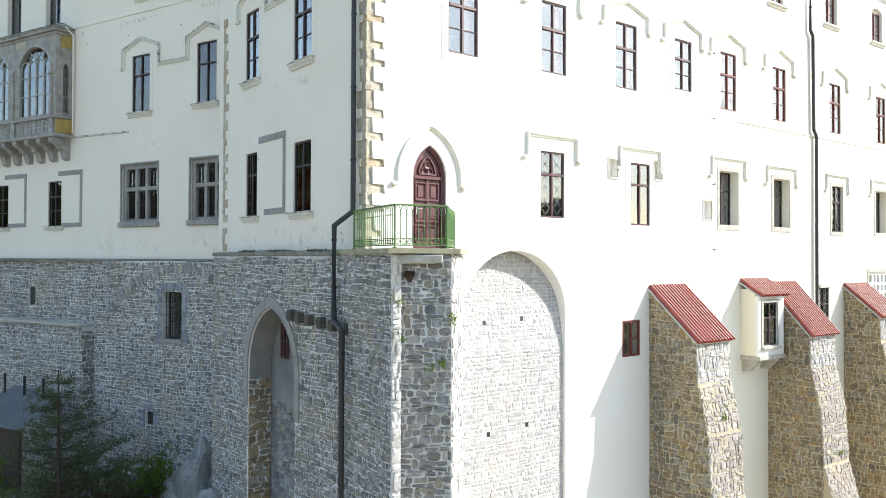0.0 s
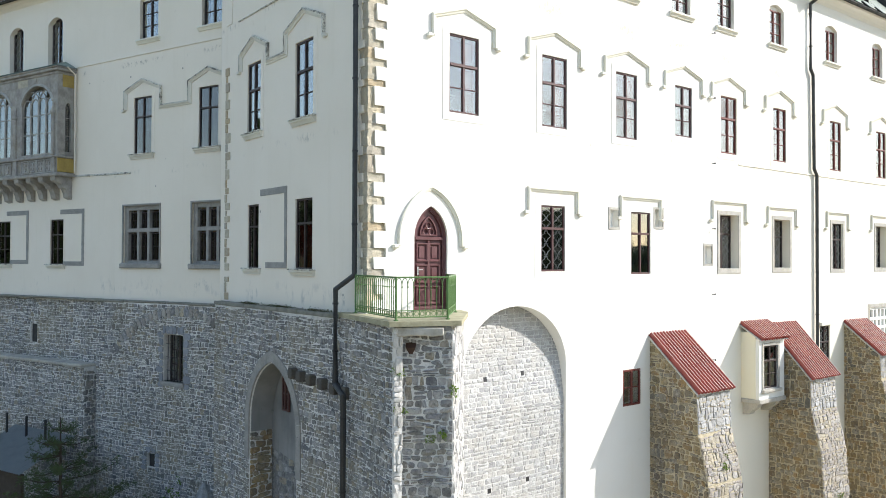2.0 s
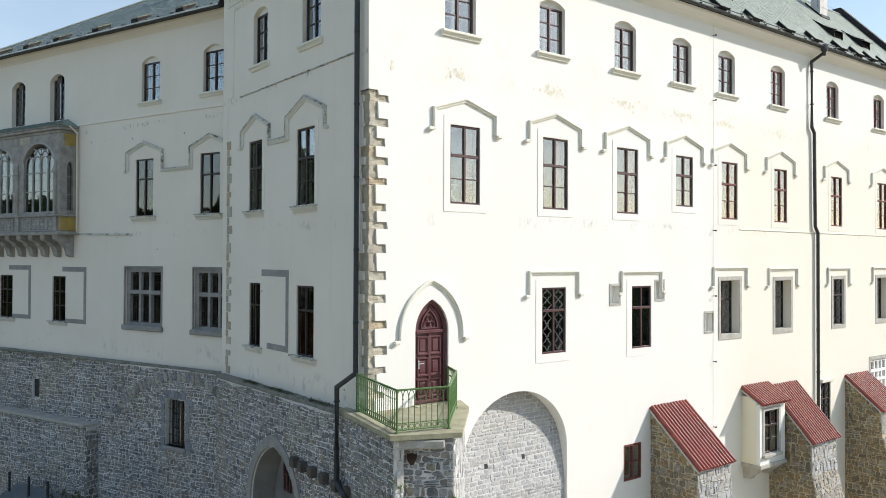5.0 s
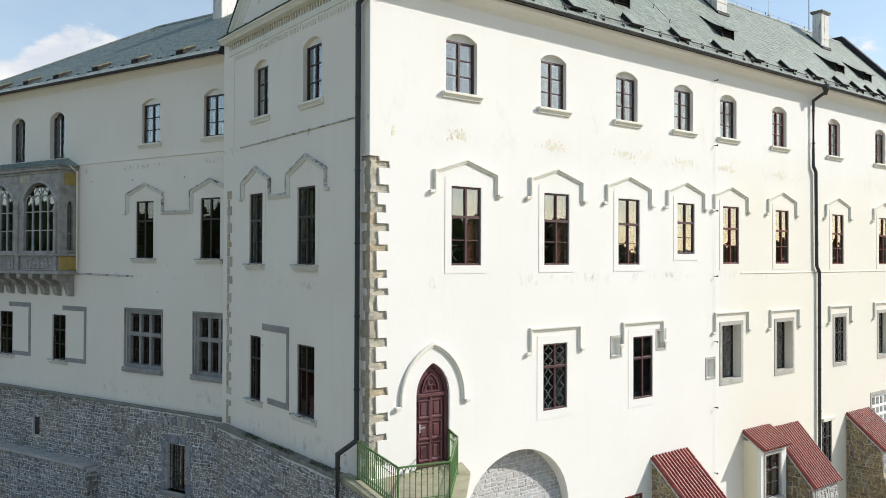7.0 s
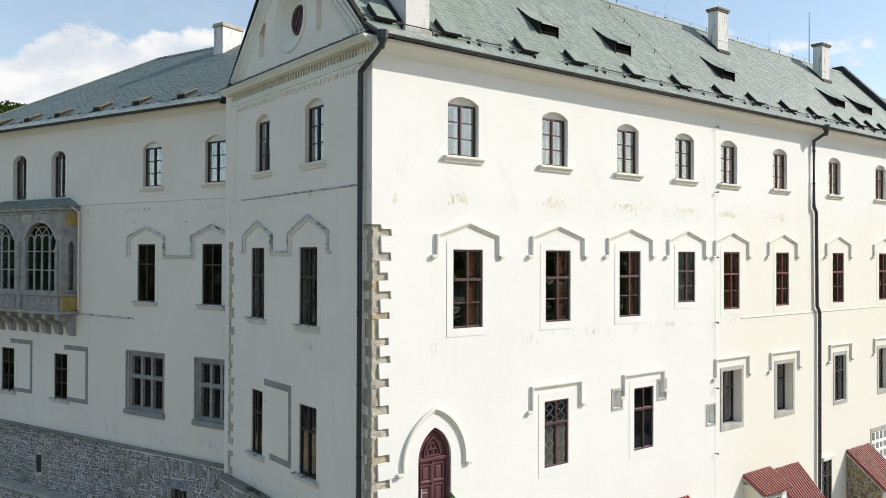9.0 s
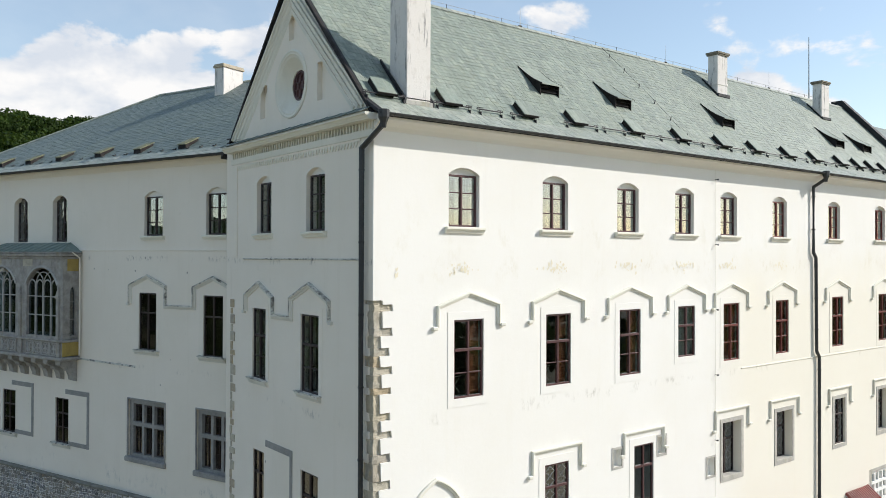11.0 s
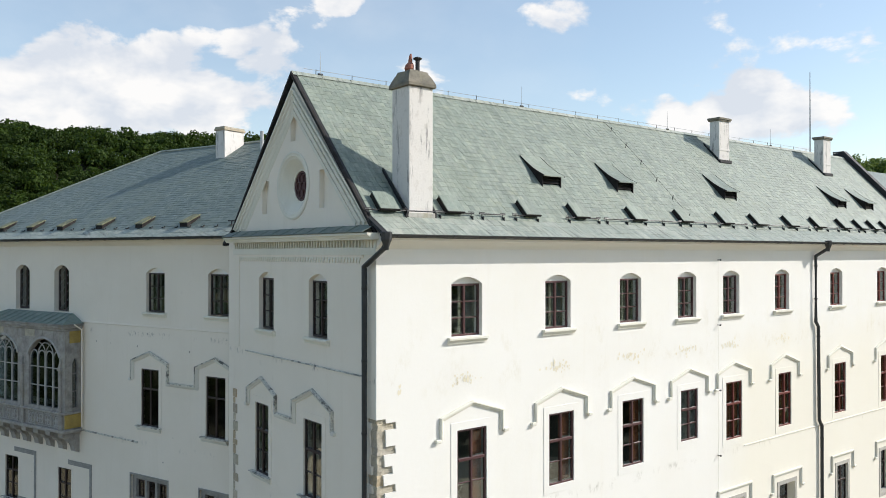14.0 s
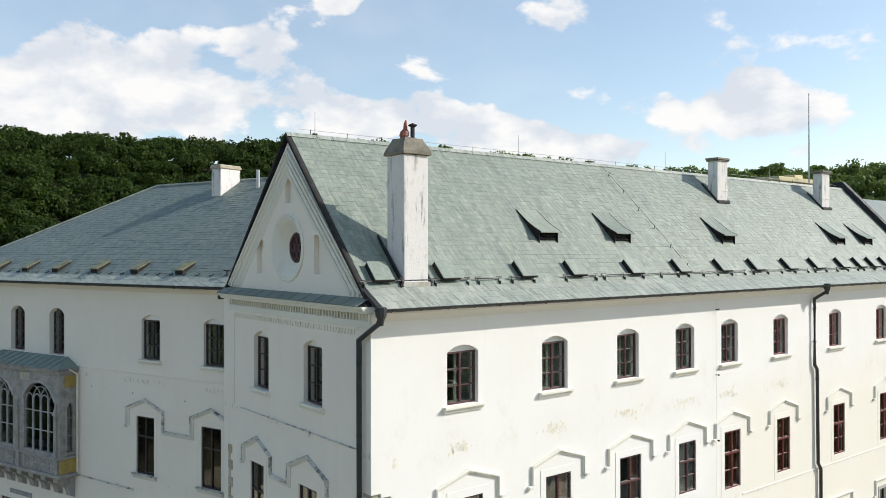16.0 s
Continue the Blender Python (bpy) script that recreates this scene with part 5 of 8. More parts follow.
w = u1 - u0
door = thing("door_1", "closed wine-red panelled door with a pointed head", "door", "structure", at(FS, u0, v0, -0.16))
outline = pointed_head(0, 0, w, v1 - v0, rise)
part("leaf", prism(B(), outline, -0.07, 0.0), DOOR_WOOD, door)
bm = B()
strip(bm, outline, [(0.0, -0.02), (0.0, 0.09), (0.05, 0.09), (0.075, 0.05), (0.10, 0.05), (0.10, -0.02)], True)
part("door_frame", bm, DOOR_WOOD, door)
head = v1 - v0 - 0.02
part("transom", box(B(), 0.10, w - 0.10, head - 0.04, head + 0.05, 0.0, 0.07, 0.01), DOOR_WOOD, door)
for c in (0, 1):
    for r in range(3):
        x0 = 0.16 + c * (w - 0.32 + 0.05) / 2
        x1 = x0 + (w - 0.32 - 0.05) / 2
        y0 = 0.14 + r * 0.57
        y1 = y0 + 0.49
        bm = B()
        strip(bm, rect(x0, y0, x1, y1), [(0.0, 0.0), (0.0, 0.045), (0.03, 0.045), (0.06, 0.012), (0.06, 0.0)], True)
        box(bm, x0 + 0.09, x1 - 0.09, y0 + 0.09, y1 - 0.09, 0.0, 0.022, 0.01)
        part("door_panel", bm, DOOR_WOOD, door)
part("door_stile", box(B(), w / 2 - 0.035, w / 2 + 0.035, 0.1, head - 0.04, 0.0, 0.05, 0.01), DOOR_WOOD, door)
bm = B()
cx, cy = w / 2, head + 0.24
for k in range(3):
    a = math.pi / 2 + 2 * math.pi * k / 3
    px, py = cx + 0.11 * math.cos(a), cy + 0.11 * math.sin(a)
    tube(bm, [(px + 0.085 * math.cos(t), py + 0.085 * math.sin(t), 0.03) for t in (2 * math.pi * j / 14 for j in range(15))], 0.018, 5)
strip(bm, pointed_head(cx - 0.29, head + 0.08, cx + 0.29, head + 0.10, 0.50, 6), [(0.0, 0.0), (0.0, 0.05), (0.035, 0.05), (0.035, 0.0)], True)
part("tracery", bm, DOOR_WOOD, door, "carved trefoil in the pointed head")
bm = B()
box(bm, 0.17, 0.215, 0.92, 1.14, 0.05, 0.062, 0.004)
tube(bm, [(0.19, 1.06, 0.06), (0.19, 1.06, 0.12), (0.31, 1.06, 0.12)], 0.011, 6)
part("door_handle", bm, ZINC, door)
arch = pointed_head(0.78, 13.20, 2.96, 13.30, 1.50, 12)
hood(door, FS, [(0.78, 13.18)] + list(reversed(arch[2:]))[0:-1] + [(2.96, 13.18)])
part("threshold", box(B(), -0.1, w + 0.1, -0.12, 0.0, -0.2, 0.36, 0.015), DECK, door)

# ---- string courses, dentils and gable mouldings ----
bm = B()
strip(bm, [(-7.75, 20.66), (-0.52, 20.68)], [(0.0, -0.01), (0.0, 0.03), (-0.03, 0.05), (-0.05, 0.0), (-0.05, -0.01)])
solid("string_course", bm, WEATHERED_CAP, "thin weathered ledge across the gable wall", "ledge", "structure", FW)
bm = B()
strip(bm, [(-7.9, 20.98), (2.8, 20.98)], [(0.0, -0.01), (0.0, 0.03), (-0.06, 0.045), (-0.08, 0.0), (-0.08, -0.01)])
solid("wing_course", bm, PLASTER_W, "thin plaster ledge across the wing", "ledge", "structure", FL)
bm = B()
strip(bm, [(-7.7, 16.36), (-3.95, 16.30)], [(0.0, -0.01), (0.0, 0.03), (-0.06, 0.05), (-0.08, 0.0), (-0.08, -0.01)])
solid("wing_ledge", bm, WEATHERED_CAP, "short weathered ledge beside the oriel", "ledge", "structure", FL)
bm = B()
strip(bm, [(16.6, 16.52), (34.0, 16.52)], [(0.0, -0.01), (0.0, 0.025), (-0.04, 0.03), (-0.06, 0.0), (-0.06, -0.01)])
solid("south_course", bm, PLASTER_S, "faint plaster ledge across the south wall", "ledge", "structure", FS)
cornice = thing("gable_cornice", "dentilled plaster cornice under the gable with a slate apron", "cornice", "structure", FW)
bm = B()
strip(bm, [(-8.85, 24.36), (0.18, 24.36)], [(0.0, -0.02), (0.0, 0.36), (-0.05, 0.36), (-0.08, 0.31), (-0.12, 0.29), (-0.14, 0.26), (-0.17, 0.255), (-0.17, -0.02)])
part("crown_moulding", bm, TRIM, cornice)
bm = B()
box(bm, -8.75, 0.08, 23.80, 23.98, -0.01, 0.05, 0.004)
part("bed_moulding", bm, TRIM, cornice)
for k in range(56):
    u = -8.70 + k * 0.158
    part("dentil", box(B(), u, u + 0.064, 23.985, 24.188, -0.30, 0.03), TRIM, cornice) if k == 0 else None
first = cornice.children[-1]
for k in range(1, 56):
    ob = new("dentil", first.data)
    ob.parent, ob.matrix_basis = cornice, Matrix.Translation((0.158 * k, 0, 0))
bm = B()
prism(bm, [(-0.014, 0.0), (0.014, 0.0), (0.070, 0.16), (-0.070, 0.16)], -0.005, 0.03)
drop = part("drop_tooth", bm, TRIM, cornice, m=Matrix.Translation((-8.2, 23.58, 0)))
for k in range(1, 49):
    ob = new("drop_tooth", drop.data)
    ob.parent, ob.matrix_basis = cornice, Matrix.Translation((-8.2 + 0.155 * k, 23.58, 0))
part("panel_strip", box(B(), -8.74, -8.30, 20.70, 23.798, -0.01, 0.028, 0.006), PLASTER_W, cornice)
part("panel_strip", box(B(), -8.297, -0.55, 23.73, 23.798, -0.01, 0.028, 0.006), PLASTER_W, cornice)
for k in range(12):
    u = -8.86 + k * 0.738
    bm = B()
    loft(bm, [[(u, 24.37, 0.39), (u + 0.73, 24.37, 0.39), (u + 0.73, 24.55, 0.02), (u, 24.55, 0.02)], [(u, 24.385, 0.40), (u + 0.73, 24.385, 0.40), (u + 0.74, 24.57, 0.03), (u, 24.57, 0.03)]])
    tube(bm, [(u, 24.39, 0.40), (u, 24.57, 0.04)], 0.014, 5)
    bmesh.ops.recalc_face_normals(bm, faces=bm.faces[:])
    part("apron_sheet", bm, SLATE_L, cornice)
# raking mouldings, slots and the round window of the gable
bm = B()
for inset, out in ((0.06, 0.095), (0.28, 0.075), (0.50, 0.055), (0.74, 0.035)):
    f = 1 - inset / 4.2
    pts = [(-4.42 - 4.30 * f, 24.66), (-4.42, 24.66 + (28.85 - 24.66) * f + 0.0), (-4.42 + 4.30 * f, 24.66)]
    strip(bm, pts, [(0.0, -0.01), (0.0, out), (-0.05, out), (-0.09, out * 0.4), (-0.13, out * 0.35), (-0.13, -0.01)])
solid("raking_mouldings", bm, TRIM, "stepped plaster mouldings along the gable", "moulding", "structure", FW)
bm = B()
for y0, z0, y1, z1 in SLOTS:
    box(bm, -y1 - 0.02, -y0 + 0.02, z0 - 0.02, z1 + 0.02, -0.20, -0.15)
solid("slot_backs", bm, PLASTER_W, "blind slots in the gable", "niche", "structure", FW)
ocu = thing("window_41", "round window with a splayed plaster ring in the gable", "window", "structure", at(FW, -OC_Y, OC_Z, 0))


def ring(bm, profile, n=40):
    rows = [[(r * math.cos(2 * math.pi * k / n), r * math.sin(2 * math.pi * k / n), z) for k in range(n)] for r, z in profile]
    loft(bm, rows, True, False)
    bmesh.ops.recalc_face_normals(bm, faces=bm.faces[:])
    return bm


part("splay", ring(B(), [(1.02, -0.01), (1.02, 0.03), (0.97, 0.05), (0.92, 0.03), (0.89, 0.035), (0.85, 0.0), (0.80, -0.02), (0.50, -0.27), (0.46, -0.27), (0.46, -0.45)]), TRIM, ocu, "splayed plaster ring with a stained foot")
part("frame_ring", ring(B(), [(0.46, -0.30), (0.40, -0.30), (0.40, -0.36), (0.46, -0.36)]), WOOD_RED, ocu)
bm = B()
for k in range(6):
    a = math.pi * 2 * k / 6
    tube(bm, [(0.25 * math.cos(a) + 0.13 * math.cos(t), 0.25 * math.sin(a) + 0.13 * math.sin(t), -0.32) for t in (2 * math.pi * j / 10 for j in range(11))], 0.022, 5)
part("tracery", bm, WOOD_RED, ocu, "dark red rosette tracery")
bm = B()
prism(bm, [(0.45 * math.cos(2 * math.pi * k / 24), 0.45 * math.sin(2 * math.pi * k / 24)) for k in range(24)], -0.352, -0.346)
part("back_board", bm, WOOD_RED, ocu, "dark red boarding behind the tracery")
# ---- peeled patches under the upper windows ----
for i, u in enumerate([0.55] + [u + 0.5 for u in ROW3[:6]]):
    rng = random.Random(300 + i)
    vs, fs = [], []
    for _ in range(34 if i else 10):
        cu, cv = (u + rng.gauss(0, 0.26), 20.42 + rng.gauss(0, 0.085)) if i else (u + rng.gauss(0, 0.03), 20.35 + rng.gauss(0, 0.13))
        r, n, o = rng.uniform(0.012, 0.05), 7, len(vs)
        vs += [(cu + r * rng.uniform(0.5, 1.3) * math.cos(2 * math.pi * k / n), cv + r * rng.uniform(0.6, 1.8) * math.sin(2 * math.pi * k / n), 0.004 + 0.0004 * (o % 11)) for k in range(n)]
        fs.append(tuple(range(o, o + n)))
    ob = new("peeled_patch", data_mesh("peeled_patch", vs, fs, PEELED))
    ob.matrix_basis = FS
    tagged(ob, "ochre patch of peeled plaster under a window", "stain", "", "structure")
# ---- quoins ----


corner = thing("corner_quoins", "rough tan quoin stones let into the plaster of the main corner", "quoin", "structure", Matrix.Translation((-0.15, -0.04, 0)))
rng = random.Random(4)
for k, (z, h, a, b) in enumerate(COURSES):
    bm = B()
    deep = rng.uniform(0.035, 0.06)
    box(bm, deep, a + 0.05, deep, 0.42, z - 0.002, z + h + 0.002, 0.01)
    box(bm, deep + 0.003, 0.36, deep + 0.01, b + 0.08, z, z + h, 0.01)
    bmesh.ops.subdivide_edges(bm, edges=[e for e in bm.edges if e.calc_length() > 0.1], cuts=3, use_grid_fill=True)
    for vtx in bm.verts:
        q = vtx.co * 6.0 + Vector((k * 3.1, 0, 0))
        r = vtx.co * 17.0
        vtx.co += Vector((noise.noise(q) + 0.5 * noise.noise(r), noise.noise(q + Vector((0, 7, 0))) + 0.5 * noise.noise(r + Vector((0, 5, 0))), 0.2 * noise.noise(q + Vector((0, 0, 7))))) * 0.032
    part("quoin_stone", bm, QUOIN, corner)
rng = random.Random(9)
jog = thing("jog_quoins", "small grey quoin stones on the edge of the gable wall", "quoin", "structure", FW)
z, k = 11.45, 0
while z < 19.3:
    h = rng.uniform(0.18, 0.36)
    w = (0.12 if k % 2 else 0.30) * rng.uniform(0.8, 1.2)
    if w > 0.16 or rng.random() < 0.6:
        part("quoin_stone", box(B(), -8.79, -8.77 + w, z + 0.01, z + h - 0.01, -0.25, 0.035 * rng.uniform(0.7, 1.3), 0.012), QUOIN, jog)
    z += h
    k += 1

# ---- balcony railing ----
RAIL_Z0, RAIL_Z1 = 11.53, 12.42
RAIL = [(-0.30, 0.22), (-0.91, -2.44), (0.33, -2.72), (2.02, -0.90), (2.40, -0.06)]
railing = thing("balcony_railing", "green-painted wrought-iron balcony railing with pointed arches", "railing")
for i, (px, py) in enumerate(RAIL):
    bm = B()
    tube(bm, [(px, py, 11.46), (px, py, RAIL_Z1 + 0.02)], 0.024, 8)
    box(bm, px - 0.04, px + 0.04, py - 0.04, py + 0.04, 11.455, 11.49, 0.006)
    part("post", bm, GREEN_IRON, railing)
baluster = None
for (ax, ay), (bx, by) in zip(RAIL, RAIL[1:]):
    d = Vector((bx - ax, by - ay, 0))
    ln = d.length
    d.normalize()
    n = max(2, round(ln / 0.135))
    F = frame_of((ax, ay, 0), (d.x, d.y))
    step = ln / n
    for z, r in ((RAIL_Z1, 0.018), (RAIL_Z0, 0.013), (RAIL_Z0 + 0.15, 0.010)):
        bm = B()
        box(bm, 0.0, ln, z - r, z + r, -r * 1.3, r * 1.3, 0.006)
        part("rail", bm, GREEN_IRON, railing, m=F)
    for k in range(1, n):
        if baluster is None:
            bm = B()
            tube(bm, [(0, RAIL_Z0, 0), (0, RAIL_Z1 - 0.2, 0)], 0.0105, 6)
            box(bm, -0.018, 0.018, RAIL_Z1 - 0.23, RAIL_Z1 - 0.20, -0.018, 0.018, 0.005)
            baluster = part("baluster", bm, GREEN_IRON, railing, m=at(F, step * k))
        else:
            ob = new("baluster", baluster.data)
            ob.parent, ob.matrix_basis = railing, at(F, step * k)
    for k in range(n):
        u = step * k
        bm = B()
        h = 0.20
        left = [(u + step * 0.5 * (1 - math.cos(t)), RAIL_Z1 - h + h * 0.92 * math.sin(t), 0) for t in (math.pi / 2 * j / 5 for j in range(6))]
        right = [(2 * u + step - x, y, z) for x, y, z in left]
        tube(bm, left, 0.0095, 5)
        tube(bm, right, 0.0095, 5)
        part("arch", bm, GREEN_IRON, railing, m=F)
        bm = B()
        c = (u + step / 2, RAIL_Z0 + 0.075)
        tube(bm, [(c[0] + 0.048 * math.cos(t), c[1] + 0.048 * math.sin(t), 0) for t in (2 * math.pi * j / 10 for j in range(11))], 0.008, 5)
        part("roundel", bm, GREEN_IRON, railing, m=F)

# corbel under the slab, old corbels in the base wall, stone ring of the niche
bm = B()
loft(bm, [[(-0.16, 0.0, 0.0), (0.16, 0.0, 0.0), (0.16, 0.0, -0.02), (-0.16, 0.0, -0.02)], [(-0.13, 0.0, -0.22), (0.13, 0.0, -0.22), (0.13, -0.16, -0.22), (-0.13, -0.16, -0.22)][::1], [(-0.04, 0.0, -0.42), (0.04, 0.0, -0.42), (0.04, -0.03, -0.42), (-0.04, -0.03, -0.42)]])
bmesh.ops.recalc_face_normals(bm, faces=bm.faces[:])
solid("carved_corbel", bm, BROWN_BLIND, "small carved brown corbel under the slab", "corbel", "", Matrix.Translation((-0.45, -2.38, 11.02)) @ Matrix.Rotation(-0.72, 4, "Z") @ Matrix.Scale(0.8, 4))
for k, y in enumerate((3.02, 2.55, 1.98, 1.36, 0.66, 0.08)):
    bm = B()
    prism(bm, [(0.0, 0.0), (0.20, 0.0), (0.22, 0.13), (0.21, 0.29), (0.0, 0.29)], 0.0, 0.23)
    bmesh.ops.bevel(bm, geom=bm.edges[:], offset=0.02, segments=1, affect="EDGES")
    m = frame_of((-0.42 if y > 0.7 else -0.46, y, 9.50 - 0.03 * k), (-1, 0))
    solid("stone_corbel", bm, BLACK_STONE, "blackened stone corbel jutting from the rubble wall", "corbel", "", m, "corbel row")
ring_root = thing("niche_arch", "dressed grey stone ring of the pointed niche", "arch", "structure", FWB)
outer = pointed_head(-6.42, 6.7, -2.80, 7.90, 2.24, 9)[1:]
inner = pointed_head(-6.145, 6.7, -3.055, 7.90, 1.905, 9)[1:]
for k in range(len(outer) - 1):
    quad = [inner[k], outer[k], outer[k + 1], inner[k + 1]]
    if area(quad) < 0:
        quad = quad[::-1]
    cx, cy = sum(p[0] for p in quad) / 4, sum(p[1] for p in quad) / 4
    quad = [(cx + (x - cx) * 0.975, cy + (y - cy) * 0.975) for x, y in quad]
    part("voussoir", prism(B(), quad, -0.25, 0.05), GREY_STONE, ring_root)
first_quad = [outer[-1], (-6.42, 6.7), (-6.145, 6.7), inner[-1]]
part("voussoir", prism(B(), first_quad if area(first_quad) > 0 else first_quad[::-1], -0.25, 0.05), GREY_STONE, ring_root)

# ---- buttresses ----


def slope_frame(x0, y0, z0, y1, z1):
    """Axes on a tilted face that looks south: x east, y up the face, z outwards."""
    up = Vector((0, y1 - y0, z1 - z0)).normalized()
    x = Vector((1, 0, 0))
    m = Matrix((x, up, x.cross(up))).transposed().to_4x4()
    m.translation = Vector((x0, y0, z0))
    return m


TILE_PITCH, TILE_ROW = 0.20, 0.38
prof = [(0.0, 0.0), (0.085, 0.0), (0.098, 0.06), (0.115, 0.10), (0.142, 0.115), (0.168, 0.10), (0.186, 0.06), (0.204, 0.0)]
rows_t = [[(x, y, z + lift + th) for x, z in prof] for y, lift in ((0.0, 0.014), (0.42, 0.004)) for th in (0,)]
tv = rows_t[0] + rows_t[1] + [(x, 0.0, z + 0.002) for x, z in prof]
np_ = len(prof)
tf = [(i, i + 1, np_ + i + 1, np_ + i) for i in range(np_ - 1)] + [(2 * np_ + i, 2 * np_ + i + 1, i + 1, i) for i in range(np_ - 1)]
TILE_MESH = data_mesh("roof_tile", tv, tf, TILE)
TILE_MESH.materials.append(TILE_GLINT)
# the top of each roll gets the painted highlight
for k in (3,):
    TILE_MESH.polygons[k].material_index = 1


def tiled(root, m, width, length, seed):
    rng = random.Random(seed)
    cols, rows = max(1, round(width / 0.165)), max(1, math.ceil(length / TILE_ROW))
    sx, sy = width / cols / TILE_PITCH, length / rows / TILE_ROW
    for r in range(rows):
        for c in range(cols):
            ob = new("roof_tile", TILE_MESH)
            ob.parent = root
            ob.matrix_basis = m @ Matrix.Translation((c * TILE_PITCH * sx + rng.uniform(-0.003, 0.003), r * TILE_ROW * sy - 0.02 + rng.uniform(-0.012, 0.012), 0.02)) @ pose(0, 0, 0, 0, rng.uniform(-0.6, 0.6), rng.uniform(-0.35, 0.35)) @ Matrix.Diagonal((sx, sy, 1, 1))


BUTTRESSES = [(11.20, 13.10, 10.22, -1.80, 8.58, 0.0), (18.72, 20.70, 10.22, -1.66, 8.35, -0.15), (25.05, 27.10, 10.05, -1.50, 8.80, 0.55)]
BUTTRESS_OBS = []
for k, (x0, x1, zt, yf, zf, dz) in enumerate(BUTTRESSES):
    root = thing("buttress", "%s rubble buttress with a red tiled top" % ("tall brown", "stained brown", "shaded brown")[k], "buttress", "", Matrix.Identity(4), "buttresses of the south wall")
    line = [(yf, zf), (yf - 0.06, 7.25 + dz), (yf - 0.43, 5.70 + dz), (yf - 0.54, 3.70 + dz), (yf - 0.95, 2.2 + dz), (yf - 1.15, -6.0)]
    poly = [(0.0, zt)] + line + [(0.0, -6.0)]
    bm = B()
    prism(bm, [(y, z) for y, z in poly], 0.0, x1 - x0)
    bmesh.ops.recalc_face_normals(bm, faces=bm.faces[:])
    m = Matrix(((0, 0, 1, x0), (1, 0, 0, -0.04), (0, 1, 0, 0), (0, 0, 0, 1)))
    part("core", bm, MORTAR_WARM, root, m=m)
    top = slope_frame(x0 - 0.10, yf - 0.16, zf - 0.03, 0.0, zt + 0.10)
    length = math.hypot(yf - 0.12, zt + 0.13 - zf)
    part("roof_bed", box(B(), 0.0, x1 - x0 + 0.16, 0.0, length, -0.05, 0.0, 0.01), MORTAR_PALE, root, m=top)
    tiled(root, top, x1 - x0 + 0.16, length, 40 + k)
    BUTTRESS_OBS.append((root, x0, x1, poly, line))

# ---- the small oriel on the south wall ----
ox0, ox1, oy, oz0, oz1 = 16.75, 18.55, 0.74, 7.62, 9.88
oriel = thing("small_oriel", "cream plastered oriel with a red tiled lean-to roof", "oriel", "", FS @ Matrix.Translation((ox0, 0, 0)))
w = ox1 - ox0
part("front", wall_mesh(rect(0, oz0, w, oz1), [rect(0.30, 8.0, 1.32, 9.62)], 0.14), NEW_PLASTER, oriel, m=Matrix.Translation((0, 0, oy)))
bm = B()
box(bm, 0.0, 0.12, oz0, oz1 + 0.25, 0.0, oy - 0.145, 0.005)
box(bm, w - 0.12, w, oz0, oz1 + 0.25, 0.0, oy - 0.145, 0.005)
part("side", bm, CREAM_PLASTER, oriel)
part("bottom_slab", box(B(), -0.04, w + 0.04, oz0 - 0.16, oz0, 0.0, oy + 0.06, 0.02), SILL_STONE, oriel)
for u in (0.1, w - 0.42):
    bm = B()
    prism(bm, [(0.0, 0.0), (oy - 0.1, 0.0), (oy - 0.14, -0.14), (0.34, -0.34), (0.30, -0.44), (0.0, -0.46)][::-1], 0.0, 0.30)
    bmesh.ops.recalc_face_normals(bm, faces=bm.faces[:])
    part("corbel", bm, SILL_STONE, oriel, m=Matrix(((0, 0, 1, u), (0, 1, 0, oz0 - 0.16), (1, 0, 0, 0), (0, 0, 0, 1))))
win = part("window_frame", bars(B(), 1.02, 1.62, 2, [0.32, 0.33, 0.35], 0.06, 0.08, [0.03, 0.07], -0.05, 0.02), WOOD_DARK, oriel, m=Matrix.Translation((0.30, 8.0, oy - 0.06)))
for r in range(3):
    for c in range(2):
        part("pane", box(B(), 0, 0.41, 0, 0.48, -0.003, 0.003), LEADED if r == 2 else GLASS, win, m=Matrix.Translation((0.06 + c * 0.49, 0.06 + r * 0.5, -0.015)))
bm = B()
strip(bm, rect(0.30, 8.0, 1.32, 9.62), [(0.0, -0.01), (0.0, 0.03), (-0.11, 0.03), (-0.11, -0.01)], True)
part("stone_frame", bm, SILL_STONE, oriel, m=Matrix.Translation((0, 0, oy)))
part("sill", box(B(), 0.15, 1.47, 7.86, 7.98, -0.02, 0.12, 0.02), SILL_STONE, oriel, m=Matrix.Translation((0, 0, oy)))
otop = FS.inverted() @ slope_frame(ox0 - 0.10, -oy - 0.20, oz1 - 0.03, 0.0, 10.44)
otop = Matrix.Translation((-ox0, 0, 0)) @ otop
olen = math.hypot(oy + 0.18, 10.47 - oz1)
part("roof_bed", box(B(), 0.0, w + 0.16, 0.0, olen, -0.05, 0.0, 0.01), MORTAR_PALE, oriel, m=otop)
tiled(oriel, otop, w + 0.16, olen, 60)

# ---- the stone oriel of the wing ----
U0, U1, OUT = -13.75, -7.70, 0.76
big = thing("stone_oriel", "weathered grey stone oriel with traceried windows on corbels", "oriel", "", FL)
WINS = [(-10.35, -8.10), (-13.45, -11.20)]
lights = [segment_head(a, 17.28, b, 19.45, 0.72, 16) for a, b in WINS]
part("front_wall", wall_mesh(rect(U0, 17.12, U1, 20.60), lights, 0.20), ORIEL_STONE, big, m=Matrix.Translation((0, 0, OUT)))
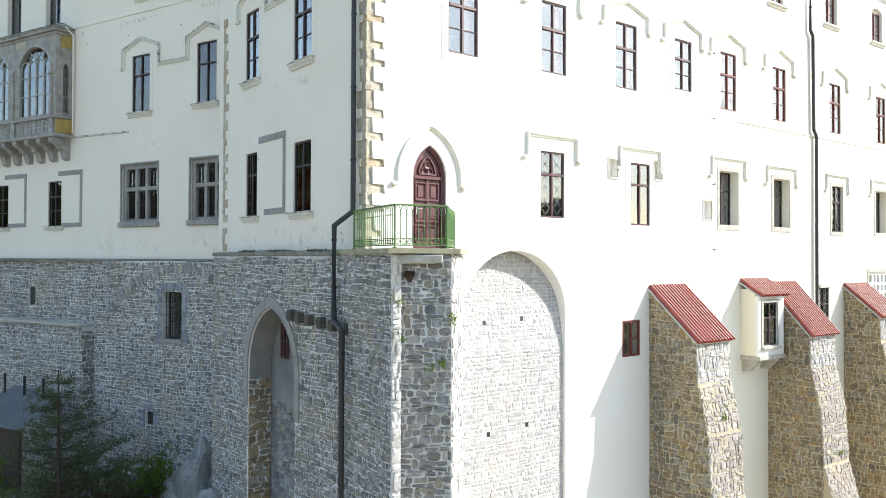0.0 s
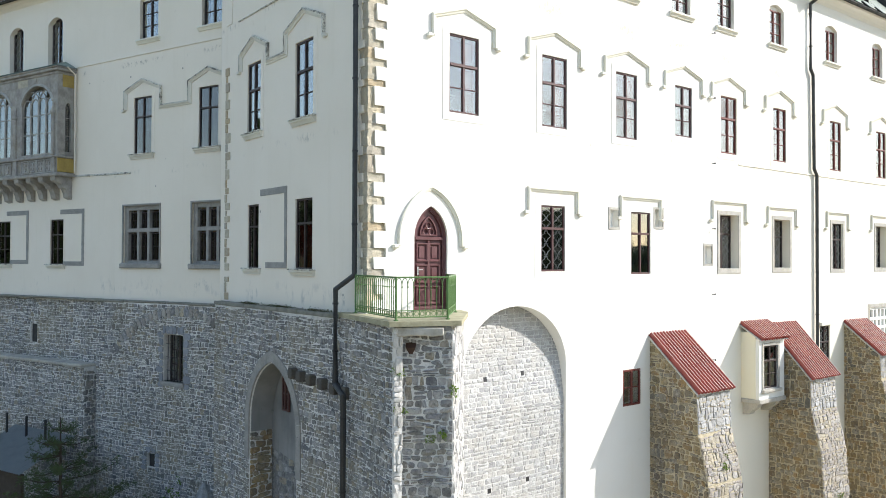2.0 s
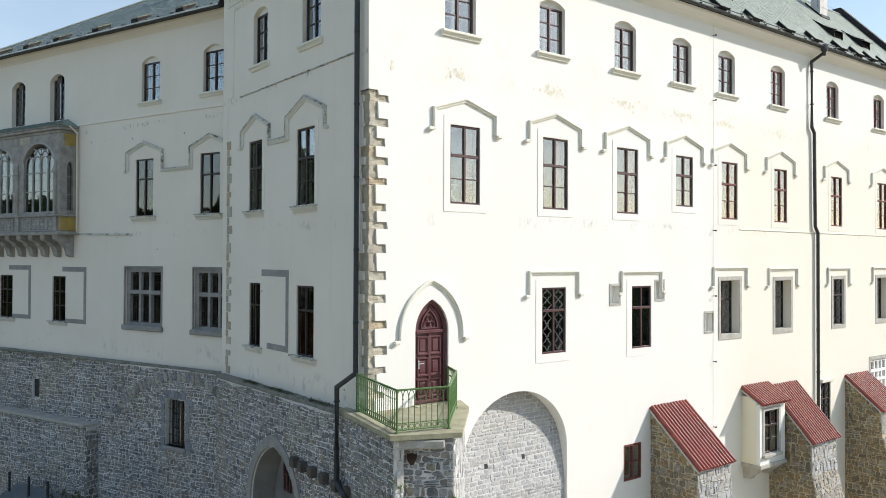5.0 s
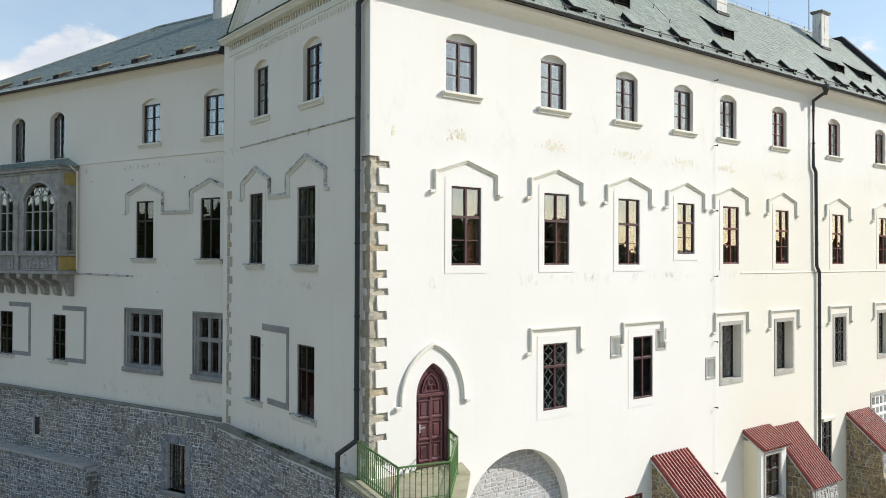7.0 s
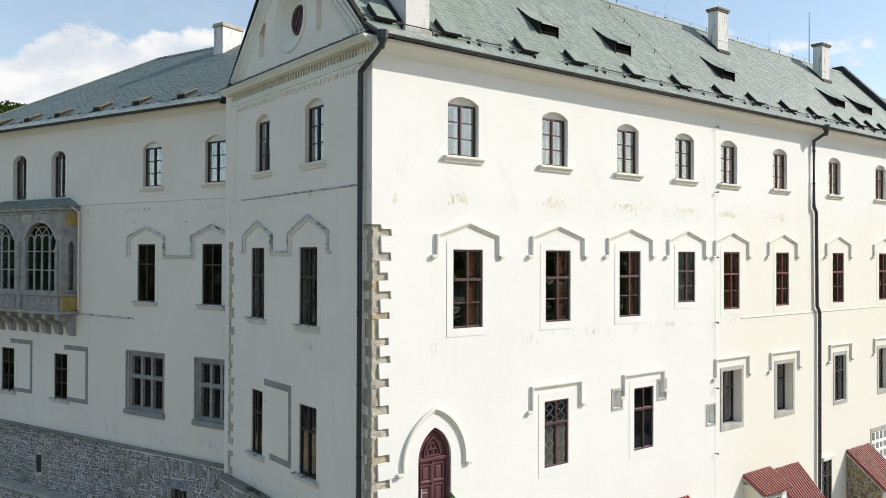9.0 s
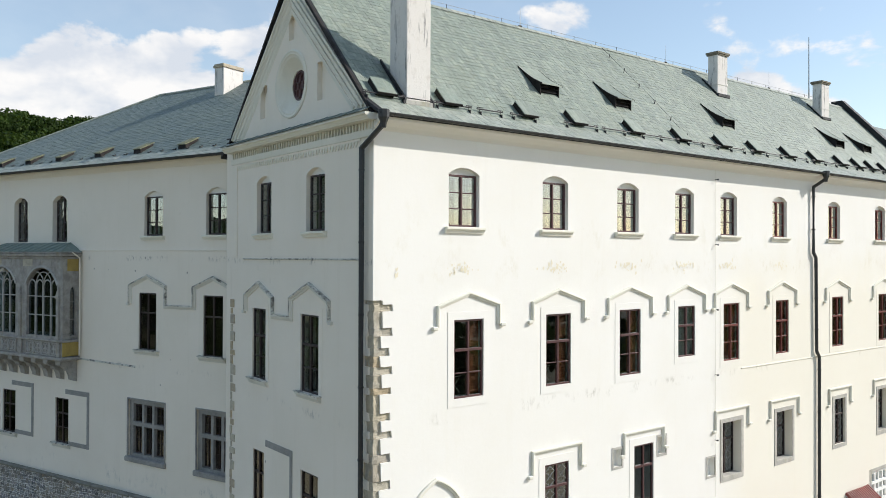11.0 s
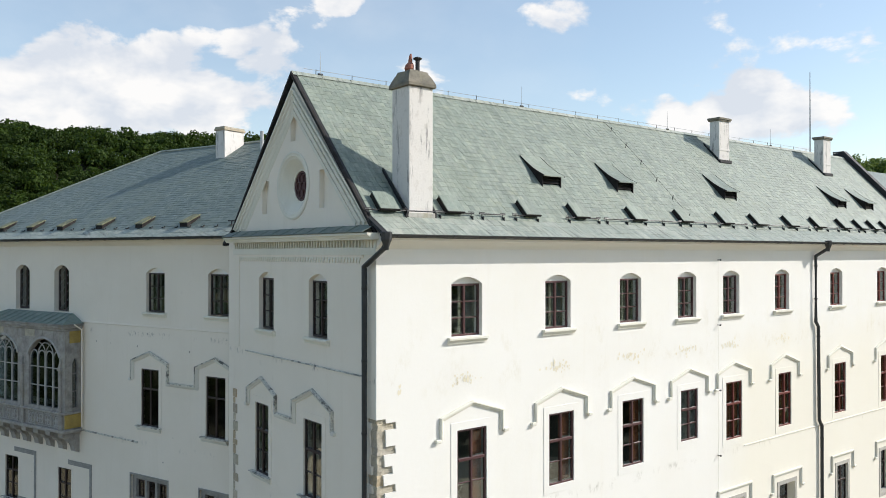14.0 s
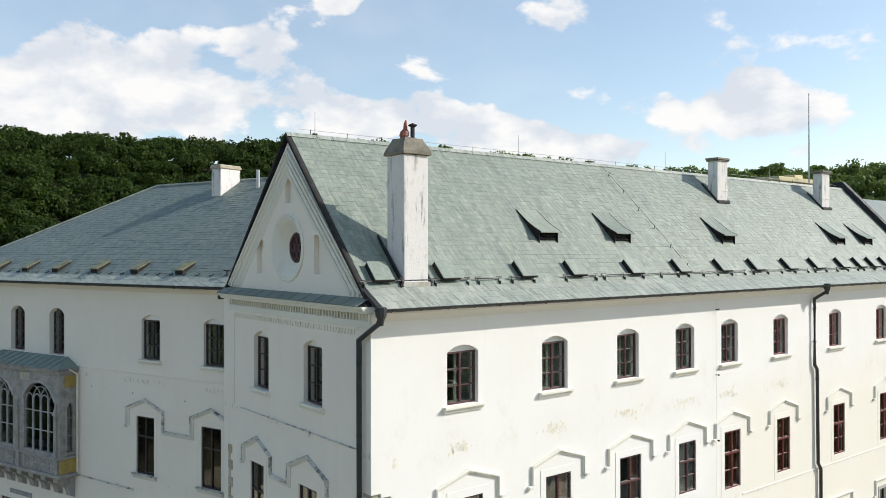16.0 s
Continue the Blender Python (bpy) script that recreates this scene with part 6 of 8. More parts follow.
side = Matrix(((0, 0, 1, U1), (0, 1, 0, 0), (-1, 0, 0, OUT - 0.204), (0, 0, 0, 1)))
part("side_wall", wall_mesh(rect(0.0, 17.12, OUT - 0.21, 20.60), [pointed_head(0.12, 17.32, 0.40, 19.10, 0.32, 6)], 0.18), ORIEL_STONE, big, m=side)
part("side_pane", box(B(), 0.10, 0.42, 17.3, 19.45, -0.12, -0.114), LEADED, big, m=side)
bm = B()
for z in (18.0, 18.75):
    box(bm, 0.12, 0.40, z - 0.014, z + 0.014, -0.11, -0.09)
part("side_bar", bm, ORIEL_STONE, big, m=side)
part("ochre_panel", box(B(), -0.185, OUT - 0.215, 16.46, 17.04, -0.06, 0.012, 0.01), OCHRE, big, "ochre stone panel", m=side)
part("ochre_block", box(B(), 0.0, OUT - 0.25, 20.05, 20.56, -0.05, 0.012, 0.01), OCHRE, big, "ochre stone block", m=side)
part("parapet", box(B(), U0, U1 - 0.02, 16.40, 17.12, 0.0, OUT - 0.05), ORIEL_STONE, big)
for z0, z1, o in ((16.28, 16.42, 0.10), (17.06, 17.16, 0.08), (20.56, 20.68, 0.06), (20.68, 20.80, 0.16), (20.80, 20.86, 0.20)):
    part("moulding", box(B(), U0 - o, U1 + o, z0, z1, 0.0, OUT + o, 0.025), ORIEL_STONE, big)
for a, b in WINS + [(-14.0, -13.75)]:
    if b - a < 1:
        continue
    w = b - a
    bm = B()
    m3 = w / 4
    for k in range(1, 4):
        box(bm, a + k * m3 - 0.035, a + k * m3 + 0.035, 17.28, 19.55, -0.15, -0.05, 0.012)
    for z in (18.15, 18.95):
        box(bm, a, b, z - 0.02, z + 0.02, -0.13, -0.08)
    part("mullion", bm, TRACERY, big, m=Matrix.Translation((0, 0, OUT)))
    for k in range(4):
        x0 = a + k * m3
        for s in (0, 1):
            pts = [(x0 + s * m3 + (1 - 2 * s) * m3 * 0.5 * (1 - math.cos(t)), 19.30 + 0.36 * math.sin(t), -0.10) for t in (math.pi / 2 * j / 6 for j in range(7))]
            part("tracery_rib", tube(B(), pts, 0.028, 5), TRACERY, big, m=Matrix.Translation((0, 0, OUT)))
            pts = [(x0 + s * m3 + (1 - 2 * s) * m3 * (1 - math.cos(t)), 19.42 + 0.58 * math.sin(t), -0.10) for t in (math.pi / 2 * j / 6 for j in range(7))]
            if 0 < k < 3:
                part("tracery_rib", tube(B(), pts, 0.024, 5), TRACERY, big, m=Matrix.Translation((0, 0, OUT)))
    for k in range(4):
        hgt = 19.86 if k in (1, 2) else 19.55
        part("pane", box(B(), a + k * m3 + 0.03, a + (k + 1) * m3 - 0.03, 17.28, hgt + 0.1, -0.112, -0.106), ORIEL_GLASS, big, m=Matrix.Translation((0, 0, OUT)))
    bm = B()
    strip(bm, list(reversed(segment_head(a - 0.02, 17.28, b + 0.02, 19.45, 0.74, 16)[2:])), [(0.0, -0.01), (0.0, 0.05), (0.06, 0.05), (0.10, 0.02), (0.10, -0.01)])
    part("hood_mould", bm, TRACERY, big, m=Matrix.Translation((0, 0, OUT)))
    for q in range(4):
        x0 = a - 0.05 + q * (w + 0.1) / 4
        bm = B()
        cx, cy, r = x0 + (w + 0.1) / 8, 16.74, 0.20
        for j in range(4):
            t0 = math.pi / 4 + math.pi / 2 * j
            px, py = cx + r * 0.62 * math.cos(t0), cy + r * 0.62 * math.sin(t0)
            tube(bm, [(px + r * 0.55 * math.cos(t), py + r * 0.55 * math.sin(t), 0.0) for t in (2 * math.pi * i / 10 for i in range(11))], 0.026, 5)
        strip(bm, rect(x0 + 0.02, 16.46, x0 + (w + 0.1) / 4 - 0.02, 17.03), [(0.0, -0.05), (0.0, 0.03), (0.035, 0.03), (0.035, -0.05)], True)
        part("tracery_panel", bm, TRACERY, big, "pierced tracery panel of the parapet", m=Matrix.Translation((0, 0, OUT - 0.03)))
for u in (-7.97, -10.78, -13.62):
    bm = B()
    box(bm, u - 0.11, u + 0.11, 16.42, 17.12, 0.0, OUT + 0.05, 0.015)
    box(bm, u - 0.09, u + 0.09, 17.16, 18.9, OUT - 0.05, OUT + 0.09, 0.02)
    box(bm, u - 0.12, u + 0.12, 18.9, 19.02, OUT - 0.05, OUT + 0.13, 0.02)
    loft(bm, [[(u - 0.09, 19.02, OUT), (u + 0.09, 19.02, OUT), (u + 0.09, 19.02, OUT + 0.1), (u - 0.09, 19.02, OUT + 0.1)], [(u - 0.02, 19.40, OUT), (u + 0.02, 19.40, OUT), (u + 0.02, 19.40, OUT + 0.02), (u - 0.02, 19.40, OUT + 0.02)]])
    bmesh.ops.recalc_face_normals(bm, faces=bm.faces[:])
    part("pier", bm, ORIEL_STONE, big)
for k in range(7):
    u = -7.99 - k * 0.90
    bm = B()
    curve = [(0.0, 0.0), (OUT + 0.02, 0.0), (OUT + 0.02, -0.16), (OUT - 0.06, -0.24), (OUT - 0.20, -0.27), (OUT - 0.30, -0.36), (OUT - 0.33, -0.46), (OUT - 0.46, -0.50), (OUT - 0.54, -0.66), (OUT - 0.58, -0.86), (0.0, -0.94)]
    prism(bm, curve[::-1], -0.17, 0.17)
    bmesh.ops.recalc_face_normals(bm, faces=bm.faces[:])
    part("corbel", bm, ORIEL_STONE, big, m=Matrix(((0, 0, 1, u), (0, 1, 0, 16.28), (1, 0, 0, 0), (0, 0, 0, 1))))
bm = B()
o = 0.20
loft(bm, [[(U0 - o, 20.87, 0.0), (U0 - o, 20.87, OUT + o), (U1 + o, 20.87, OUT + o), (U1 + o, 20.87, 0.0)], [(U0 + 0.6, 21.26, 0.0), (U0 + 0.6, 21.26, 0.02), (U1 - 0.6, 21.26, 0.02), (U1 - 0.6, 21.26, 0.0)]])
bmesh.ops.recalc_face_normals(bm, faces=bm.faces[:])
lid = part("oriel_roof", bm, COPPER, big, "patinated sheet-metal lean-to roof")
bm = B()
for k in range(12):
    u = U0 - o + 0.1 + k * 0.52
    t = min(1.0, max(0.0, (u - (U0 + 0.6)) / (U1 - U0 - 1.2)))
    tube(bm, [(u, 20.89, OUT + o - 0.01), (U0 + 0.6 + t * (U1 - U0 - 1.2), 21.27, 0.03)], 0.016, 5)
tube(bm, [(U1 + o, 20.88, OUT + o), (U1 - 0.6, 21.27, 0.03)], 0.02, 5)
part("standing_seam", bm, COPPER, lid)
rng = random.Random(15)
u = U0
while u < U1 - 0.2:
    w = min(rng.uniform(0.55, 0.85), U1 - u)
    part("frieze_block", box(B(), u + 0.006, u + w - 0.006, 20.24, 20.555, OUT - 0.02, OUT + rng.uniform(0.012, 0.022), 0.008), QUOIN if rng.random() < 0.3 else ORIEL_STONE, big)
    u += w
part("rear_wall", box(B(), U0, U1, 17.12, 17.2, 0.0, OUT - 0.2), ORIEL_STONE, big)
bm = B()
tube(bm, [(-7.45, 20.85, 0.5), (-7.50, 20.6, 0.12), (-7.52, 16.5, 0.10)], 0.03, 6)
solid("thin_downpipe", bm, PLASTER_W, "thin pale downpipe beside the oriel", "downpipe", "", FL)

# ---- gutters and downpipes ----


def gutter(name, a, b, label):
    root = thing(name, label, "gutter", "structure")
    a, b = Vector(a), Vector(b)
    d = (b - a).normalized()
    s = d.cross(Vector((0, 0, 1)))
    arc = [(0.075 * math.cos(t), 0.075 * math.sin(t)) for t in (math.pi + math.pi * j / 8 for j in range(9))]
    arc += [(x * 0.88, z * 0.88) for x, z in arc[::-1]]
    bm = B()
    loft(bm, [[p + s * x + Vector((0, 0, z)) for x, z in arc] for p in (a, b)])
    bmesh.ops.recalc_face_normals(bm, faces=bm.faces[:])
    part("trough", bm, PIPE, root)
    n = int((b - a).length / 0.9)
    first = None
    for k in range(n):
        p = a + d * (0.45 + 0.9 * k)
        if first is None:
            bm = B()
            tube(bm, [s * x * 1.08 + Vector((0, 0, z * 1.08)) for x, z in arc[:9]], 0.012, 5)
            first = part("bracket", bm, PIPE, root, m=Matrix.Translation(p))
        else:
            ob = new("bracket", first.data)
            ob.parent, ob.matrix_basis = root, Matrix.Translation(p)


gutter("south_gutter", (-0.36, EAVE_Y - 0.07, EAVE_Z - 0.01), (34.2, EAVE_Y - 0.07, EAVE_Z - 0.03), "dark half-round gutter along the south eaves")
gutter("wing_gutter", wing_point(-2.2, 0.48, 24.45), wing_point(END_S, 0.48, 24.45), "dark half-round gutter along the wing's eaves")


def downpipe(label, pts, r, hopper):
    root = thing("downpipe", label, "downpipe", "")
    part("pipe", tube(B(), pts, r, 10), PIPE, root)
    for a, b in zip(pts, pts[1:]):
        a, b = Vector(a), Vector(b)
        if abs(a.z - b.z) < 1.5:
            continue
        n = int(abs(a.z - b.z) / 1.95)
        for k in range(n + 1):
            p = a.lerp(b, (k + 0.3) / (n + 1))
            part("clamp", tube(B(), [p + Vector((0, 0, 0.022)), p - Vector((0, 0, 0.022))], r * 1.22, 10), IRON, root)
    bm = B()
    x, y, z = hopper
    loft(bm, [[(x + s * math.cos(t), y + s * math.sin(t), z + h) for t in (2 * math.pi * j / 8 for j in range(8))] for s, h in ((0.06, -0.34), (0.08, -0.22), (0.14, -0.08), (0.15, 0.10), (0.12, 0.12))])
    bmesh.ops.recalc_face_normals(bm, faces=bm.faces[:])
    part("hopper_head", bm, PIPE, root)
    return root


downpipe("dark metal downpipe on the castle corner", [(-0.22, -0.60, 24.2), (-0.24, -0.52, 23.96), (-0.29, 0.30, 23.50), (-0.29, 0.30, 12.42), (-0.62, 0.66, 12.06), (-0.62, 0.66, 9.66), (-0.74, 0.06, 9.46), (-0.76, 0.04, -5.0)], 0.066, (-0.22, -0.60, 24.26))
downpipe("dark metal downpipe on the south wall", [(22.10, -0.60, 24.2), (22.08, -0.56, 24.02), (21.93, -0.15, 23.72), (21.93, -0.15, 20.95), (22.14, -0.15, 20.72), (22.20, -0.15, 16.75), (22.43, -0.15, 16.48), (22.43, -0.15, -5.0)], 0.066, (22.10, -0.60, 24.26))
cable = thing("lightning_cable", "thin lightning cable with small holders down the south wall", "cable", "")
bm = B()
tube(bm, [(14.85, -0.07, 24.1), (14.85, -0.07, 2.0)], 0.004, 4)
part("wire", bm, TRIM, cable)
for z in (23.6, 21.2, 18.8, 16.4, 14.0, 11.6, 9.2):
    bm = B()
    tube(bm, [(14.85, -0.03, z), (14.85, -0.17, z), (14.82, -0.18, z + 0.02)], 0.014, 5)
    box(bm, 14.82, 14.88, -0.19, -0.15, z - 0.03, z + 0.03, 0.008)
    part("holder", bm, IRON, cable)

# ---- things on the main roof ----
SL = (RIDGE_Z - KINK_Z) / (RIDGE_Y - KINK_Y)


def rz(y):
    return KINK_Z + (y - KINK_Y) * SL


def dormer(x0, w, y0, y1, front):
    """A shed dormer: dark cheeks and a dark boarded front under a lid that sweeps out of the slates."""
    root = thing("roof_dormer", "low shed dormer with a dark front in the slate roof", "roof vent", "", Matrix.Translation((x0, y0, rz(y0))), "louvred dormers")
    rise, d = rz(y1) - rz(y0), y1 - y0
    n = 6

    def lid_z(t):
        return front + (rise + 0.02 - front) * t - 0.06 * math.sin(math.pi * t) * (1 - 0.4 * t)
    line = [(d * k / n, lid_z(k / n)) for k in range(n + 1)]
    turn = Matrix(((0, 0, 1, 0.0), (1, 0, 0, 0), (0, 1, 0, 0), (0, 0, 0, 1)))
    bm = B()
    prism(bm, ([(0.0, -0.05)] + line + [(d, rise - 0.05)])[::-1], 0.0, 0.03)
    bmesh.ops.recalc_face_normals(bm, faces=bm.faces[:])
    a = part("cheek", bm, VENT_DARK, root, m=turn)
    b = new("cheek", a.data)
    b.parent, b.matrix_basis = root, Matrix.Translation((w - 0.03, 0, 0)) @ turn
    part("front_board", box(B(), 0.03, w - 0.03, 0.10, 0.13, -0.03, front - 0.02), VENT_DARK, root)
    for k in range(3):
        z = 0.03 + (front - 0.06) * k / 3
        bm = B()
        loft(bm, [[(x, 0.03, z), (x, 0.10, z + 0.06), (x, 0.11, z + 0.06), (x, 0.04, z)] for x in (0.03, w - 0.03)])
        bmesh.ops.recalc_face_normals(bm, faces=bm.faces[:])
        part("louvre", bm, VENT_DARK, root)
    slope = (lid_z(1 / n) - front) / (d / n)
    top = [(-0.12, front - 0.12 * slope)] + line + [(d + 0.06, rise + 0.075)]
    bm = B()
    loft(bm, [[(x, y, z + 0.012) for y, z in top] + [(x, y, z + 0.045) for y, z in reversed(top)] for x in (-0.03, w + 0.03)])
    bmesh.ops.recalc_face_normals(bm, faces=bm.faces[:])
    part("lid", bm, SLATE_M, root)
    for x in (-0.045, w + 0.03):
        bm = B()
        loft(bm, [[(q, y, z + 0.005) for y, z in top] + [(q, y, z + 0.055) for y, z in reversed(top)] for q in (x, x + 0.015)])
        bmesh.ops.recalc_face_normals(bm, faces=bm.faces[:])
        part("lid_edge", bm, VENT_DARK, root)
    return root


def eave_vent(x0, w, y0, length, tall):
    """A flat box on the slates: dark sides, a slated lid in the roof's own slope."""
    root = thing("roof_vent", "small box vent with a slated lid above the eaves", "roof vent", "", slope_frame(x0, y0, rz(y0), y0 + 1.0, rz(y0 + 1.0)), "eave vents")
    for x in (0.0, w - 0.03):
        part("cheek", box(B(), x, x + 0.03, 0.0, length, -0.02, tall), VENT_DARK, root)
    part("front_board", box(B(), 0.03, w - 0.03, 0.05, 0.08, -0.02, tall), VENT_DARK, root)
    part("rear_board", box(B(), 0.03, w - 0.03, length - 0.03, length, -0.02, tall), VENT_DARK, root)
    part("lid", box(B(), -0.015, w + 0.03, -0.05, length + 0.02, tall + 0.001, tall + 0.03, 0.006), SLATE_M, root)
    part("drip_edge", box(B(), -0.02, w + 0.035, -0.075, -0.051, tall - 0.04, tall + 0.03, 0.004), VENT_DARK, root)
    return root


for x in (8.17, 11.91, 18.58, 28.13, 31.03):
    dormer(x - 0.94, 0.88, 1.42, 2.38, 0.40)
for x in (0.80, 3.02, 6.03, 8.24, 11.15, 13.85, 16.5, 18.85, 21.4, 23.7, 26.1, 27.8, 29.2, 30.6, 32.0):
    eave_vent(x - 0.60, 0.56, 0.42, 0.58, 0.15)
rng = random.Random(3)
for x0, x1 in ((-0.25, 3.4), (3.6, 4.6), (4.9, 6.0), (7.2, 8.8), (9.0, 13.2), (13.6, 17.5), (17.9, 22.4), (22.8, 27.0), (27.4, 33.0)):
    guard = thing("snow_guard", "dark snow-guard rail on the eaves", "snow guard", "", Matrix.Translation((0, 0, 0)), "snow guards")
    z = rz(0.36)
    bm = B()
    tube(bm, [(x0, 0.34, z + 0.11), (x1, 0.34, z + 0.11)], 0.020, 6)
    part("rail", bm, IRON, guard)
    n = max(1, int((x1 - x0) / 0.95))
    for k in range(n + 1):
        x = x0 + 0.1 + (x1 - x0 - 0.2) * k / n
        bm = B()
        box(bm, x - 0.012, x + 0.012, 0.25, 0.50, z - 0.10, z + 0.03)
        tube(bm, [(x, 0.34, z), (x, 0.34, z + 0.14)], 0.012, 5)
        tube(bm, [(x - 0.10, 0.34, z + 0.15), (x + 0.10, 0.34, z + 0.15)], 0.012, 5)
        part("bracket", bm, IRON, guard)


def chimney(label, m, w, d, z0, z1, cap, sleeve=True):
    """A plastered stack w by d with its south-west corner at the origin."""
    root = thing("chimney", label, "chimney", "", m)
    bm = B()
    box(bm, 0, w, 0, d, z0, z1, 0.015)
    part("shaft", bm, CHIMNEY, root)
    bm = B()
    if cap == "hip":
        box(bm, -0.07, w + 0.07, -0.07, d + 0.07, z1, z1 + 0.11, 0.015)
        a = [(-0.06, -0.06), (w + 0.06, -0.06), (w + 0.06, d + 0.06), (-0.06, d + 0.06)]
        b = [(w / 2 + (x - w / 2) * 0.62, d / 2 + (y - d / 2) * 0.62) for x, y in a]
        loft(bm, [[(x, y, z1 + 0.11) for x, y in a], [(x, y, z1 + 0.46) for x, y in b]])
        bmesh.ops.recalc_face_normals(bm, faces=bm.faces[:])
        part("cap", ragged(bm, 0.022), CAP_STONE, root, "lichened stone hipped cap")
    elif cap == "slab":
        box(bm, -0.05, w + 0.05, -0.05, d + 0.05, z1 - 0.06, z1, 0.01)
        box(bm, -0.08, w + 0.08, -0.08, d + 0.08, z1, z1 + 0.09, 0.012)
        part("cap", bm, CAP_STONE, root, "dark flat cap")
        part("collar", box(B(), -0.015, w + 0.015, -0.015, d + 0.015, z0 + (z1 - z0) * 0.42, z0 + (z1 - z0) * 0.46, 0.005), CHIMNEY, root)
    else:
        box(bm, -0.05, w + 0.05, -0.05, d + 0.05, z1, z1 + 0.10, 0.01)
        box(bm, -0.02, w + 0.02, -0.02, d + 0.02, z1 + 0.10, z1 + 0.18, 0.01)
        part("cap", bm, QUOIN, root, "brick cap course")
    return root


MX, MY, MW = 1.13, 0.33, 0.80
main_ch = chimney("tall sooty white chimney on the eaves with a hipped cap", Matrix.Translation((MX, MY, 0)), MW, MW, 24.5, 28.33, "hip")
bm = B()
tube(bm, [(0.50, 0.30, 28.6), (0.50, 0.30, 29.12)], 0.062, 10)
part("flue_pipe", bm, IRON, main_ch)
bm = B()
loft(bm, [[(0.50 + r * math.cos(t), 0.30 + r * math.sin(t), z) for t in (2 * math.pi * j / 12 for j in range(12))] for r, z in ((0.05, 29.10), (0.13, 29.16), (0.12, 29.18), (0.02, 29.22))])
bmesh.ops.recalc_face_normals(bm, faces=bm.faces[:])
part("flue_hat", bm, IRON, main_ch)
bm = B()
loft(bm, [[(0.30 + dx + r * math.cos(t), 0.42 + r * math.sin(t), z) for t in (2 * math.pi * j / 10 for j in range(10))] for r, z, dx in ((0.15, 28.66, 0), (0.15, 28.76, 0), (0.09, 28.80, 0), (0.13, 28.88, 0.0), (0.12, 28.98, 0.02), (0.06, 29.06, 0.04), (0.045, 29.22, 0.05), (0.02, 29.30, 0.06))])
bmesh.ops.recalc_face_normals(bm, faces=bm.faces[:])
part("chimney_pot", bm, TERRACOTTA, main_ch, "terracotta pot with a bent tip")
bm = B()
box(bm, -0.06, MW + 0.05, -0.05, 0.05, 24.78, 24.93, 0.01)
part("footing", ragged(bm, 0.01), SILL_STONE, main_ch)
for s in (-0.09, MW + 0.05):
    bm = B()
    loft(bm, [[(s, -0.05, 24.80), (s + 0.05, -0.05, 24.80), (s + 0.05, MW + 0.35, rz(MW + MY + 0.35) + 0.05), (s, MW + 0.35, rz(MW + MY + 0.35) + 0.05)], [(s, -0.05, 24.95), (s + 0.05, -0.05, 24.95), (s + 0.05, MW + 0.35, rz(MW + MY + 0.35) + 0.16), (s, MW + 0.35, rz(MW + MY + 0.35) + 0.16)]])
    bmesh.ops.recalc_face_normals(bm, faces=bm.faces[:])
    part("flashing", bm, DARK_SHEET, main_ch)
for x, y in ((20.04, 3.21), (29.40, 3.21)):
    ch = chimney("slim weathered chimney below the ridge with a dark flat cap", Matrix.Translation((x, y, 0)), 0.79, 0.48, 27.4, 29.78, "slab")
    bm = B()
    box(bm, -0.06, 0.85, -0.10, 0.10, rz(y) - 0.05, rz(y) + 0.09, 0.01)
    part("apron_flashing", bm, DARK_SHEET, ch)
    for s in (-0.07, 0.80):
        bm = B()
        loft(bm, [[(s, 0.0, rz(y)), (s + 0.06, 0.0, rz(y)), (s + 0.06, 0.0, rz(y) + 0.12), (s, 0.0, rz(y) + 0.12)], [(s, 0.75, rz(y + 0.75) - 0.02), (s + 0.06, 0.75, rz(y + 0.75) - 0.02), (s + 0.06, 0.75, rz(y + 0.75) + 0.10), (s, 0.75, rz(y + 0.75) + 0.10)]])
        bmesh.ops.recalc_face_normals(bm, faces=bm.faces[:])
        part("flashing", bm, DARK_SHEET, ch)
wing_m = Matrix((WING_N * -1, WING_D * -1, Vector((0, 0, 1)))).transposed().to_4x4()
wing_m.translation = wing_point(6.08, -5.80 - 0.12, 0)
chimney("broad white chimney with a brick cap on the wing's roof", wing_m, 1.25, 0.62, 27.6, 29.72, "brick")
bm = B()
p = wing_point(3.6, -6.5, 0)
tube(bm, [(p.x, p.y, 28.0), (p.x, p.y, 29.58)], 0.085, 10)
solid("vent_pipe", bm, ZINC, "short white vent pipe behind the ridge", "vent pipe")
# ridge cap, rods and wire
bm = B()
for k in range(34):
    x = ROOF_X0 + k * 1.02
    loft(bm, [[(x, RIDGE_Y - 0.11, RIDGE_Z - 0.07), (x, RIDGE_Y, RIDGE_Z + 0.06), (x, RIDGE_Y + 0.11, RIDGE_Z - 0.07)], [(x + 1.0, RIDGE_Y - 0.11, RIDGE_Z - 0.07), (x + 1.0, RIDGE_Y, RIDGE_Z + 0.055), (x + 1.0, RIDGE_Y + 0.11, RIDGE_Z - 0.07)]], False, False)
solid("ridge_cap", bm, SHEET, "sheet-metal ridge capping", "ridge", "structure")
wire = thing("ridge_wire", "lightning wire on small holders along the ridge", "cable", "")
bm = B()
tube(bm, [(0.2, RIDGE_Y, RIDGE_Z + 0.18), (33.5, RIDGE_Y, RIDGE_Z + 0.18)], 0.007, 4)
part("wire", bm, ZINC, wire)
for k in range(26):
    x = 0.6 + k * 1.28
    bm = B()
    tube(bm, [(x, RIDGE_Y, RIDGE_Z), (x, RIDGE_Y, RIDGE_Z + 0.2)], 0.012, 4)
    part("holder", bm, IRON, wire)
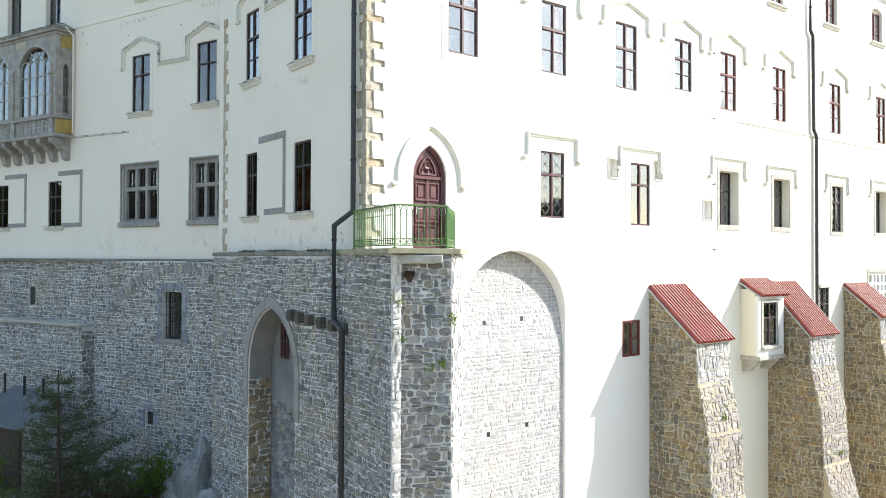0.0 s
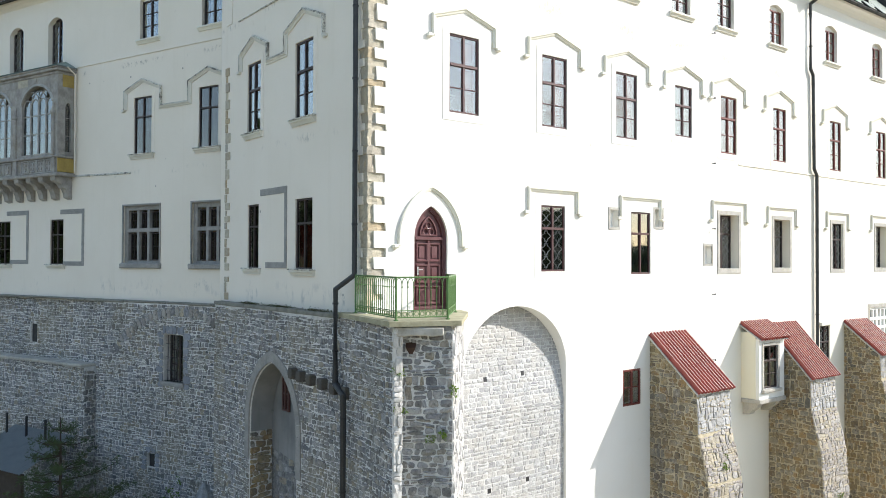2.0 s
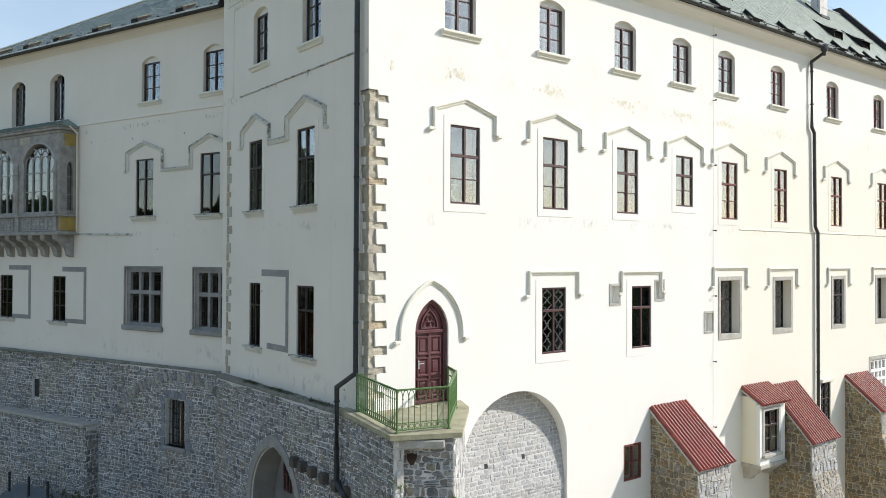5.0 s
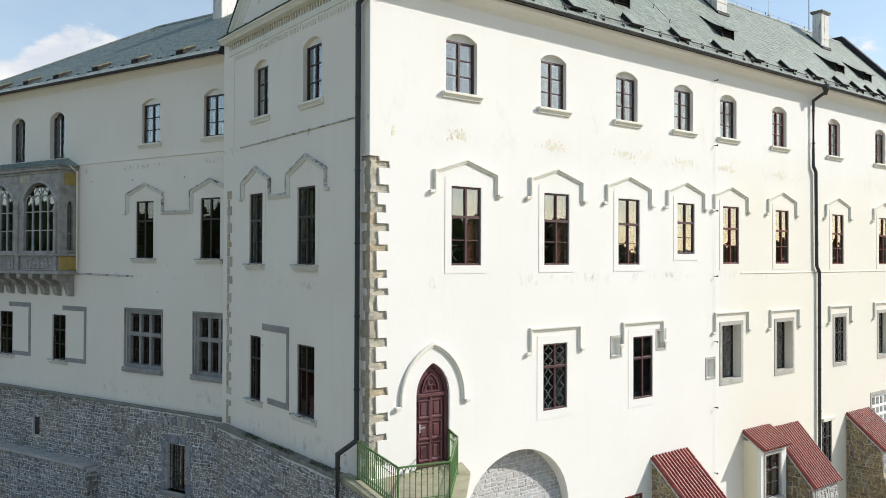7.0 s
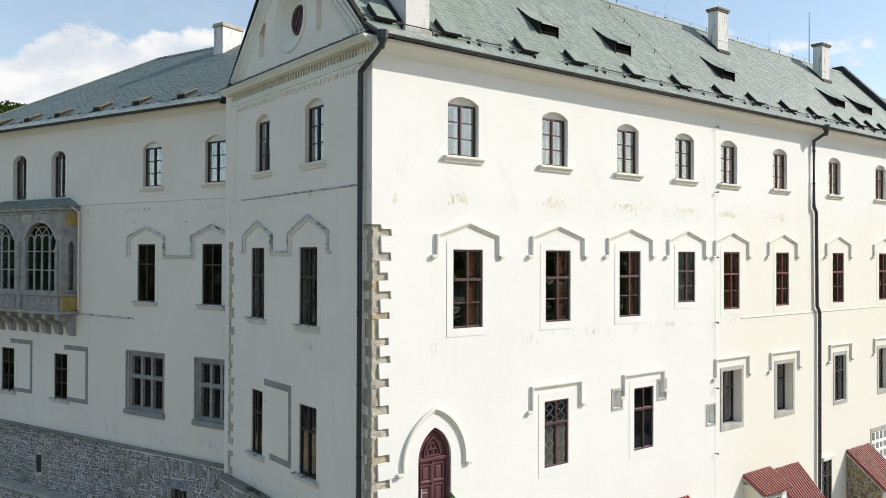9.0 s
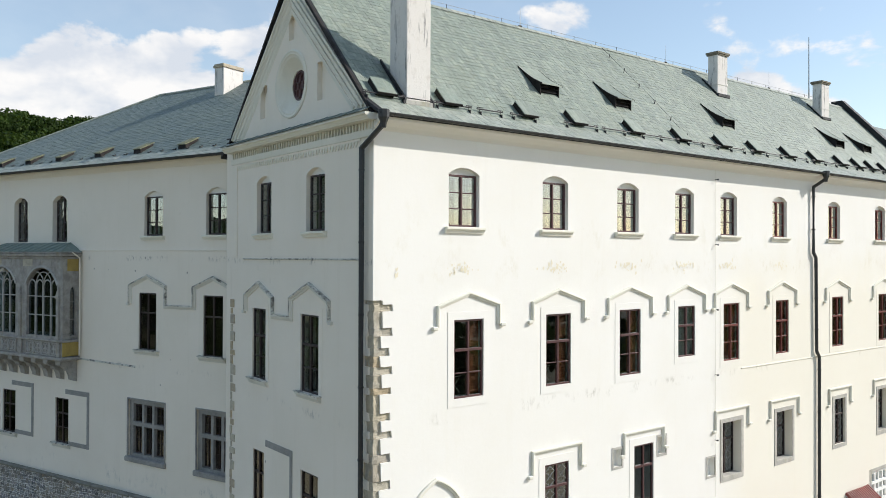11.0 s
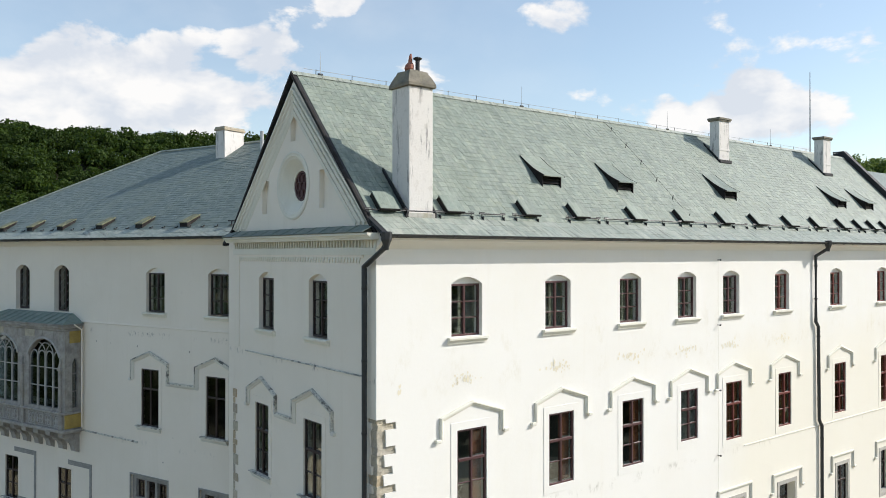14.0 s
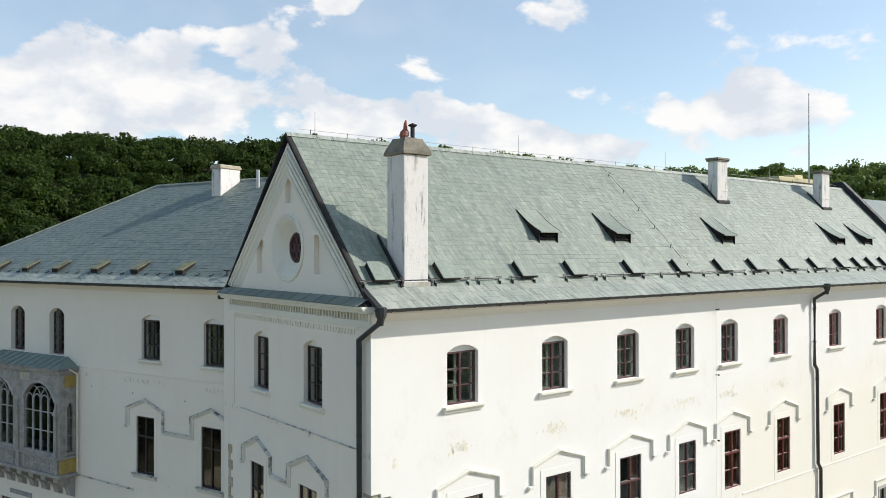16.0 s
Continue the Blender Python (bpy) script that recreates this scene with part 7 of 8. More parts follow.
for x, h in ((0.75, 0.75), (9.2, 0.8), (18.0, 0.85), (26.5, 0.9)):
    rod = thing("lightning_rod", "thin lightning rod on the ridge", "lightning rod", "", Matrix.Translation((x, RIDGE_Y, RIDGE_Z)), "lightning rods")
    bm = B()
    tube(bm, [(0, 0, 0), (0, 0, h)], [0.012, 0.006], 5)
    part("rod", bm, ZINC, rod)
    part("foot", box(B(), -0.08, 0.08, -0.03, 0.03, 0.05, 0.10, 0.01), IRON, rod)
down = thing("roof_cable", "lightning wire with holders running down the slates", "cable", "")
a, b = Vector((13.6, RIDGE_Y - 0.15, RIDGE_Z - 0.05)), Vector((14.1, KINK_Y, KINK_Z + 0.08))
bm = B()
tube(bm, [a, a.lerp(b, 0.5) + Vector((0, -0.03, 0.05)), b], 0.005, 4)
part("wire", bm, IRON, down)
for k in range(6):
    p = a.lerp(b, (k + 0.5) / 6)
    bm = B()
    tube(bm, [p - Vector((0, 0, 0.1)), p + Vector((0, -0.05, 0.07))], 0.015, 5)
    part("holder", bm, IRON, down)
# verge boards on the gable
for sgn, label in ((1, "dark sheet verge on the south rake"), (-1, "dark sheet verge on the north rake")):
    bm = B()
    y_low = KINK_Y - 0.42 if sgn > 0 else 2 * RIDGE_Y - KINK_Y + 0.42
    z_low = rz(KINK_Y - 0.42)
    for x0, x1, dz0, dz1 in ((ROOF_X0 - 0.03, ROOF_X0 + 0.05, -0.09, 0.035),):
        loft(bm, [[(x0, y_low, z_low + dz0), (x1, y_low, z_low + dz0), (x1, y_low, z_low + dz1), (x0, y_low, z_low + dz1)], [(x0, RIDGE_Y, RIDGE_Z + dz0), (x1, RIDGE_Y, RIDGE_Z + dz0), (x1, RIDGE_Y, RIDGE_Z + dz1), (x0, RIDGE_Y, RIDGE_Z + dz1)]])
    bmesh.ops.recalc_face_normals(bm, faces=bm.faces[:])
    solid("verge", bm, VENT_DARK, label, "verge", "structure")
# fire wall, the next range and what stands behind the ridge
bm = B()
prism(bm, [(-0.6, 24.0), (RIDGE_Y + 0.6, 24.0), (RIDGE_Y + 0.6, RIDGE_Z + 0.40), (RIDGE_Y, RIDGE_Z + 0.40), (-0.6, rz(-0.6) + 0.40)], 0.0, 0.38)
bmesh.ops.recalc_face_normals(bm, faces=bm.faces[:])
solid("fire_wall", bm, DARK_SHEET, "dark sheet-clad fire wall standing above the slates", "wall", "structure", Matrix(((0, 0, 1, 34.22), (1, 0, 0, 0), (0, 1, 0, 0), (0, 0, 0, 1))))
profile_roof("roof_next", [(-0.5, 23.9), (5.4, 28.9), (11.0, 23.9)], 34.62, 60.0, 0.15, SLATE_L, "dark slate roof of the next range")
solid("next_range", box(B(), 34.2, 60.0, 0.0, 10.5, -6.0, 23.9), PLASTER_S, "plain plastered wall of the next range", "wall", "structure")
tower = thing("rear_tower", "yellow plastered tower top behind the roof", "tower", "", Matrix.Translation((47.3, 15.5, 0)))
part("wall", box(B(), 0, 6.2, 0, 6.0, -5.0, 31.2, 0.03), YELLOW_WALL, tower)
part("parapet", box(B(), -0.15, 6.35, -0.15, 6.15, 31.2, 31.55, 0.03), YELLOW_WALL, tower)
part("hatch", box(B(), 4.4, 5.7, 1.0, 2.4, 31.55, 32.0, 0.03), YELLOW_WALL, tower)
mast = thing("radio_mast", "thin tall radio mast behind the ridge", "mast", "", Matrix.Translation((50.7, 14.8, 0)))
part("pole", tube(B(), [(0, 0, -5.0), (0, 0, 33.0), (0, 0, 38.3)], [0.07, 0.06, 0.03], 6), ZINC, mast)
# vents and hooks on the wing's roof
WSL = (WING_RIDGE_Z - 24.47) / (0.42 - WING_RIDGE_W)


def wz(w):
    return 24.47 + (0.42 - w) * WSL


for s in (1.5, 4.2, 6.8, 9.6, 11.95, 14.3, 16.7):
    m = wing_m.copy()
    m.translation = wing_point(s, -0.20, wz(-0.20))
    root = thing("wing_vent", "small dark vent with a yellow-lichened lid on the wing's roof", "roof vent", "", m, "wing vents")
    bm = B()
    lid = [(-0.03, -0.23, 0.165), (-0.03, 0.23, 0.165), (0.66, 0.23, 0.66 * WSL + 0.10), (0.66, -0.23, 0.66 * WSL + 0.10)]
    loft(bm, [lid, [(x, y, z + 0.035) for x, y, z in lid]])
    bmesh.ops.recalc_face_normals(bm, faces=bm.faces[:])
    part("lid", bm, LICHEN_SHEET, root, "yellow-lichened sheet lid")
    for y in (-0.215, 0.185):
        bm = B()
        loft(bm, [[(0.0, q, -0.05), (0.0, q, 0.16), (0.62, q, 0.62 * WSL + 0.095), (0.62, q, 0.62 * WSL - 0.05)] for q in (y, y + 0.03)])
        bmesh.ops.recalc_face_normals(bm, faces=bm.faces[:])
        part("cheek", bm, VENT_DARK, root)
    part("front_board", box(B(), 0.0, 0.03, -0.185, 0.185, -0.05, 0.16), VENT_DARK, root)
hook = None
for k in range(28):
    m = wing_m.copy()
    m.translation = wing_point(-1.1 + k * 0.75, -0.24, wz(-0.24))
    if hook is None:
        bm = B()
        tube(bm, [(0, 0, -0.05), (0, 0, 0.18)], 0.026, 5)
        box(bm, -0.025, 0.025, -0.16, 0.16, 0.15, 0.20)
        box(bm, -0.10, 0.12, -0.06, 0.06, 0.0, 0.03)
        hook = solid("snow_hook", bm, IRON, "small dark snow hook on the eaves", "snow hook", "", m, "snow hooks")
    else:
        copy_thing(hook, m)
# ---- the slope at the wing's foot ----


def boulder(label, place, size, seed, material=None):
    bm = B()
    bmesh.ops.create_icosphere(bm, subdivisions=4, radius=1.0)
    for v in bm.verts:
        p = v.co.copy()
        f = 1.0 + 0.42 * noise.noise(p * 1.1 + Vector((seed, 0, 0))) + 0.22 * noise.noise(p * 2.7 + Vector((0, seed, 0))) + 0.09 * noise.noise(p * 6.5)
        f = round(f * 7) / 7 * 0.35 + f * 0.65
        v.co = Vector((p.x * size[0], p.y * size[1], p.z * size[2])) * f
    return solid("boulder", bm, material or ROCK, label, "rock", "", Matrix.Translation(place), "rocks at the wall foot")


def wl(s, w):
    """A place by the wing: s along it, w before it."""
    p = WING_P + WING_D * s + WING_N * w
    return p.x, p.y


for i, (s, w, z, size) in enumerate(((-1.7, 1.3, 2.4, (0.75, 0.7, 2.5)), (-0.6, 1.6, 2.2, (0.9, 1.0, 1.3)), (0.2, 2.4, 2.0, (1.2, 1.0, 1.2)), (1.8, 3.6, 1.8, (1.4, 1.2, 1.1)), (3.8, 5.0, 1.5, (1.5, 1.3, 1.4)), (-2.9, 1.9, 1.6, (0.9, 1.0, 1.8)), (-0.4, 3.6, 1.5, (1.0, 0.9, 1.0)))):
    x, y = wl(s, w)
    boulder("lichened grey rock outcrop at the foot of the wall", (x, y, z), size, 3.0 + i * 2.7)


def spray(bm_v, bm_f, c, n, size, rng, up=0.3, slim=0.28):
    """A tuft of small pointed leaves round a point."""
    for _ in range(n):
        d = Vector((rng.gauss(0, 1), rng.gauss(0, 1), rng.gauss(up, 1))).normalized()
        s = d.orthogonal().normalized()
        s = Matrix.Rotation(rng.uniform(0, 6.28), 3, d) @ s
        ln, wd = size * rng.uniform(0.7, 1.4), size * slim
        o = len(bm_v)
        a = c + d * size * 0.2
        bm_v += [tuple(a), tuple(a + d * ln * 0.5 + s * wd), tuple(a + d * ln), tuple(a + d * ln * 0.5 - s * wd)]
        bm_f.append((o, o + 1, o + 2, o + 3))


def shrub(label, place, radius, height, seed, material, tufts=260, leaf_size=0.13, category="bush"):
    rng = random.Random(seed)
    root = thing("bush", label, category, "", Matrix.Translation(place), "shrubs at the wall foot")
    bm = B()
    vs, fs = [], []
    for _ in range(14):
        a = rng.uniform(0, 6.28)
        r = radius * rng.uniform(0.3, 1.0)
        tip = Vector((r * math.cos(a), r * math.sin(a), height * rng.uniform(0.5, 1.0)))
        mid = tip * 0.5 + Vector((rng.gauss(0, 0.1), rng.gauss(0, 0.1), 0.1))
        tube(bm, [(0, 0, -0.4), mid, tip], [0.03, 0.018, 0.006], 5)
        for _ in range(tufts // 14):
            c = mid.lerp(tip, rng.uniform(-0.5, 1.1)) + Vector((rng.gauss(0, 0.22), rng.gauss(0, 0.22), rng.gauss(0, 0.18))) * radius
            spray(vs, fs, c, 7, leaf_size, rng)
    part("stem", bm, BARK, root)
    ob = new("foliage", data_mesh("foliage", vs, fs, material))
    ob.parent = root


def conifer(label, place, height, spread, seed):
    """A young pine: a tapered trunk, whorls of rising boughs and needle tufts along them."""
    rng = random.Random(seed)
    root = thing("pine_tree", label, "tree", "", Matrix.Translation(place))
    part("trunk", tube(B(), [(0, 0, -0.8), (0.03, 0, height * 0.4), (0.0, 0.05, height)], [0.11, 0.07, 0.015], 8), BARK, root)
    boughs = B()
    vs, fs = [], []
    z = height * 0.10
    while z < height * 0.97:
        f = 1 - z / height
        for k in range(rng.randint(5, 6)):
            a = rng.uniform(0, 6.28)
            ln = spread * (f ** 0.75) * rng.uniform(0.6, 1.15) + 0.12
            tip = Vector((ln * math.cos(a), ln * math.sin(a), z + ln * rng.uniform(0.05, 0.38)))
            base = Vector((0, 0, z))
            mid = base.lerp(tip, 0.55) - Vector((0, 0, ln * 0.08))
            tube(boughs, [base, mid, tip], [0.022, 0.014, 0.005], 4)
            n = int(3 + ln * 6)
            for j in range(n):
                t = 0.25 + 0.78 * j / n
                c = (base.lerp(mid, t / 0.55) if t < 0.55 else mid.lerp(tip, (t - 0.55) / 0.45))
                c = c + Vector((rng.gauss(0, 0.09), rng.gauss(0, 0.09), rng.gauss(0.02, 0.05)))
                spray(vs, fs, c, 16, 0.12, rng, 0.5, 0.10)
        z += height * rng.uniform(0.065, 0.10)
    part("boughs", boughs, BARK, root)
    ob = new("needles", data_mesh("needles", vs, fs, NEEDLE))
    ob.parent = root


x, y = wl(2.05, 4.2)
conifer("young dark green pine tree before the rubble wall", (x, y, 2.1), 5.3, 3.2, 12)
for i, (s, w, z, r, h, mat_, lab) in enumerate((
    (0.2, 3.2, 2.2, 1.0, 1.5, DRY, "dry brown shrub among the rocks"), (1.2, 4.4, 2.0, 1.2, 1.5, DRY, "dry brown shrub among the rocks"), (-0.6, 2.4, 2.6, 0.8, 2.2, LEAF_BUSH, "fresh green shrub before the wall"),
    (4.6, 5.4, 1.8, 1.2, 1.7, LEAF_BUSH, "fresh green shrub beside the rocks"), (5.8, 4.8, 1.8, 1.2, 2.2, LEAF_BUSH, "fresh green shrub beside the rocks"), (1.8, 5.6, 1.6, 1.0, 1.0, LEAF_BUSH, "low green shrub on the rocks"),
    (-1.2, 3.0, 1.9, 0.7, 1.3, DRY, "dry brown shrub among the rocks"), (1.3, 3.2, 2.3, 1.2, 2.0, NEEDLE, "dark shrub under the pine"), (3.2, 3.6, 2.2, 1.2, 1.9, NEEDLE, "dark shrub under the pine"), (-0.2, 2.9, 2.2, 0.9, 1.8, NEEDLE, "dark shrub under the pine"))):
    x, y = wl(s, w)
    shrub(lab, (x, y, z), r, h, 70 + i, mat_, 420 if mat_ is NEEDLE else 300, 0.085 if mat_ is NEEDLE else 0.10)
for i, (px, py, z) in enumerate(((-0.80, -2.42, 10.3), (-0.78, -2.42, 9.5), (0.05, -2.88, 8.9), (-0.15, -2.72, 8.8), (0.27, -3.0, 9.9), (12.4, -2.05, 6.4), (12.2, -2.2, 6.1), (19.6, -2.45, 3.9))):
    rng = random.Random(200 + i)
    vs, fs = [], []
    for _ in range(9):
        spray(vs, fs, Vector((rng.gauss(0, 0.07), rng.gauss(0, 0.05), rng.gauss(0, 0.05))), 8, 0.07, rng)
    ob = new("wall_plant", data_mesh("wall_plant", vs, fs, LEAF_BUSH))
    ob.matrix_basis = Matrix.Translation((px, py, z))
    tagged(ob, "small green plant growing from the stone joints", "plant", "wall plants")
for i, (u, ln) in enumerate(((-6.4, 1.5), (-4.4, 2.2), (-2.0, 1.6))):
    rng = random.Random(240 + i)
    vs, fs = [], []
    for _ in range(int(ln * 120)):
        spray(vs, fs, Vector((rng.uniform(-ln / 2, ln / 2) * rng.uniform(0.5, 1.0), abs(rng.gauss(0, 0.022)), rng.uniform(-0.05, 0.20))), 5, 0.024, rng)
    ob = new("moss_mat", data_mesh("moss_mat", vs, fs, DRY_MOSS))
    ob.matrix_basis = at(FWB, u, 11.43, -0.16)
    tagged(ob, "dark mossy growth along the coping", "moss", "wall plants")
# lean-to shed by the terrace
m = FLC @ Matrix.Translation((-9.3, 0, 1.4))
shed = thing("shed", "low grey sheet-roofed shed against the terrace wall", "shed", "", m)
prof_ = [(0.08 * k, 0.035 * (k % 2)) for k in range(53)]
bm = B()
loft(bm, [[(a, 5.9 + b, 0.05) for a, b in prof_], [(a, 4.9 + b, 2.3) for a, b in prof_]], False, False)
bmesh.ops.solidify(bm, geom=bm.faces[:], thickness=0.02)
part("roof", bm, SHED_SHEET, shed, "weathered blue-grey corrugated sheet")
part("wall", box(B(), 0.1, 4.0, 0.0, 4.85, 2.0, 2.12), BARK, shed)
for u in (0.2, 1.6, 2.9):
    part("post", box(B(), u, u + 0.08, 5.6, 6.5, 0.5, 0.58, 0.01), IRON, shed)

# ---- slates ----


def slates(parent, m, outline, row, width, material, seed, singles=0, focus=(0, 0), name="slate", lean=0.37):
    """Slates in courses over a convex outline of a roof slope, each lapped by the next."""
    rng = random.Random(seed)
    us, vs_ = [p[0] for p in outline], [p[1] for p in outline]
    u0, u1, v0, v1 = min(us), max(us), min(vs_), max(vs_)
    edges = []
    for (x0, y0), (x1, y1) in zip(outline, outline[1:] + outline[:1]):
        ln = math.hypot(x1 - x0, y1 - y0)
        nx, ny = (y1 - y0) / ln, -(x1 - x0) / ln
        edges.append((nx, ny, nx * x0 + ny * y0))
    quads = []
    r = 0
    v = v0
    while v < v1:
        u = u0 - width * ((r * lean) % 1.0)
        while u < u1:
            g = rng.uniform(0.001, 0.003)
            poly = [(u + g, v + rng.uniform(-0.008, 0.008)), (u + width - g, v + rng.uniform(-0.008, 0.008)), (u + width - g, v + row * 1.25), (u + g, v + row * 1.25)]
            for nx, ny, c in edges:
                if max(nx * x + ny * y for x, y in poly) > c:
                    poly = clip(poly, nx, ny, c)
                    if len(poly) < 3:
                        break
            if len(poly) > 2:
                quads.append((poly, v))
            u += width
        v += row
        r += 1
    quads.sort(key=lambda q: (q[0][0][0] - focus[0]) ** 2 + (q[0][0][1] - focus[1]) ** 2)
    vs, fs = [], []
    for k, (poly, v) in enumerate(quads):
        lift = rng.uniform(0.004, 0.010)
        n = len(poly)
        top = [(x, y, lift * (1 - 0.72 * (y - v) / (row * 1.25)) + 0.006) for x, y in poly]
        low = [(x, y, 0.001) for x, y in poly]
        faces = [tuple(range(n))] + [(n + i, n + (i + 1) % n, (i + 1) % n, i) for i in range(n)]
        if k < singles:
            ob = new(name, data_mesh(name, top + low, faces, material))
            ob.parent, ob.matrix_basis = parent, m
        else:
            o = len(vs)
            vs += top + low
            fs += [tuple(i + o for i in f) for f in faces]
    ob = new("slating", data_mesh("slating", vs, fs, material))
    ob.parent, ob.matrix_basis = parent, m
    tagged(ob, kind="stuff")


south_slope = slope_frame(ROOF_X0, KINK_Y, KINK_Z, RIDGE_Y, RIDGE_Z)
slope_len = math.hypot(RIDGE_Y - KINK_Y, RIDGE_Z - KINK_Z)
slates(roof_main, south_slope, rect(0.14, 0.0, 34.5, slope_len - 0.05), 0.19, 0.20, SLATE_M, 31, 300, (2.0, 1.5), lean=0.17)
eave_slope = slope_frame(ROOF_X0, EAVE_Y, EAVE_Z, KINK_Y, KINK_Z)
eave_len = math.hypot(KINK_Y - EAVE_Y, KINK_Z - EAVE_Z)
slates(roof_main, eave_slope, rect(0.14, -0.04, 34.4, eave_len + 0.04), 0.32, 0.17, SHEET, 33, name="eave_slate")
e = wing_point(-8.0, *WING_EAVE)
up = (wing_point(-8.0, WING_RIDGE_W, WING_RIDGE_Z) - e).normalized()
right = WING_D * -1
m = Matrix((right, up, right.cross(up))).transposed().to_4x4()
m.translation = e
wing_len = (wing_point(-8.0, WING_RIDGE_W, WING_RIDGE_Z) - e).length
slates(roof_wing, m, [(-(END_S + 8.0), 0.0), (-5.0, 0.0), (-2.2, wing_len), (-(HIP_S + 8.0), wing_len)], 0.20, 0.25, SLATE_L, 32, 300, (-9.0, 2.0))
slates(roof_wing, m @ Matrix.Translation((0, 0, 0.014)), [(-(END_S + 7.8), -0.02), (-5.2, -0.02), (-5.0, 0.60), (-(END_S + 7.4), 0.60)], 0.30, 0.30, SHEET, 34, name="eave_slate")
bm = B()
tube(bm, [wing_point(END_S, *WING_EAVE), wing_point(HIP_S, WING_RIDGE_W, WING_RIDGE_Z + 0.02), wing_point(-5.8, WING_RIDGE_W, WING_RIDGE_Z + 0.02)], 0.07, 6)
solid("wing_ridge", bm, SHEET, "sheet-metal hip and ridge capping of the wing", "ridge", "structure")

# ---- dressed pieces in the rubble: a flat relieving arch, the jambs of the barred window ----
rng = random.Random(77)
relief = thing("relieving_arch", "flat arch of upright tan stones in the rubble wall", "arch", "structure", FLB)
n = 26
for k in range(n):
    ta, tb = 2.38 + (-1.23) * (k + 0.06) / n, 2.38 + (-1.23) * (k + 0.94) / n
    lo, hi = 5.43 - rng.uniform(0.24, 0.34), 5.43 + rng.uniform(0.04, 0.14)
    quad = [(-0.69 + r * math.cos(t), 5.51 + r * math.sin(t)) for r, t in ((lo, tb), (lo, ta), (hi, ta), (hi, tb))]
    quad = quad if area(quad) > 0 else quad[::-1]
    v, f = stone_geometry(quad, 0.045, rng)
    part_ob = new("voussoir", data_mesh("voussoir", v, f, STONE_TAN if k % 3 else STONE_BLUE))
    part_ob.parent, part_ob.matrix_basis = relief, Matrix.Identity(4)
jambs = thing("window_jambs", "blue-grey cut stones round the barred window", "stone frame", "structure", FLB)
z = 7.95
while z < 10.0:
    h = rng.uniform(0.22, 0.36)
    for u, s in ((-1.63, -1), (-0.49, 1)):
        w = rng.uniform(0.20, 0.42)
        v, f = stone_geometry(rect(min(u, u + s * w), z, max(u, u + s * w), z + h - 0.015), 0.045, rng)
        part_ob = new("jamb_stone", data_mesh("jamb_stone", v, f, STONE_SLATE))
        part_ob.parent, part_ob.matrix_basis = jambs, Matrix.Identity(4)
    z += h
for k in range(4):
    for box_ in ((-2.57 - 0.26, 4.70 + 0.18 * k, -2.56, 4.86 + 0.18 * k), (-2.05, 4.70 + 0.18 * k, -1.80, 4.86 + 0.18 * k), (-2.60 + 0.15 * k, 5.37, -2.47 + 0.15 * k, 5.58)):
        v, f = stone_geometry(rect(*box_), 0.045, rng)
        part_ob = new("jamb_stone", data_mesh("jamb_stone", v, f, STONE_SLATE))
        part_ob.parent, part_ob.matrix_basis = jambs, Matrix.Identity(4)
for k in range(6):
    v, f = stone_geometry(rect(-1.66 + k * 0.2, 9.98, -1.47 + k * 0.2, 10.30), 0.045, rng)
    part_ob = new("jamb_stone", data_mesh("jamb_stone", v, f, STONE_SLATE))
    part_ob.parent, part_ob.matrix_basis = jambs, Matrix.Identity(4)

# ---- rubble cladding ----
end_face = FLC @ Matrix(((0, 0, 1, -6.0), (0, 1, 0, 0), (-1, 0, 0, 0.55), (0, 0, 0, 1)))
rubble(terrace, end_face, rect(0.0, 1.0, 0.55, 8.38), [], 0.25, 0.15, 0.026, STONE_BLUE, 14)
arch_hole = [p for p in pointed_head(-6.42, 6.68, -2.80, 7.90, 2.24, 10)]
rubble(base_gable, FWB, rect(-8.95, 1.5, -0.70, 11.30), [arch_hole, rect(-6.15, -2.0, -3.05, 6.72)], 0.165, 0.092, 0.022, STONE_BLUE, 1, 300, (-2.0, 8.0))
rubble(base_wing, FLB, rect(-5.75, 0.5, 3.2, 11.08), LB_HOLES, 0.165, 0.092, 0.022, STONE_BLUE, 2, 300, (-1.0, 8.0))
rubble(base_far, FLC, rect(-15.5, 8.5, -5.78, 11.08), [rect(-10.74, 9.14, -10.2, 9.96)], 0.16, 0.10, 0.020, STONE_BLUE, 3, 150, (-8.0, 10.0))
rubble(terrace, at(FLC, 0, 0, 0.55), rect(-15.5, 1.0, -6.0, 8.40), [], 0.16, 0.10, 0.020, STONE_BLUE, 4, 150, (-8.0, 7.0))
face1 = frame_of((-0.44, 0.72, 0), (-0.52, -3.12))
rubble(pillar, face1, rect(0.0, 0.5, 3.16, 11.33), [], 0.165, 0.092, 0.022, STONE_BLUE, 5, 150, (2.0, 9.0))
face2 = frame_of((-0.66, -2.24, 0), (0.90, -0.78))
rubble(pillar, face2, rect(0.03, 0.5, 1.19, 11.33), [], 0.24, 0.115, 0.026, STONE_BLUE, 6, 150, (0.6, 9.0))
# right face towards the sun: paler stones, its light put into the colour
face3 = frame_of((0.24, -3.02, 0), (2.06, 2.14))
rubble(pillar, face3, rect(0.0, 0.5, 2.97, 11.33), [], 0.36, 0.22, 0.03, STONE_PALE, 7)
# narrow sunlit edge, its brightness painted in by whiter stones
edge_face = frame_of((-0.96, -2.40, 0), (0.22, -0.06))
rubble(pillar, edge_face, rect(0.0, 0.5, 0.23, 11.33), [], 0.24, 0.17, 0.06, STONE_LIT, 8, 0)
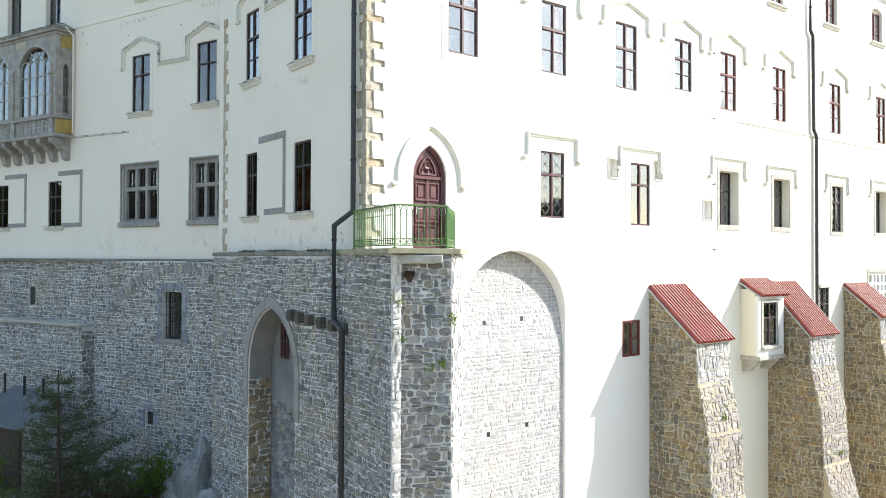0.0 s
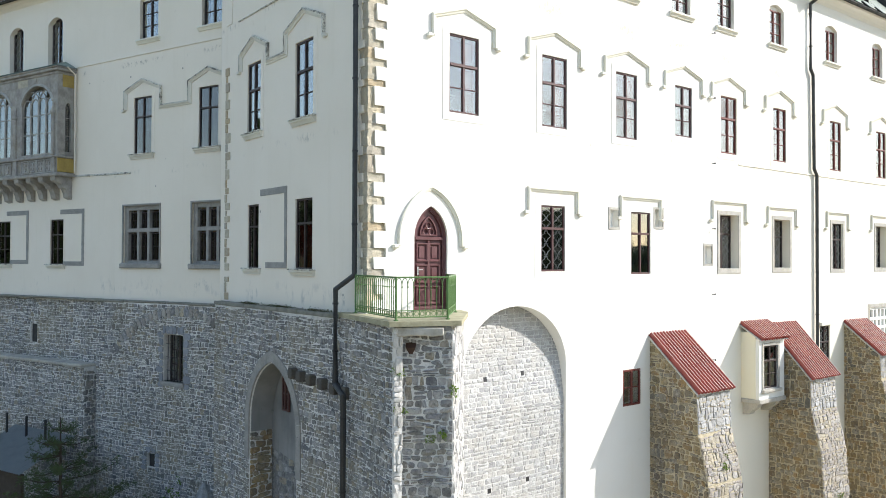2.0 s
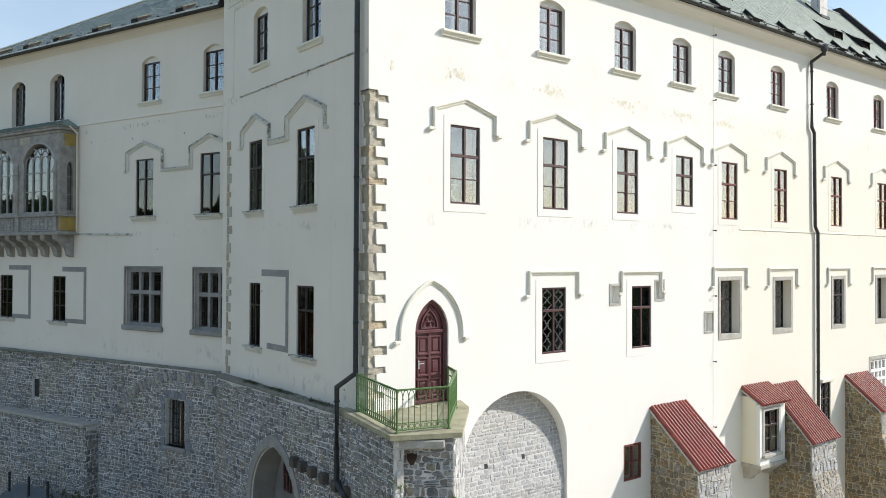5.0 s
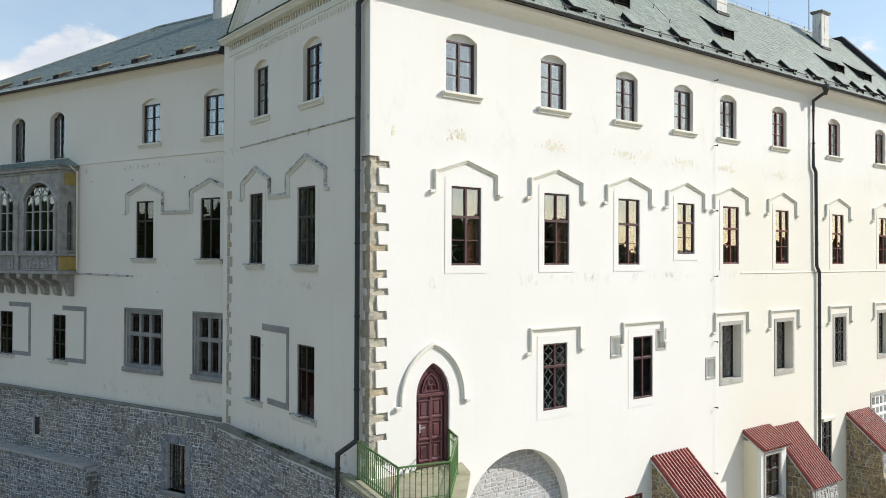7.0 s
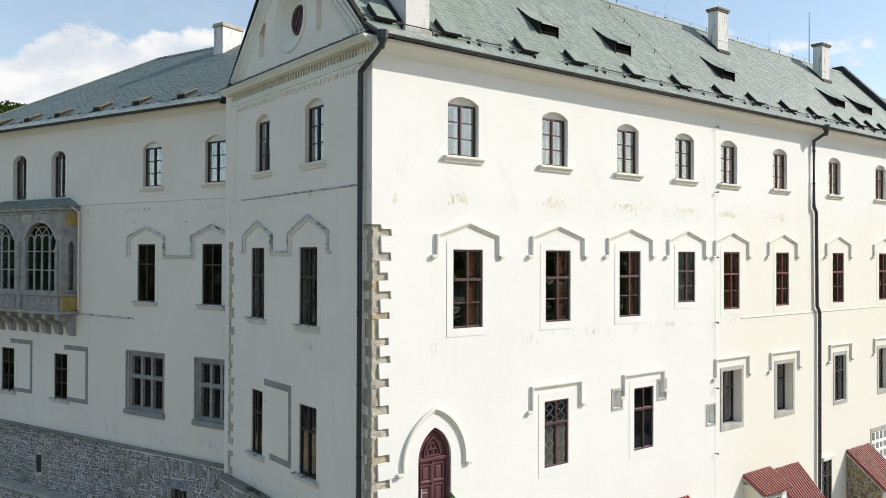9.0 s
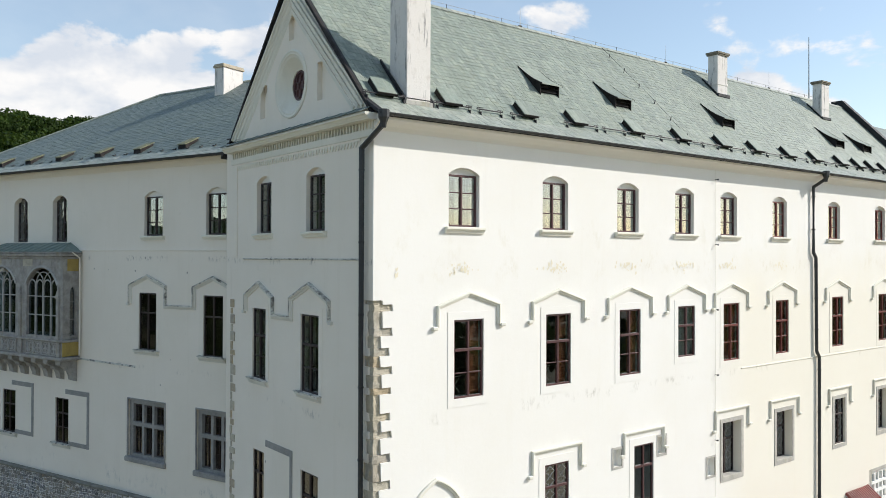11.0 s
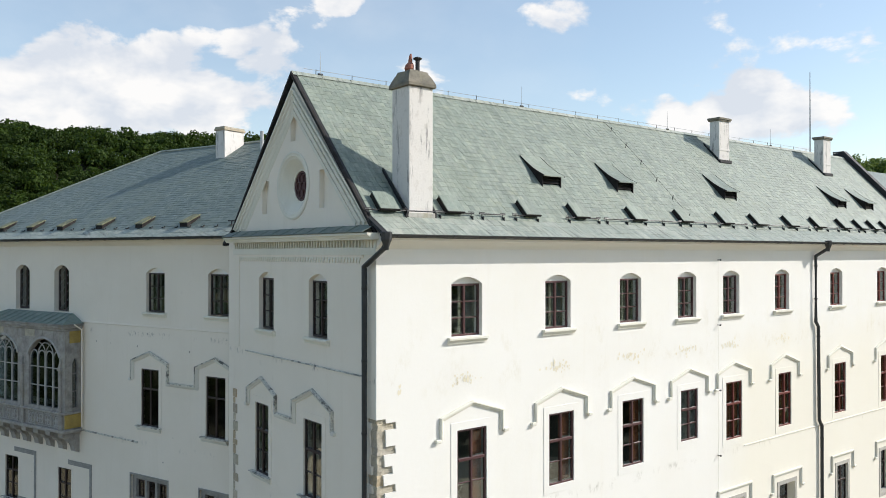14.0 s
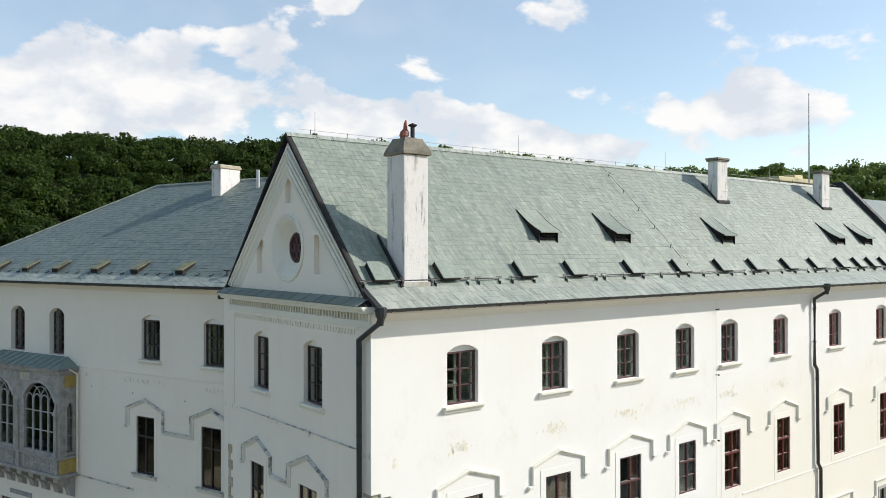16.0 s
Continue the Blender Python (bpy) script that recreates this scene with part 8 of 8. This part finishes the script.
for root, x0, x1, poly, line in BUTTRESS_OBS:
    west = frame_of((x0, -0.04, 0), (0, -1))
    (ya, za), (yb, zb), (yc, zc), (yd, zd), (ye, ze), (yg, zg) = line
    seed = int(x0 * 10)
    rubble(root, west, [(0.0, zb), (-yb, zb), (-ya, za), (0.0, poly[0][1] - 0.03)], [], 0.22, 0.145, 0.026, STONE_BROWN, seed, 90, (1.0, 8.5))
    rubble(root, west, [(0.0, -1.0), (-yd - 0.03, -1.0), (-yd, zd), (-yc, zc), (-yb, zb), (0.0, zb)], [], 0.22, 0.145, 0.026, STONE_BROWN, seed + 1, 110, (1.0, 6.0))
    # the upper front is paler than the west side: sunlight put into the stone colour
    for j, (p, q) in enumerate(((line[1], line[0]), (line[2], line[1]), (line[3], line[2]), (line[4], line[3]))):
        fr = slope_frame(x0, p[0] - 0.04, p[1], q[0] - 0.04, q[1])
        ln = math.hypot(p[0] - q[0], p[1] - q[1])
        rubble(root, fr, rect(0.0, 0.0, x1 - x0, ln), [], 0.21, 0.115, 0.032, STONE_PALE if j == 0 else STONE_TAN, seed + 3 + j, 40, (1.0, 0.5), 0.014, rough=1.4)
low_face = frame_of((0.0, 0.07, 0.0), (1, 0))
rubble(arch_back, low_face, rect(BIG_ARCH_C - 2.05, 1.5, BIG_ARCH_C + 2.05, 8.55), [rect(4.0, 6.2, 4.13, 6.36), rect(5.5, 6.3, 5.63, 6.44)], 0.225, 0.135, 0.009, STONE_PALE, 9, 150, (5.0, 8.0), 0.013, rough=0.4)
high_face = slope_frame(0.0, 0.07, 8.55, 0.57, 11.75)
rubble(arch_back, high_face, rect(BIG_ARCH_C - 2.15, 0.0, BIG_ARCH_C + 2.15, 3.2), [rect(3.95, 0.80, 4.08, 0.95), rect(5.42, 0.86, 5.55, 1.01)], 0.225, 0.135, 0.009, STONE_PALE, 11, 150, (5.0, 1.0), 0.013, rough=0.4)
rubble(base_gable, at(FWB, 0, 0, -0.762), rect(-6.08, 1.5, -3.12, 6.9), [], 0.26, 0.15, 0.012, STONE_BLUE, 12)
cheek = frame_of((-0.42, 6.11, 0), (1, 0.0))
rubble(base_gable, cheek, rect(0.0, 1.5, 0.74, 7.6), [], 0.34, 0.15, 0.03, STONE_BROWN, 10)
# putlog holes: shallow black blocks, the shade of the hole painted in
for m, u, v in ((high_face, 4.015, 0.875), (high_face, 5.485, 0.935), (low_face, 4.065, 6.28), (low_face, 5.565, 6.37)):
    solid("putlog_hole", box(B(), u - 0.065, u + 0.065, v - 0.07, v + 0.07, -0.02, 0.004), IRON, "black square block for the shade of a putlog hole in the arch filling", "hole", "structure", m)
# ---- ground and hills ----


def ground_z(x, y):
    """The lie of the land: a ledge at the foot of the castle, a valley, wooded slopes all round."""
    dx, dy = x - 8.0, y - 10.0
    r = math.hypot(dx, dy)
    near = max(0.0, 1.0 - math.hypot(x + 3.0, y - 19.0) / 26.0)
    z = -5.5 + 8.0 * min(1.0, near * 2.2)
    ahead = (dx * 0.55 + dy * 0.83) / max(r, 1.0)
    side = (dx * 0.83 - dy * 0.55) / max(r, 1.0)
    t = min(1.0, max(0.0, (r - 62.0) / 165.0))
    rise = t * t * (3 - 2 * t)
    floor_z = 17.0 - 1.5 * side
    top = 50.0 - 4.0 * side if ahead > -0.2 else floor_z
    if ahead > -0.2:
        f = min(1.0, max(0.0, (ahead - 0.2) / 0.55))
        top = floor_z + (top - floor_z) * f * f * (3 - 2 * f)
        top -= 4.0 * max(0.0, side) - 1.0 + min(2.6, 13.0 * max(0.0, side - 0.22)) + min(2.2, 14.0 * max(0.0, side - 0.44)) + 3.0 * noise.noise((x * 0.008, y * 0.008, 3.0))
    z += (top + 5.5) * rise + 5.0 * noise.noise((x * 0.012, y * 0.012, 0.0)) * rise
    if r > 240:
        z += min(30.0, (r - 240) * 0.02) * (0.5 + noise.noise((x * 0.002, y * 0.002, 7.0)))
    return z


bm = B()
rings = [0, 3, 6, 9, 12, 15, 18, 21, 24, 28, 33, 40, 50, 62, 75, 90, 110, 130, 150, 170, 190, 210, 240, 300, 420, 700, 1200, 2400]
rows = []
for r in rings:
    row = []
    for k in range(72):
        a = 2 * math.pi * k / 72
        x, y = 8.0 + r * math.cos(a), 10.0 + r * math.sin(a)
        row.append(bm.verts.new((x, y, ground_z(x, y) + (0.35 * noise.noise((x * 0.4, y * 0.4, 1.0)) if r < 60 else 0.0))))
        if r == 0:
            break
    rows.append(row)
for ra, rb in zip(rows, rows[1:]):
    for k in range(72):
        j = (k + 1) % 72
        if len(ra) == 1:
            bm.faces.new((ra[0], rb[k], rb[j]))
        else:
            bm.faces.new((ra[k], rb[k], rb[j], ra[j]))
ground = solid("ground", bm, EARTH, "grassy ground rising to wooded hills", "ground", "structure")
ground.data.materials.append(WOOD_FLOOR)
for f in ground.data.polygons:
    f.use_smooth = True
    f.material_index = 1 if math.hypot(f.center.x - 8.0, f.center.y - 10.0) > 95 else 0


def crown_cloud(rng, clumps, size, squash=0.85):
    """Verts of a broad-leaved crown: small three-cornered sprays over a handful of round boughs."""
    boughs = []
    for _ in range(rng.randint(7, 10)):
        a, h, d = rng.uniform(0, 2 * math.pi), rng.uniform(-0.3, 0.55), rng.uniform(0.0, 0.62)
        boughs.append((math.cos(a) * d, math.sin(a) * d, h, rng.uniform(0.30, 0.50)))
    out = []
    for _ in range(clumps):
        bx, by, bz, br = rng.choice(boughs)
        n = Vector((rng.gauss(0, 1), rng.gauss(0, 1), rng.gauss(0.25, 1))).normalized()
        c = Vector((bx, by, bz)) + n * br * rng.uniform(0.75, 1.06)
        c.z *= squash
        t = (n + Vector((rng.gauss(0, 0.5), rng.gauss(0, 0.5), rng.gauss(0, 0.5)))).normalized()
        s = t.orthogonal().normalized()
        q = t.cross(s)
        ang = rng.uniform(0, 6.28)
        e = size * rng.uniform(0.6, 1.3)
        out.append([c + e * (math.cos(ang + k) * s + math.sin(ang + k) * q) + t * e * 0.25 * (k == 0) for k in (0, 1.7, 3.1, 4.6)])
    return np.array([[tuple(p) for p in quad] for quad in out])


def forest(name, places, clumps, size, seed, label, material):
    rng = random.Random(seed)
    kinds = [crown_cloud(rng, clumps, size) for _ in range(7)]
    vs = []
    for x, y, z, r in places:
        k = kinds[rng.randrange(7)].reshape(-1, 3)
        a = rng.uniform(0, 6.28)
        rot = np.array([[math.cos(a), -math.sin(a), 0], [math.sin(a), math.cos(a), 0], [0, 0, rng.uniform(0.85, 1.25)]])
        vs.append(k @ rot.T * r + np.array([x, y, z]))
    vs = np.concatenate(vs)
    me = bpy.data.meshes.new(name)
    me.from_pydata(vs.tolist(), [], np.arange(len(vs)).reshape(-1, 4).tolist())
    me.materials.append(material)
    return tagged(new(name, me), label, "forest", "", "stuff")


def forest_places(seed, az0, az1, r0, r1, step, rmin, rmax):
    rng = random.Random(seed)
    out = []
    r = r0
    while r < r1:
        n = max(1, int((az1 - az0) * r / step))
        for k in range(n):
            a = az0 + (az1 - az0) * (k + rng.uniform(-0.45, 0.45)) / n
            rr = r + rng.uniform(-0.45, 0.45) * step
            x, y = -10.9 + rr * math.cos(a), -16.8 + rr * math.sin(a)
            size = rng.uniform(rmin, rmax)
            out.append((x, y, ground_z(x, y) + size * 0.95, size))
        r += step * 0.8
    return out


VIEW_AZ = math.atan2(0.786, 0.618)
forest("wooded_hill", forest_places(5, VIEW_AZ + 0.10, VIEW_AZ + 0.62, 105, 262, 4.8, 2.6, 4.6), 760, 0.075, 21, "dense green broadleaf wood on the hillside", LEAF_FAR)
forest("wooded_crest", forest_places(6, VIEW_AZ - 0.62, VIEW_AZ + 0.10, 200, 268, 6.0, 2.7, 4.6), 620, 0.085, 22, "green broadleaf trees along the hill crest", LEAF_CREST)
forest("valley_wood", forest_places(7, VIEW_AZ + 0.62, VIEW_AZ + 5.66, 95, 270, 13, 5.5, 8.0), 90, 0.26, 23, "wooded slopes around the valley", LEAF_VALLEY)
